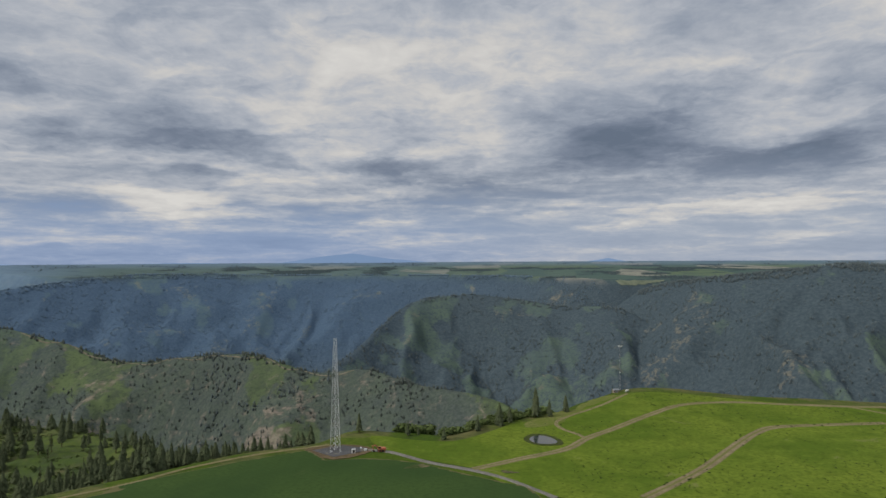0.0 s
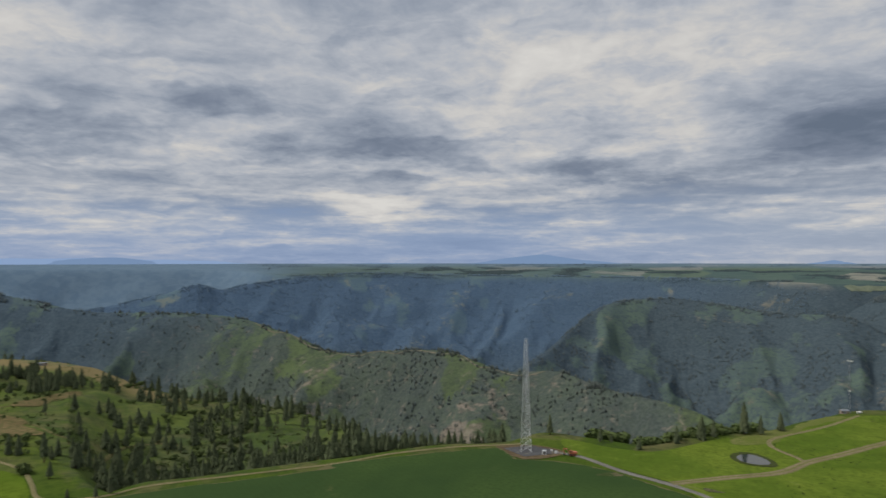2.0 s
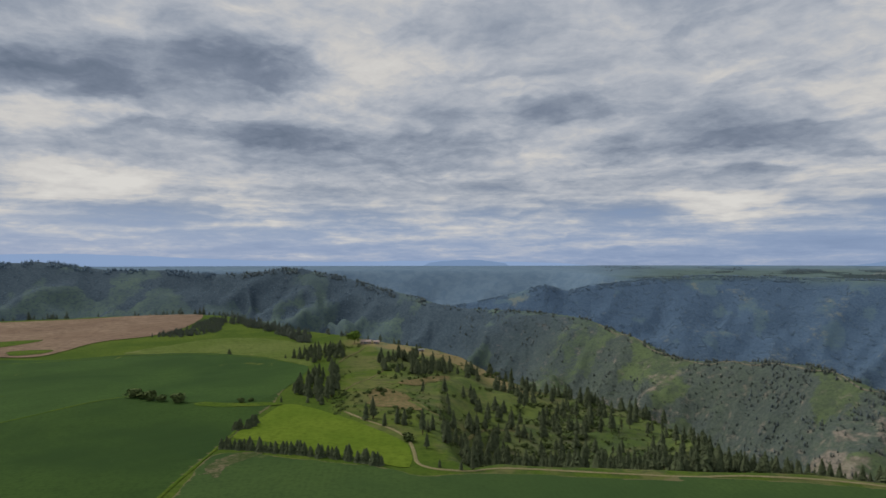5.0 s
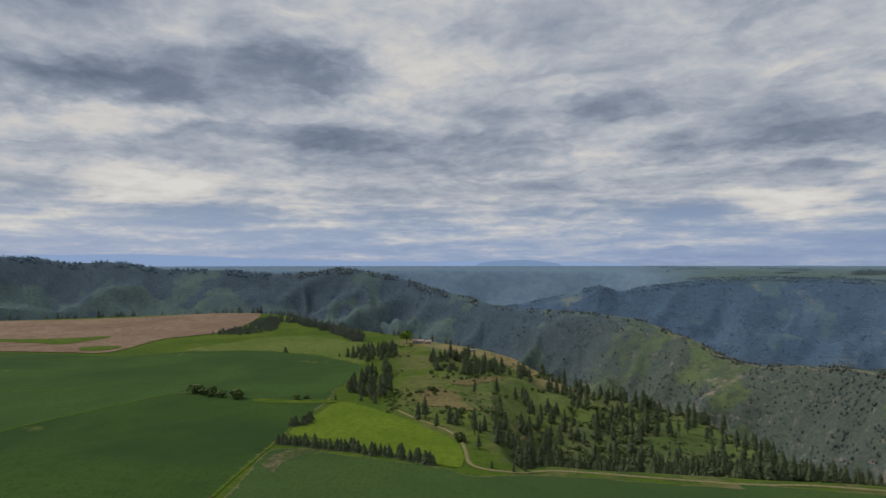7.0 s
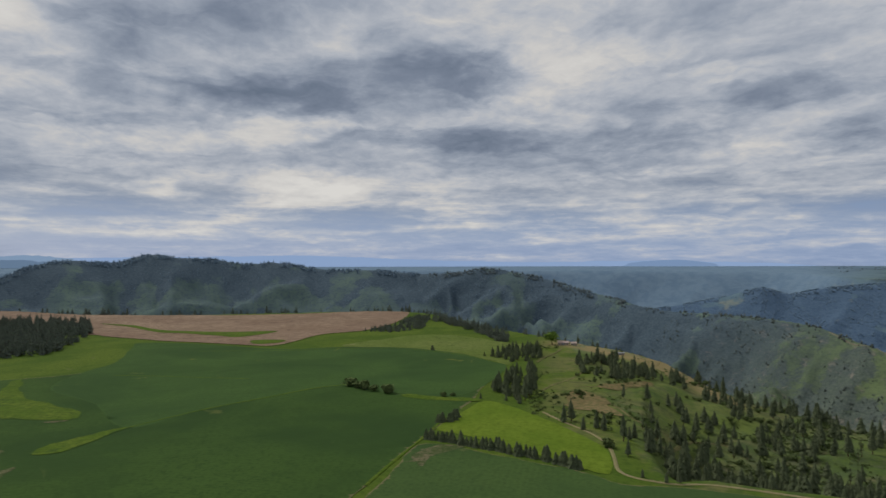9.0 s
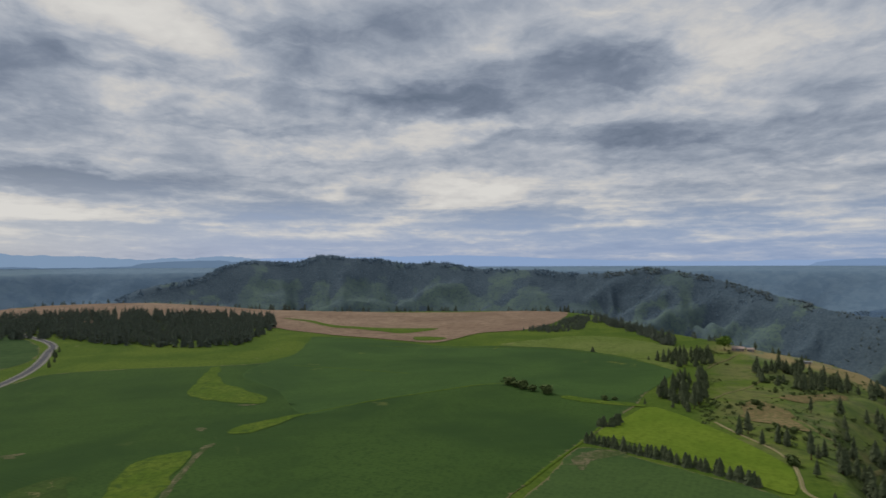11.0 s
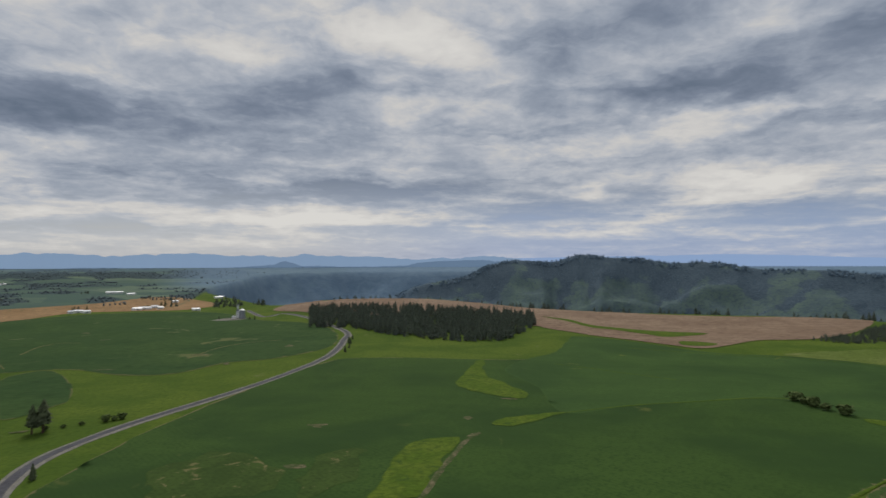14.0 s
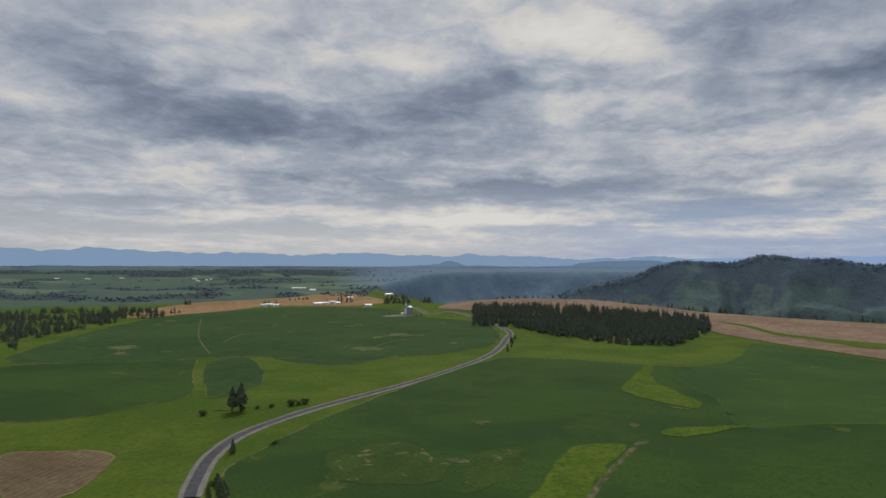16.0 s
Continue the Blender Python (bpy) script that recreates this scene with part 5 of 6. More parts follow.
def scatter(poly, count, sizes, keep=None, key=None):
    p = np.array(poly, float)
    lo, hi = p.min(0), p.max(0)
    done, tries = 0, 0
    while done < count and tries < count * 60:
        tries += 1
        x, y = rng.uniform(lo[0], hi[0]), rng.uniform(lo[1], hi[1])
        if not inside(np.array([x]), np.array([y]), p)[0] or (keep and not keep(x, y)):
            continue
        plant(key() if key else any_pine(), x, y, rng.uniform(*sizes), wide=1.2)
        done += 1


# single pines and stands on the knoll
for i, (x, y) in enumerate(SINGLES):
    plant(any_pine(), x, y, (0.95, 0.85, 0.6, 0.95, 0.85, 0.95, 0.85, 0.9, 1.1, 1.0, 0.6, 0.4, 0.5, 0.55, 0.7, 1.1, 1.2, 1.1, 0.55, 0.75, 0.6)[i], wide=2.0 if i == 19 else 1.0)
for line, count in ((HEDGE, 44), (HEDGE_END, 14)):
    p = soft_line(line, 1.0)
    for i in range(count):
        q = p[int((i + rng.uniform(0.2, 0.8)) / count * (len(p) - 1))]
        plant("hedge", q[0] + rng.uniform(-2, 2), q[1] + rng.uniform(-2, 2), rng.uniform(0.75, 1.15))
scatter(STAND_A, 40, (0.5, 0.9))
scatter(STAND_B, 30, (0.7, 1.15))
scatter(STAND_C, 26, (0.6, 1.0))
for i, (x, y) in enumerate(RIM_PINES):
    x, y = ((x, y) if i not in (5, 9) else ((128, 485), (20, 380))[i // 9])
    plant(any_pine(), x, y, (1.3, 1.15, 1.3, 0.8, 1.0, 0.5, 0.8, 0.6, 0.55, 0.9, 0.9)[i])
for i, (x, y) in enumerate(LEFT_PINES):
    if i < 2:
        plant("pine3", x, y, (1.12, 1.3)[i], wide=1.7)
    elif i != 3:
        plant(rng.choice(("pine0", "pine2")), x, y, 0.95 if i == 2 else rng.uniform(0.6, 0.9))
for i, (x, y) in enumerate(LEFT_SHRUBS):
    plant("shrub%d" % (i % 2), x, y, (1.5, 1.3, 1.1, 0.7, 0.9, 0.8, 0.8, 0.6, 0.6)[i])
plant("pine2", -205, -214, 0.6)
for i in range(9):        # a thicket inside the road's bend
    u = i / 8
    plant("hedge", -206 - 13 * u + rng.uniform(-1.6, 1.6), -207 - 15 * u + rng.uniform(-1.6, 1.6), rng.uniform(0.5, 1.0), label="bushy dark green conifer beside the road's bend")
for i, (x, y) in enumerate(DITCH_SHRUBS):
    plant("shrub%d" % (i % 2), x, y, 1.7 if i < 6 else 0.9)


def polar(a, r):
    return -math.sin(radians(a)) * r, math.cos(radians(a)) * r


def rim_at(a):
    return float(along(RIM, np.array([float(a)]), 1)[0])


# ---- groves: trees past counting, joined
GROVE = []
for i, (h, sp, bare, gaps, many) in enumerate([(15, 3.6, 0.04, 0.06, 38), (16, 3.2, 0.08, 0.10, 36), (14, 3.9, 0.03, 0.06, 38), (17, 3.3, 0.14, 0.12, 34),
                                               (15, 3.6, 0.08, 0.10, 112), (16, 3.2, 0.14, 0.15, 104), (14, 3.8, 0.06, 0.1, 112), (17, 3.2, 0.22, 0.2, 100), (13, 1.3, 0.3, 0.5, 40)]):
    gg = random.Random(140 + i)
    parts_ = []
    for me in (trunk_mesh(h * 0.94, 0.022 * h + 0.05, 0.03, gg, 4), conifer_crown(h, sp * (1.2 if many < 50 else 1.0), bare, gg, gaps, many)):
        co = np.empty(len(me.vertices) * 3, np.float32)
        me.vertices.foreach_get("co", co)
        parts_.append((co.reshape(-1, 3), [tuple(p.vertices) for p in me.polygons]))
        bpy.data.meshes.remove(me)
    GROVE.append(parts_)


def grove(name, places, label, seed, needles=None):
    """One joined stand of conifers; places: x, y, size, kind."""
    g = np.random.RandomState(seed)
    for which, material, word in ((0, BARK, "trunks"), (1, needles or NEEDLES, "crowns")):
        V, F, base = [], [], 0
        for x, y, size, kind in places:
            co, faces = GROVE[kind][which]
            an = g.uniform(0, 6.28) if which == 1 else 0.0
            c, s = math.cos(an), math.sin(an)
            w = size * (g.uniform(1.0, 1.25) if which else 1.0)
            V.append(np.stack([x + w * (co[:, 0] * c - co[:, 1] * s), y + w * (co[:, 0] * s + co[:, 1] * c), float(land(x, y)) - 0.2 + size * co[:, 2]], 1))
            F += [tuple(q + base for q in fc) for fc in faces]
            base += len(co)
        me = mesh_of(name, np.concatenate(V).tolist(), F, material)
        if which == 0:
            holder = new(name, me)
            tagged(holder, label, "forest", kind="stuff")
        else:
            part("crowns", me, holder)


def kind_():
    return rng.choice((4, 4, 5, 5, 6, 6, 7))


def far_kind():
    return rng.choice((0, 0, 1, 1, 2, 2, 3))


# timber just below the rim track: the nearest as trees, the rest joined
rest = []
for i in range(520):
    a = rng.uniform(11.5, 39)
    near = i < 120
    r = rim_at(a) + (9 + 22 * rng.random() if near else 14 + 120 * rng.random() ** 1.1)
    x, y = polar(a, r)
    if float(fbm(np.array(x / 45), np.array(y / 45), 2, 57)) < 0.45 and rng.random() < 0.85:
        continue
    if near:
        plant(any_pine(), x, y, rng.uniform(0.35, 0.95))
    else:
        rest.append((x, y, rng.uniform(0.4, 1.05), kind_()))
grove("rim_timber", rest, "dense dark conifers below the canyon rim", 201)
# open timber in the bowl and along the spur
rest = []
while len(rest) < 330:
    a = rng.uniform(22, 50)
    r = rng.uniform(rim_at(min(a, 47)) + 30, 800)
    c = float(along(SPUR, np.array([a]), 1)[0])
    x, y = polar(a, r)
    f = float(fbm(np.array(x / 70), np.array(y / 70), 3, 51))
    near_crest = math.exp(-((r - c + 25) / 70) ** 2) * sstep(43, 38, a)
    if rng.random() > sstep(0.44, 0.64, f) * 0.6 * sstep(49, 44, a) + 0.6 * near_crest or r > c + 70 or a > 44 and r > 700:
        continue
    rest.append((x, y, rng.uniform(0.55, 1.05), kind_() if rng.random() < 0.9 else 8))
for area, many in ((STAND_A, 34), (STAND_B, 46), (STAND_C, 26)):
    p = np.array(area, float)
    done = 0
    while done < many:
        x, y = rng.uniform(p[:, 0].min(), p[:, 0].max()), rng.uniform(p[:, 1].min(), p[:, 1].max())
        if inside(np.array([x]), np.array([y]), p)[0]:
            rest.append((x, y, rng.uniform(0.55, 0.95), kind_()))
            done += 1
grove("slope_timber", rest, "open stand of pines on the grassy slope below the knoll", 202)
# thin lines of pines beyond the crests
rest = []
for _ in range(270):
    a = rng.uniform(66, 97)
    if float(vnoise(np.array(a * 0.9), np.array(0.5), 61)) < 0.40 and rng.random() < 0.8:
        continue
    rest.append((*polar(a, rim_at(a) + rng.uniform(8, 60)), rng.uniform(0.7, 1.3), far_kind()))
for _ in range(40):
    a = rng.uniform(98, 116)
    rest.append((*polar(a, rim_at(a) + rng.uniform(5, 40)), rng.uniform(0.6, 1.0), far_kind()))
grove("crest_timber", rest, "ragged line of pines behind the ploughed crest", 203, STAND_NEEDLES)
rest = []
p = np.array(CORNER_BRUSH, float)
while len(rest) < 400:
    x, y = rng.uniform(p[:, 0].min(), p[:, 0].max()), rng.uniform(p[:, 1].min(), p[:, 1].max())
    if inside(np.array([x]), np.array([y]), p)[0]:
        rest.append((x, y, rng.uniform(0.28, 0.55), far_kind()))
p = soft_line(CORNER_LINE, 1.0)
for _ in range(170):
    q = p[rng.randrange(len(p))]
    rest.append((q[0] + rng.uniform(-15, 15), q[1] + rng.uniform(-15, 15), rng.uniform(0.45, 1.0), far_kind()))
for _ in range(70):
    a = rng.uniform(54.5, 68.5)
    if 57.5 < a < 60 and rng.random() < 0.6:
        continue
    rest.append((*polar(a, rim_at(a) - 30 + 95 * rng.random()), rng.uniform(0.5, 0.95), far_kind()))
grove("field_corner_timber", rest, "dark shrubby pines along the field corner", 204, STAND_NEEDLES)
# the dense wood beside the paved road
rest = []
p = np.array(WOOD, float)
while len(rest) < 1250:
    x, y = rng.uniform(p[:, 0].min(), p[:, 0].max()), rng.uniform(p[:, 1].min(), p[:, 1].max())
    if inside(np.array([x]), np.array([y]), p)[0]:
        rest.append((x, y, rng.uniform(0.85, 1.3), far_kind()))
grove("wood", rest, "dense dark pine wood beside the paved road", 205, STAND_NEEDLES)
# shrubs along the rim by the pond and in the bowl
MEADOW_P, CROP_P, UPLAND_P, BANK_P = np.array(MEADOW, float), np.array(CROP, float), np.array(UPLAND, float), np.array(BANK_A, float)
for _ in range(84):
    a = rng.uniform(-9.5, 4.5)
    plant("shrub%d" % rng.randrange(2), *polar(a, rim_at(a) + rng.uniform(2, 22)), rng.uniform(0.7, 1.6))
count = 0
while count < 270:
    a, r = (rng.uniform(24, 53), rng.uniform(350, 760)) if count < 170 else (rng.uniform(46, 57), rng.uniform(430, 830))
    x, y = polar(a, r)
    if r < rim_at(a) + 14 and a < 49 or inside(np.array([x]), np.array([y]), MEADOW_P)[0] or float(fbm(np.array(x / 40), np.array(y / 40), 3, 55)) < 0.54:
        continue
    plant("shrub%d" % rng.randrange(2), x, y, rng.uniform(0.5, 1.2) if count < 170 else rng.uniform(0.3, 0.75))
    count += 1


def brush_mass(name, places, label, seed, leaves=15, material=None):
    """Low leafy bushes past counting, joined; places: x, y, width, height."""
    g = np.random.RandomState(seed)
    P = np.repeat(np.array(places, float), leaves, 0)
    n = len(P)
    th, ph = g.uniform(0, 6.283, n), np.arcsin(g.uniform(0.0, 1.0, n))
    out = g.uniform(0.7, 1.05, n)
    c = np.stack([P[:, 0] + P[:, 2] * out * np.cos(th) * np.cos(ph), P[:, 1] + P[:, 2] * out * np.sin(th) * np.cos(ph),
                  land(P[:, 0], P[:, 1]) + 0.1 + P[:, 3] * out * np.sin(ph)], 1)
    a, b_ = g.normal(size=(n, 3)), g.normal(size=(n, 3))
    a /= np.linalg.norm(a, axis=1)[:, None]
    b_ /= np.linalg.norm(b_, axis=1)[:, None]
    k = (0.42 * P[:, 2] * g.uniform(0.6, 1.3, n))[:, None]
    V = np.stack([c + a * k, c + b_ * k, c - a * k, c - b_ * k], 1).reshape(-1, 3)
    F = np.arange(4 * n).reshape(n, 4)
    return tagged(new(name, mesh_of(name, V.tolist(), F.tolist(), material or LEAVES)), label, "brush", kind="stuff")


rest = []
while len(rest) < 2400:
    a, r = rng.uniform(17, 57), rng.uniform(345, 840)
    x, y = polar(a, r)
    if r < rim_at(a) + 8 and a < 49 or a > 47 and r < 400 or r > float(along(SPUR, np.array([min(max(a, 21), 54)]), 1)[0]) + 60:
        continue
    f = float(fbm(np.array(x / 55), np.array(y / 55), 4, 58))
    if f < 0.44 + 0.09 * rng.random() or inside(np.array([x]), np.array([y]), BANK_P)[0] or inside(np.array([x]), np.array([y]), MEADOW_P)[0] or inside(np.array([x]), np.array([y]), CROP_P)[0] or inside(np.array([x]), np.array([y]), UPLAND_P)[0]:
        continue
    if a > 43 and rng.random() < 0.55:
        continue
    w = rng.uniform(0.6, 1.8) * (0.8 + 2.0 * (f - 0.5)) * (0.75 if a > 43 else 1.0)
    rest.append((x, y, w, w * rng.uniform(0.5, 0.9)))
brush_mass("slope_brush", rest, "dark green brush scattered over the grassy slope", 301)
# sagebrush, thickest by the tracks
PASTURE_P = np.array(PASTURE, float)
count = 0
while count < 264:
    x, y = rng.uniform(60, 290), rng.uniform(275, 480)
    if not inside(np.array([x]), np.array([y]), PASTURE_P)[0]:
        continue
    if float(fbm(np.array(x / 45), np.array(y / 45), 3, 71)) < 0.34 + 0.3 * rng.random():
        continue
    plant("sage%d" % rng.randrange(2), x, y, rng.uniform(0.45, 1.0), sink=0.05)
    count += 1
rest = []
while len(rest) < 1500:
    x, y = rng.uniform(40, 290), rng.uniform(275, 480)
    if not inside(np.array([x]), np.array([y]), PASTURE_P)[0] or float(fbm(np.array(x / 38), np.array(y / 38), 4, 72)) < 0.44 + 0.14 * rng.random():
        continue
    w = rng.uniform(0.22, 0.6)
    rest.append((x, y, w, w * rng.uniform(0.5, 0.8)))
brush_mass("low_sagebrush", rest, "small low sagebrush scattered over the pasture", 302, 9, SAGE)
trackside = soft_line(DIRT_C, 1.0)
for _ in range(34):
    q = trackside[rng.randrange(20, len(trackside))]
    plant("sage0", q[0] + rng.choice((-1, -1, 1)) * rng.uniform(3.4, 5.6), q[1] + rng.uniform(-2, 2), rng.uniform(0.8, 1.5), sink=0.05)


# ================= far timber =================
def timber_mass(name, x, y, h, label, seed, spread=0.17, material=None):
    """Small pointed trees past counting, joined into one."""
    g = np.random.RandomState(seed)
    n = len(x)
    z = land(x, y) - 0.5
    sides = 5
    an = np.arange(sides) * 2 * np.pi / sides
    V, F = [], []
    turn = g.uniform(0, 6.28, n)
    rad = h * spread * g.uniform(0.8, 1.35, n)
    lean = g.uniform(-0.04, 0.04, (n, 2)) * h[:, None]
    ring = lambda k, zz: np.stack([x[:, None] + rad[:, None] * k * np.cos(an[None] + turn[:, None]) * g.uniform(0.7, 1.25, (n, sides)),
                                   y[:, None] + rad[:, None] * k * np.sin(an[None] + turn[:, None]) * g.uniform(0.7, 1.25, (n, sides)),
                                   (z + h * zz)[:, None] + h[:, None] * g.uniform(-0.06, 0.06, (n, sides))], -1)
    low, mid = ring(0.85, 0.08), ring(0.95, 0.38)
    tip = np.stack([x + lean[:, 0], y + lean[:, 1], z + h], -1)[:, None]
    co = np.concatenate([low, mid, tip], 1)
    per = 2 * sides + 1
    f = []
    for s in range(sides):
        s2 = (s + 1) % sides
        f += [(s, s2, sides + s2), (s, sides + s2, sides + s), (sides + s, sides + s2, 2 * sides)]
    f = np.array(f)
    q = (f[None] + (np.arange(n) * per)[:, None, None]).reshape(-1, 3)
    me = bpy.data.meshes.new(name)
    me.vertices.add(n * per)
    me.vertices.foreach_set("co", co.astype(np.float32).ravel())
    me.loops.add(q.size)
    me.loops.foreach_set("vertex_index", q.ravel().astype(np.int32))
    me.polygons.add(len(q))
    me.polygons.foreach_set("loop_start", np.arange(0, q.size, 3, dtype=np.int32))
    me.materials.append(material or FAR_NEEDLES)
    me.update(calc_edges=True)
    return tagged(new(name, me), label, "forest", kind="stuff")


def strew(n, a0, a1, r0, r1, seed, power=1.0):
    g = np.random.RandomState(seed)
    a, r = g.uniform(a0, a1, n), r0 + (r1 - r0) * g.uniform(0, 1, n) ** power
    return -np.sin(np.radians(a)) * r, np.cos(np.radians(a)) * r, g


def canyon_woods(name, n, a0, a1, r0, r1, seed, hs, label, base=0.05, material=None):
    x, y, g = strew(n, a0, a1, r0, r1, seed)
    want = base + (1 - base) * timber_at(x, y) * sstep(0.38, 0.56, fbm(x / 45, y / 45, 3, 44))
    want = want * (1 - plateau_at(x, y)) * (1 - plains_at(x, y)) * (1 - remote_at(x, y))
    a_, r_ = bear(x, y), np.hypot(x, y)
    want = want * np.where((a_ > 12) & (a_ < 60), r_ > along(SPUR, np.clip(a_, 21, 54), 1) + 120, r_ > along(RIM, np.clip(a_, -70, 185), 1) + 60)
    ok = g.uniform(0, 1, n) < want
    x, y = x[ok], y[ok]
    return timber_mass(name, x, y, hs[0] + (hs[1] - hs[0]) * g.uniform(0, 1, len(x)) ** 1.6, label, seed, 0.15, material)


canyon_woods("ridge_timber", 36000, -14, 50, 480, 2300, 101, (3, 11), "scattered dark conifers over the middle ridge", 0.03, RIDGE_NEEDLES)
canyon_woods("hill_timber", 28000, -42, 22, 1300, 2850, 106, (4, 12), "dark conifer forest on the canyon hills, greyed with painted haze", 0.004, HILL_NEEDLES)
canyon_woods("canyon_timber", 36000, -14, 62, 2650, 4300, 102, (6, 12), "dense conifer forest on the far canyon wall, painted hazy blue", 0.004)
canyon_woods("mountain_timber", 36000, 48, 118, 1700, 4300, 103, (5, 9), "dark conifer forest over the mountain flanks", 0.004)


def crest_woods(name, table, a0, a1, n, seed, hs, label, material, gap=0.42, back=30):
    """Trees standing along a skyline, with gaps."""
    g = np.random.RandomState(seed)
    a = g.uniform(a0, a1, n)
    ok = fbm(a * 1.1 + seed, a * 0 + 0.5, 3, seed) + g.uniform(-0.1, 0.1, n) > gap
    a = a[ok]
    r = along(table, a, 1) + g.uniform(-back, back * 0.6, len(a))
    return timber_mass(name, -np.sin(np.radians(a)) * r, np.cos(np.radians(a)) * r, g.uniform(hs[0], hs[1], len(a)), label, seed, 0.2, material)


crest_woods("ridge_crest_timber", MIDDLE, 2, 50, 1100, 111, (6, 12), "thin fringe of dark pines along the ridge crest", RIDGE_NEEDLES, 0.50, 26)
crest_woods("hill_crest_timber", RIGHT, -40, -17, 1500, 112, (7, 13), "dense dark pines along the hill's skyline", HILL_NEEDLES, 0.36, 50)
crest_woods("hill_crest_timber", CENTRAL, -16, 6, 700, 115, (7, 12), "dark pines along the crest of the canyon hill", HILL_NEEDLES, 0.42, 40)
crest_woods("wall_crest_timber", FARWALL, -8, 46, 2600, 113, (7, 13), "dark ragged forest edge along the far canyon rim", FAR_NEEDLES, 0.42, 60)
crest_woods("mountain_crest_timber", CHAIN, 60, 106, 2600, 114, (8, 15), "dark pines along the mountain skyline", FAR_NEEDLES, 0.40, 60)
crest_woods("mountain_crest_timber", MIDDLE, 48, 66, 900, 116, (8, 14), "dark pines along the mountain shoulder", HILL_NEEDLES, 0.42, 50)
# woods and shelter belts on the plains
x, y, g = strew(70000, -42, 156, 1750, 4900, 104)
wood = plains_at(x, y) * belts_at(x, y) * (1 - remote_at(x, y))
ok = g.uniform(0, 1, len(x)) < wood * 0.5
timber_mass("plains_timber", x[ok], y[ok], g.uniform(5, 10, ok.sum()), "dark woods and shelter belts on the farmed plains", 105, 0.3, HILL_NEEDLES)
rest = []
p = np.array(FAR_BELT, float)
while len(rest) < 480:
    x, y = rng.uniform(p[:, 0].min(), p[:, 0].max()), rng.uniform(p[:, 1].min(), p[:, 1].max())
    if float(fbm(np.array(x / 70), np.array(y / 70), 3, 63)) > 0.5 + 0.08 * rng.random() and inside(np.array([x]), np.array([y]), p)[0]:
        rest.append((x, y, rng.uniform(0.5, 0.95), far_kind()))
grove("shelter_wood", rest, "dark conifer wood bordering the green field", 206, STAND_NEEDLES)
rest = []
while len(rest) < 150:
    a, r = rng.uniform(112.5, 121.5), rng.uniform(1590, 1850)
    if float(vnoise(np.array(a * 0.8), np.array(r / 90), 66)) > 0.42:
        rest.append((*polar(a, r), rng.uniform(0.6, 1.15), far_kind()))
for x, y in FARM_TREES:
    rest += [(x + rng.uniform(-12, 12), y + rng.uniform(-12, 12), rng.uniform(0.5, 1.0), far_kind()) for _ in range(4)]
grove("farm_wood", rest, "dark trees sheltering the farmsteads", 208, STAND_NEEDLES)
rest = [(*polar(rng.uniform(47.5, 56), rng.uniform(848, 905)), rng.uniform(0.5, 0.9), far_kind()) for _ in range(26)]
grove("knoll_timber", rest, "dark pines behind the farmhouse", 207)

# ================= built things =================
def box(v, f, x0, x1, y0, y1, z0, z1, m=None):
    i = len(v)
    pts = [(x, y, z) for z in (z0, z1) for x, y in ((x0, y0), (x1, y0), (x1, y1), (x0, y1))]
    v += [tuple(m @ Vector(p)) if m else p for p in pts]
    f += [(i + 3, i + 2, i + 1, i), (i + 4, i + 5, i + 6, i + 7)] + [(i + k, i + (k + 1) % 4, i + 4 + (k + 1) % 4, i + 4 + k) for k in range(4)]


def rod(v, f, a, b, r, sides=5, r2=None):
    a, b = Vector(a), Vector(b)
    d = (b - a).normalized()
    s = d.orthogonal().normalized()
    u = d.cross(s)
    i = len(v)
    for p, rr in ((a, r), (b, r2 if r2 is not None else r)):
        for k in range(sides):
            an = 2 * math.pi * k / sides
            v.append(tuple(p + (s * math.cos(an) + u * math.sin(an)) * rr))
    f += [(i + k, i + (k + 1) % sides, i + sides + (k + 1) % sides, i + sides + k) for k in range(sides)]
    f += [tuple(range(i + sides - 1, i - 1, -1)), tuple(range(i + sides, i + 2 * sides))]


def made(name, parent, material, build, label=""):
    v, f = [], []
    build(v, f)
    return part(name, raw_mesh(name, v, f, material), parent, label)


def thing(name, x, y, turn, label, category, group="", z=None):
    ob = new(name)
    ob.matrix_basis = Matrix.LocRotScale((x, y, float(land(x, y)) if z is None else z), Euler((0, 0, radians(turn))), None)
    return tagged(ob, label, category, group)


# ---- the lattice tower on its pad
TX, TY = TOWER[0]
pad_line = [(TX - 12.5, TY + 0.5), (TX + 1.5, TY + 10.5), (TX + 14.5, TY + 5.5), (TX + 17, TY + 1.0), (TX + 1, TY - 10)]
field("tower_pad", pad_line, PAD_MAT, "grey gravel pad round the tower foot", "pad", step=1.5, raise_=0.45, wobble=0.6, soft=False)
field("disturbed_soil", [(TX - 17, TY + 1), (TX - 9, TY + 7.5), (TX + 2, TY + 12.5), (TX + 16, TY + 8), (TX + 20, TY), (TX + 2, TY - 13.5)], BARE_MAT, "pale scraped soil round the tower pad", "soil", step=2, raise_=0.32, wobble=2.5)
tower = thing("lattice_tower", TX, TY, 12, "tall galvanised three-legged lattice steel radio tower", "tower")
tz = 0.5
HT = 59.8
feet = [(math.cos(radians(90 + 120 * k)) * 3.0, math.sin(radians(90 + 120 * k)) * 3.0) for k in range(3)]


def leg_at(k, z):
    s = 1 - 0.70 * z / HT
    return Vector((feet[k][0] * s, feet[k][1] * s, tz + z))


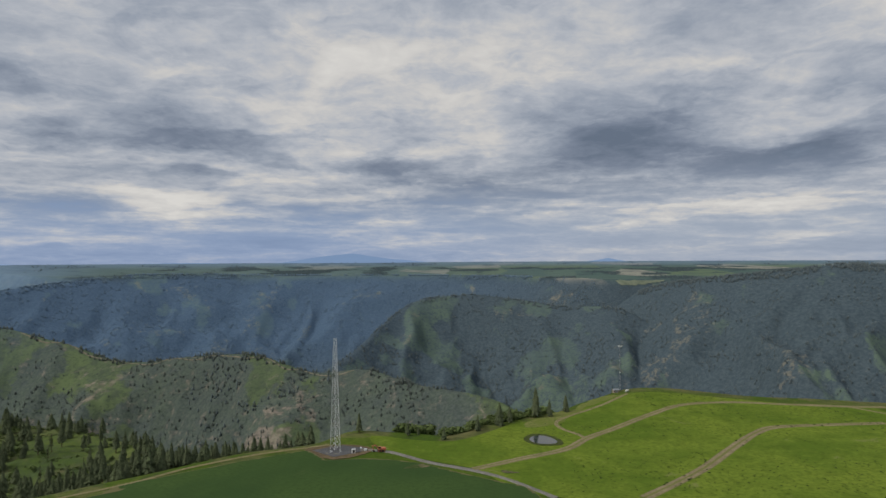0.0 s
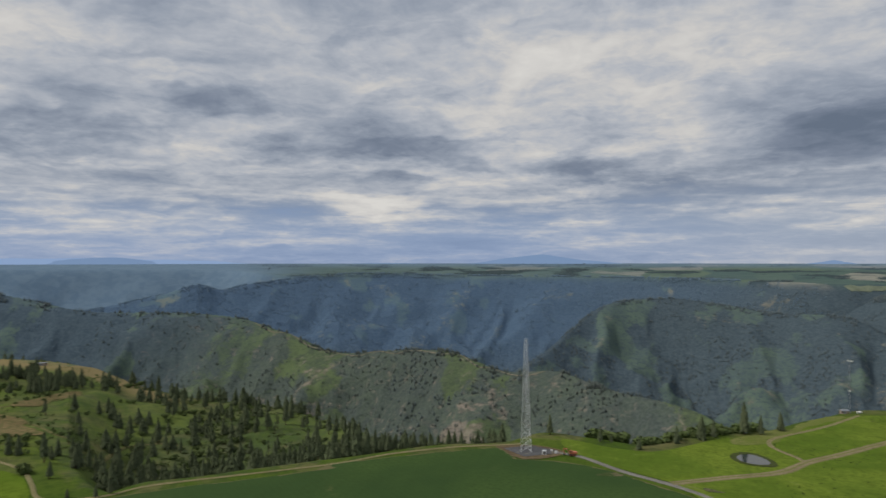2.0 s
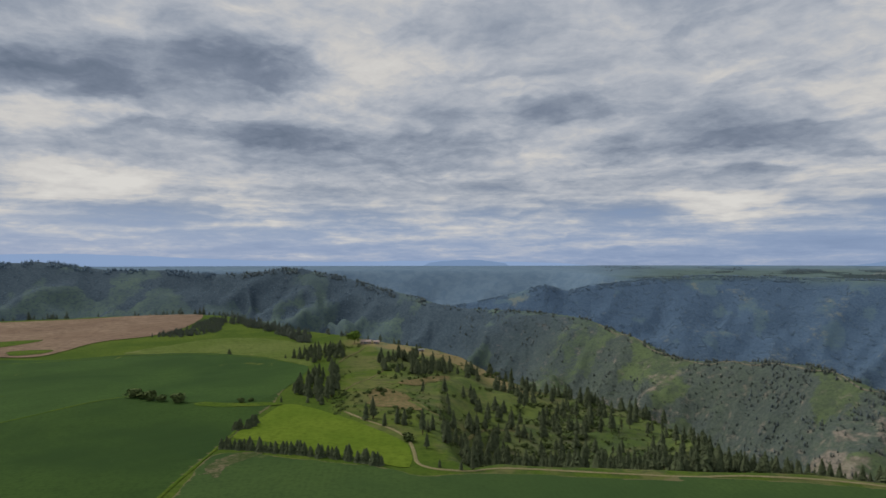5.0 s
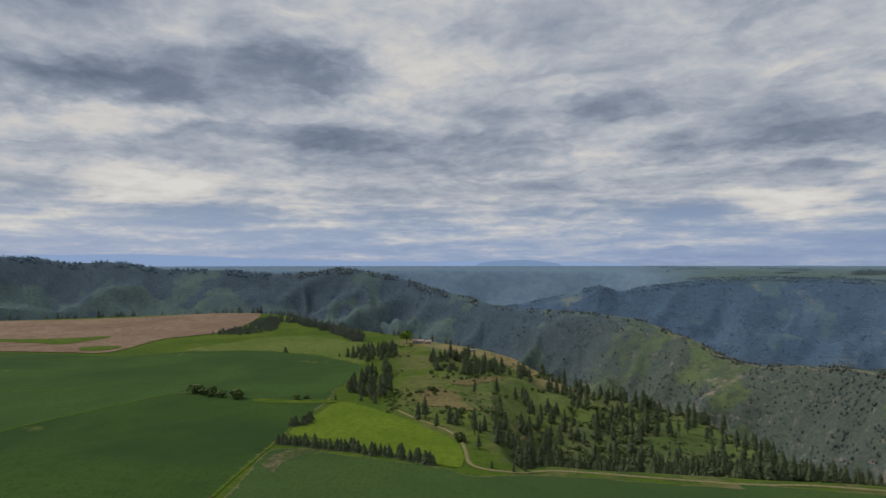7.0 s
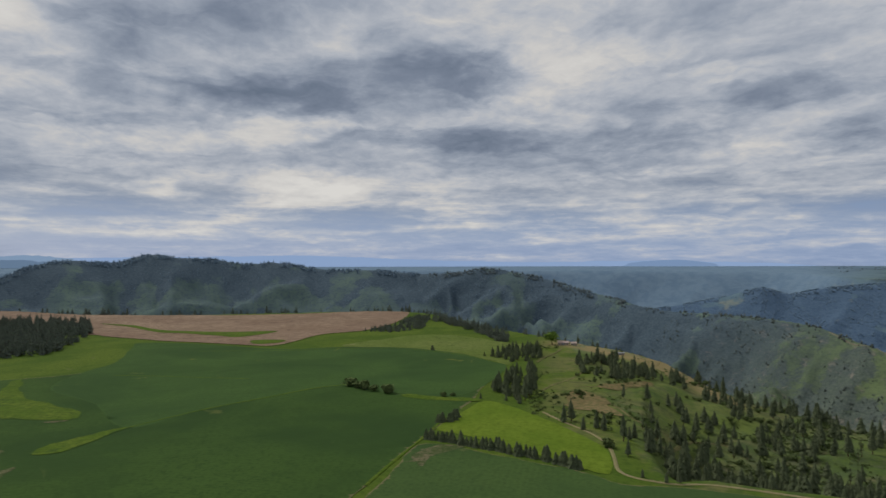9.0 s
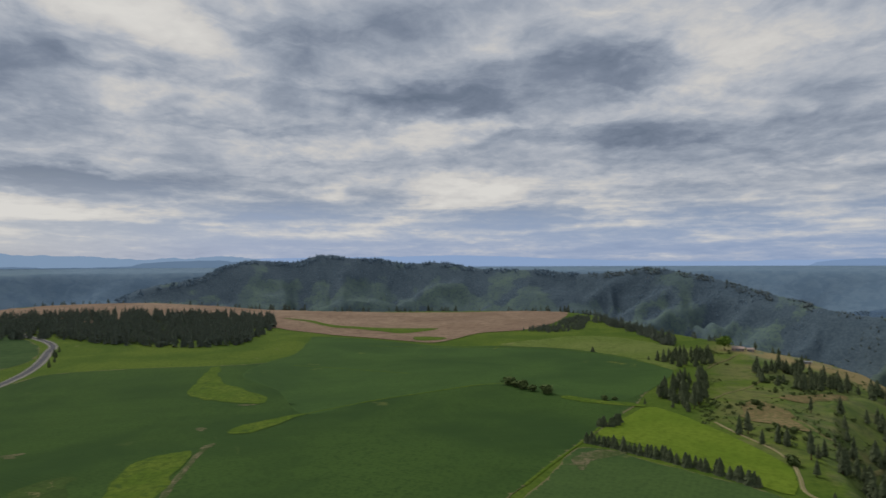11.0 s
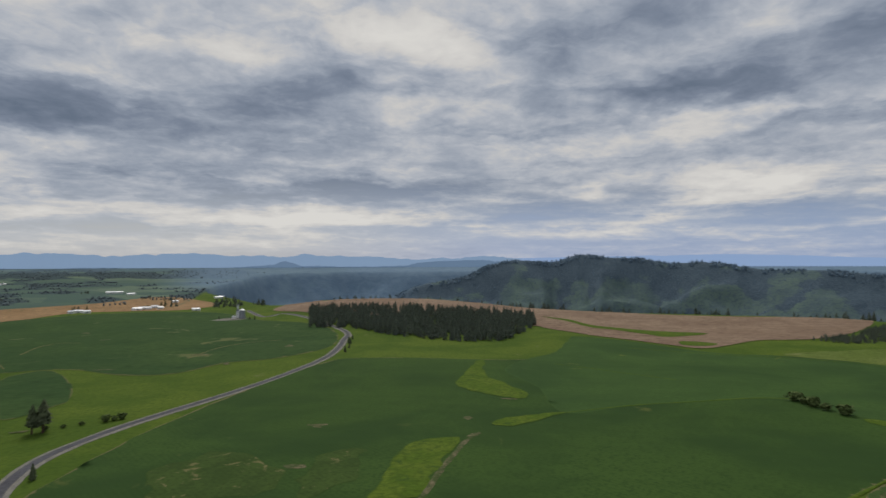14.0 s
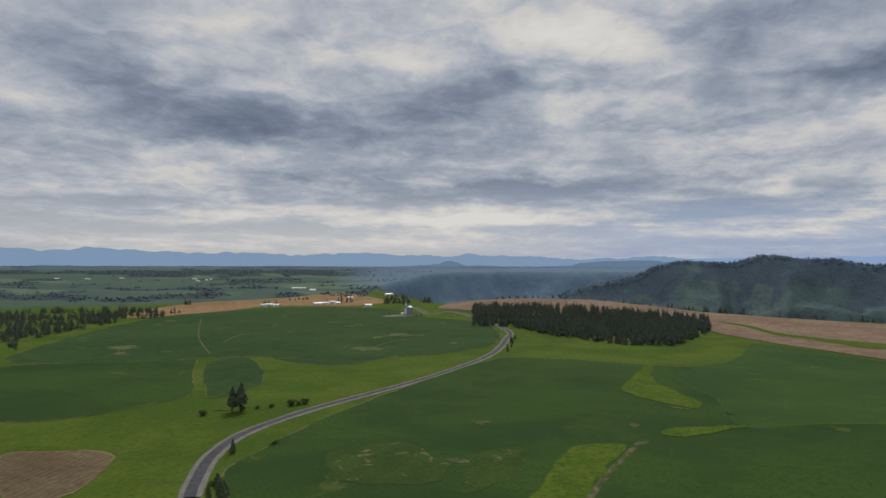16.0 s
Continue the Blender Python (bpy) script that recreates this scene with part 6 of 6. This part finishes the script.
for k in range(3):
    made("leg", tower, STEEL, lambda v, f: rod(v, f, leg_at(k, -0.4), leg_at(k, HT), 0.11, 7, 0.08), "galvanised tubular leg")
    made("footing", tower, CONCRETE, lambda v, f: rod(v, f, leg_at(k, -0.7), leg_at(k, -0.05), 0.75, 10), "round concrete footing")
levels = [0.0]
while levels[-1] < HT - 1.2:
    levels.append(levels[-1] + (3.0 if levels[-1] < 29 else 2.05))
levels[-1] = HT
for i in range(len(levels) - 1):
    lo_, hi_ = levels[i], levels[i + 1]
    for k in range(3):
        n_ = (k + 1) % 3
        made("brace", tower, STEEL, lambda v, f: rod(v, f, leg_at(k, lo_), leg_at(n_, hi_), 0.085, 4))
        if k != 1:
            made("strut", tower, STEEL, lambda v, f: rod(v, f, leg_at(k, hi_), leg_at(n_, hi_), 0.045, 4))


def cabinet(x, y, w, d, h, turn, label):
    ob = thing("equipment_cabinet", x, y, turn, label, "cabinet", "cabinets on the tower pad", float(land(x, y)) + 0.4)
    made("plinth", ob, CONCRETE, lambda v, f: box(v, f, -w / 2 - .15, w / 2 + .15, -d / 2 - .15, d / 2 + .15, 0, 0.2))
    made("body", ob, WHITE, lambda v, f: box(v, f, -w / 2, w / 2, -d / 2, d / 2, 0.2, h))
    made("lid", ob, ROOF_WHITE, lambda v, f: box(v, f, -w / 2 - .08, w / 2 + .08, -d / 2 - .08, d / 2 + .08, h, h + 0.1))
    # The tall cabinet's dark open front is a dark panel on the solid box.
    made("door", ob, GLASSY if h > 1.6 else ROOF_WHITE, lambda v, f: box(v, f, -w * 0.3, w * 0.3, -d / 2 - 0.04, -d / 2, 0.4, h - 0.2))


cabinet(TX + 10.2, TY - 3.2, 1.9, 1.5, 1.9, 15, "white equipment cabinet, its open front drawn as a dark panel")
cabinet(TX + 16.0, TY + 0.4, 1.1, 0.9, 1.1, 25, "small pale equipment box on the gravel pad")
cabinet(TX + 13.2, TY + 3.6, 0.9, 0.8, 0.8, 5, "small pale equipment box on the gravel pad")


# ---- the orange excavator beside the pad
ex = thing("excavator", TOWER[7][0] - 1.5, TOWER[7][1] + 0.6, 200, "orange tracked excavator parked with its arm folded", "excavator", z=float(land(TOWER[7][0], TOWER[7][1])) + 0.3)
for s in (-1, 1):
    def belt(v, f, s=s):
        prof = [(-1.9, 0.35), (-1.6, 0.05), (1.6, 0.05), (1.9, 0.35), (1.9, 0.6), (1.6, 0.88), (-1.6, 0.88), (-1.9, 0.6)]
        i = len(v)
        for yy in (s * 1.05 - 0.28, s * 1.05 + 0.28):
            v += [(px, yy, pz) for px, pz in prof]
        f += [tuple(range(i + 7, i - 1, -1)), tuple(range(i + 8, i + 16))] + [(i + k, i + (k + 1) % 8, i + 8 + (k + 1) % 8, i + 8 + k) for k in range(8)]
    tr = made("track", ex, RUBBER, belt, "black crawler track")
    for wx in (-1.5, 0, 1.5):
        made("wheel", tr, ORANGE, lambda v, f, wx=wx, s=s: rod(v, f, (wx, s * 1.34, 0.45), (wx, s * 1.38, 0.45), 0.3, 10))
made("undercarriage", ex, RUBBER, lambda v, f: rod(v, f, (0, 0, 0.6), (0, 0, 1.05), 0.75, 12))


def house_body(v, f):
    prof = [(-2.1, 1.05), (1.5, 1.05), (1.5, 1.75), (0.6, 1.9), (-1.6, 2.05), (-2.1, 1.8)]
    i = len(v)
    for yy in (-1.2, 1.2):
        v += [(px, yy, pz) for px, pz in prof]
    f += [tuple(range(i + 5, i - 1, -1)), tuple(range(i + 6, i + 12))] + [(i + k, i + (k + 1) % 6, i + 6 + (k + 1) % 6, i + 6 + k) for k in range(6)]


made("body", ex, ORANGE, house_body, "orange engine house")
made("counterweight", ex, ORANGE, lambda v, f: box(v, f, -2.5, -2.1, -1.15, 1.15, 1.1, 1.9))
cabp = made("cab", ex, ORANGE, lambda v, f: (box(v, f, 0.3, 1.7, 0.3, 1.2, 1.75, 1.95), box(v, f, 0.3, 1.6, 0.3, 1.2, 2.75, 2.85), box(v, f, 0.3, 0.42, 0.3, 1.2, 1.95, 2.75)), "orange cab")
made("window", cabp, GLASSY, lambda v, f: box(v, f, 0.43, 1.6, 0.34, 1.16, 1.95, 2.75), "dark cab glazing")
made("boom", ex, ORANGE, lambda v, f: (rod(v, f, (1.4, -0.3, 1.5), (3.0, -0.3, 3.5), 0.26, 6, 0.3), rod(v, f, (2.9, -0.3, 3.5), (4.6, -0.3, 3.2), 0.28, 6, 0.2)), "orange bent boom")
made("arm", ex, ORANGE, lambda v, f: rod(v, f, (4.7, -0.3, 3.5), (4.1, -0.3, 1.0), 0.22, 6, 0.16))
made("ram", ex, STEEL, lambda v, f: rod(v, f, (1.7, -0.3, 1.6), (3.0, -0.3, 3.1), 0.08, 6))


def bucket(v, f):
    prof = [(3.7, 1.0), (4.4, 0.95), (4.6, 0.5), (4.2, 0.15), (3.6, 0.35)]
    i = len(v)
    for yy in (-0.85, 0.25):
        v += [(px, yy, pz) for px, pz in prof]
    f += [tuple(range(i + 4, i - 1, -1)), tuple(range(i + 5, i + 10))] + [(i + k, i + (k + 1) % 5, i + 5 + (k + 1) % 5, i + 5 + k) for k in range(5)]


made("bucket", ex, RUBBER, bucket, "dark steel bucket")


# ---- guyed mast, shed and tank on the pasture's top
MX, MY = MAST[0]
mast = thing("radio_mast", MX, MY, 0, "slender grey guyed radio mast with white dishes", "mast")
for k in range(3):
    c_, s_ = math.cos(radians(120 * k)) * 0.32, math.sin(radians(120 * k)) * 0.32
    made("leg", mast, MAST_GREY, lambda v, f: rod(v, f, (c_, s_, -0.3), (c_, s_, 36), 0.035, 5))
for i in range(24):
    for k in range(3):
        a0, a1 = radians(120 * k), radians(120 * k + 120)
        made("brace", mast, MAST_GREY, lambda v, f: rod(v, f, (math.cos(a0) * .32, math.sin(a0) * .32, i * 1.5), (math.cos(a1) * .32, math.sin(a1) * .32, i * 1.5 + 1.5), 0.022, 3))
for dz_, sx in ((34.6, 1.0), (34.8, -0.9), (15.0, -0.3)):
    def dish(v, f):
        i = len(v)
        v.append((sx, -0.75, dz_))
        for q in range(12):
            v.append((sx + 0.62 * math.cos(q * math.pi / 6), -0.95, dz_ + 0.62 * math.sin(q * math.pi / 6)))
        for q in range(12):
            v.append((sx + 0.60 * math.cos(q * math.pi / 6), -0.90, dz_ + 0.60 * math.sin(q * math.pi / 6)))
        v.append((sx, -0.70, dz_))
        f += [(i, i + 1 + (q + 1) % 12, i + 1 + q) for q in range(12)] + [(i + 25, i + 13 + q, i + 13 + (q + 1) % 12) for q in range(12)]
        f += [(i + 1 + q, i + 1 + (q + 1) % 12, i + 13 + (q + 1) % 12, i + 13 + q) for q in range(12)]
        rod(v, f, (0, -0.2, dz_), (sx, -0.75, dz_), 0.06, 4)
    made("dish", mast, WHITE, dish, "white round dish antenna")


def gabled(name, x, y, turn, w, l, h, rise, wall, roof, label, category, group="", doors=1, windows=2, over=0.4, z=None):
    """A building with gabled walls, an overhanging roof of real thickness, doors and windows."""
    ob = thing(name, x, y, turn, label, category, group, z)
    def walls(v, f):
        i = len(v)
        v += [(-l / 2, -w / 2, -1.5), (l / 2, -w / 2, -1.5), (l / 2, w / 2, -1.5), (-l / 2, w / 2, -1.5), (-l / 2, -w / 2, h), (l / 2, -w / 2, h), (l / 2, w / 2, h), (-l / 2, w / 2, h),
              (-l / 2, 0, h + rise), (l / 2, 0, h + rise)]
        f += [(i, i + 1, i + 5, i + 4), (i + 2, i + 3, i + 7, i + 6), (i + 1, i + 2, i + 6, i + 9, i + 5), (i + 3, i, i + 4, i + 8, i + 7), (i + 3, i + 2, i + 1, i)]
    made("wall", ob, wall, walls)
    slope = rise / (w / 2)
    for s in (-1, 1):
        def pitch(v, f, s=s):
            i = len(v)
            e = w / 2 + over
            for xx in (-l / 2 - over, l / 2 + over):
                v += [(xx, 0, h + rise + 0.03), (xx, s * e, h - slope * over + 0.03), (xx, s * e, h - slope * over + 0.21), (xx, 0, h + rise + 0.21)]
            f += [(i, i + 1, i + 2, i + 3), (i + 7, i + 6, i + 5, i + 4)] + [(i + k, i + 4 + k, i + 4 + (k + 1) % 4, i + (k + 1) % 4) for k in range(4)]
        made("roof", ob, roof, pitch)
    for k in range(doors):
        dx_ = (k - (doors - 1) / 2) * l * 0.4
        made("door", ob, GREY_ROOF, lambda v, f: box(v, f, dx_ - min(1.6, l * .12), dx_ + min(1.6, l * .12), -w / 2 - 0.06, -w / 2 + 0.02, 0, min(h * 0.8, 3.2)))
    for k in range(windows):
        wx = -l * 0.38 + k * l * 0.76 / max(1, windows - 1)
        made("window", ob, GLASSY, lambda v, f: box(v, f, wx - 0.6, wx + 0.6, -w / 2 - 0.05, -w / 2 + 0.02, h * 0.4, h * 0.78))
    return ob


gabled("equipment_shed", MX - 3.2, MY + 0.3, 8, 3, 4.2, 2.0, 0.6, TAN, GREY_ROOF, "small tan equipment shed below the mast", "shed", windows=1)
gas = thing("gas_tank", MX + 5.3, MY - 0.5, 20, "white horizontal gas tank on saddles", "tank")
made("tank", gas, WHITE, lambda v, f: (rod(v, f, (-1.3, 0, 1.0), (1.3, 0, 1.0), 0.6, 14), rod(v, f, (1.3, 0, 1.0), (1.55, 0, 1.0), 0.6, 14, 0.3), rod(v, f, (-1.55, 0, 1.0), (-1.3, 0, 1.0), 0.3, 14, 0.6)))
for s in (-0.9, 0.9):
    made("saddle", gas, CONCRETE, lambda v, f: box(v, f, s - 0.12, s + 0.12, -0.45, 0.45, 0, 0.5))

# ---- farmhouse on the knoll
hx, hy = polar(54.0, 812)
gabled("farmhouse", hx, hy, 50, 8, 13, 2.9, 1.8, TAN, PINK_ROOF, "low tan farmhouse with a faded pinkish roof", "house", windows=4)
gx, gy = polar(53.1, 816)
gabled("garage", gx, gy, 60, 6, 7, 2.8, 1.4, TAN, PINK_ROOF, "small tan garage beside the farmhouse", "garage", windows=1)
plant("broadleaf", *polar(55.0, 812), 1.6)
sx_, sy_ = polar(49.2, 775)
gabled("open_shed", sx_, sy_, 50, 5, 10, 2.2, 0.5, TAN, GREY_ROOF, "low shed with a grey metal roof on the ridge", "shed", windows=2)

# ---- grain bin and elevator beside the road
bx, by = SILO[0]
bin_ = thing("grain_bin", bx, by, 0, "tall grey corrugated steel grain bin", "silo")


def rings(v, f, r, z0, z1, n, sides=24):
    i = len(v)
    for k in range(n + 1):
        rr = r * (1 + (0.006 if k % 2 else -0.006))
        for q in range(sides):
            v.append((math.cos(q * 2 * math.pi / sides) * rr, math.sin(q * 2 * math.pi / sides) * rr, z0 + (z1 - z0) * k / n))
    for k in range(n):
        for q in range(sides):
            f.append((i + k * sides + q, i + k * sides + (q + 1) % sides, i + (k + 1) * sides + (q + 1) % sides, i + (k + 1) * sides + q))


GREY_STEEL = paint("grey_corrugated_steel", (0.30, 0.32, 0.34), 0.55, 0.3, 0.25, 0.5)
made("wall", bin_, GREY_STEEL, lambda v, f: rings(v, f, 5.8, -1, 15.5, 22), "corrugated steel wall")
made("roof", bin_, ROOF_WHITE, lambda v, f: rod(v, f, (0, 0, 15.5), (0, 0, 18.6), 6.1, 24, 0.7), "pale conical roof")
made("vent", bin_, GREY_STEEL, lambda v, f: rod(v, f, (0, 0, 18.5), (0, 0, 19.4), 0.7, 10))
ex_, ey_ = SILO[1]
ele = thing("grain_elevator", ex_, ey_, 25, "pale wooden grain elevator with a narrow headhouse", "elevator")
made("wall", ele, ROOF_WHITE, lambda v, f: box(v, f, -3, 3, -2.6, 2.6, -1, 13))
made("headhouse", ele, ROOF_WHITE, lambda v, f: box(v, f, -1.6, 1.6, -1.5, 1.5, 17.5, 24))


def hip(v, f, a, b_, c, d, z0, z1):
    i = len(v)
    v += [(-a, -b_, z0), (a, -b_, z0), (a, b_, z0), (-a, b_, z0), (-c, -d, z1), (c, -d, z1), (c, d, z1), (-c, d, z1)]
    f += [(i + k, i + (k + 1) % 4, i + 4 + (k + 1) % 4, i + 4 + k) for k in range(4)] + [(i + 4, i + 5, i + 6, i + 7), (i + 3, i + 2, i + 1, i)]


made("roof", ele, GREY_ROOF, lambda v, f: (hip(v, f, 3.2, 2.8, 1.6, 1.5, 13, 17.5), hip(v, f, 1.9, 1.8, 0.1, 1.7, 24, 26)))
gabled("farm_shed", *SILO[2], 30, 7, 11, 4, 1.5, WHITE, ROOF_WHITE, "white farm shed beside the grain bin", "shed")
field("gravel_yard", [(SILO[5][0] + 14, SILO[5][1] - 16), (SILO[5][0] + 4, SILO[5][1] + 22), (SILO[0][0] + 6, SILO[0][1] + 12), (SILO[2][0] - 8, SILO[2][1] - 14)], GRAVEL_MAT, "pale gravel farmyard by the grain bin", "yard", step=5, raise_=0.4)
for p in (SILO[3], SILO[4], (SILO[2][0] + 14, SILO[2][1] - 22)):
    plant("pine0", p[0], p[1], 0.75)

# ---- farmsteads
sizes = [(10, 20), (9, 26), (9, 14), (8, 12), (10, 15), (9, 16), (8, 12), (10, 18), (8, 14)]
for i, (x, y) in enumerate(FARMS):
    w_, l_ = sizes[i]
    gabled("barn" if l_ > 14 else "farm_building", x, y, (150, 120, 105, 150, 118, 130, 100, 128, 140)[i], w_, l_, 4.2, 2.2, WHITE, ROOF_WHITE, "white farm building with a pale metal roof", "barn", "farm buildings", z=float(land(x, y)))
for i, (x, y) in enumerate(FAR_FARMS):
    gabled("barn", x, y, 118 + 9 * (i % 4), 11, (30, 24, 22, 26, 16, 18, 14, 12, 26, 20, 20)[i], 4.5, 2.0, WHITE, ROOF_WHITE, "distant white farm building among fields", "barn", "distant farm buildings")
for x, y in ((-1420, -985), (-1400, -1000), (-1345, -950), (-1470, -1010), (-1330, -985), (-1180, -1052), (-1190, -1030)):
    plant(rng.choice(("pine0", "pine2", "pine3")), x, y, rng.uniform(0.8, 1.3))
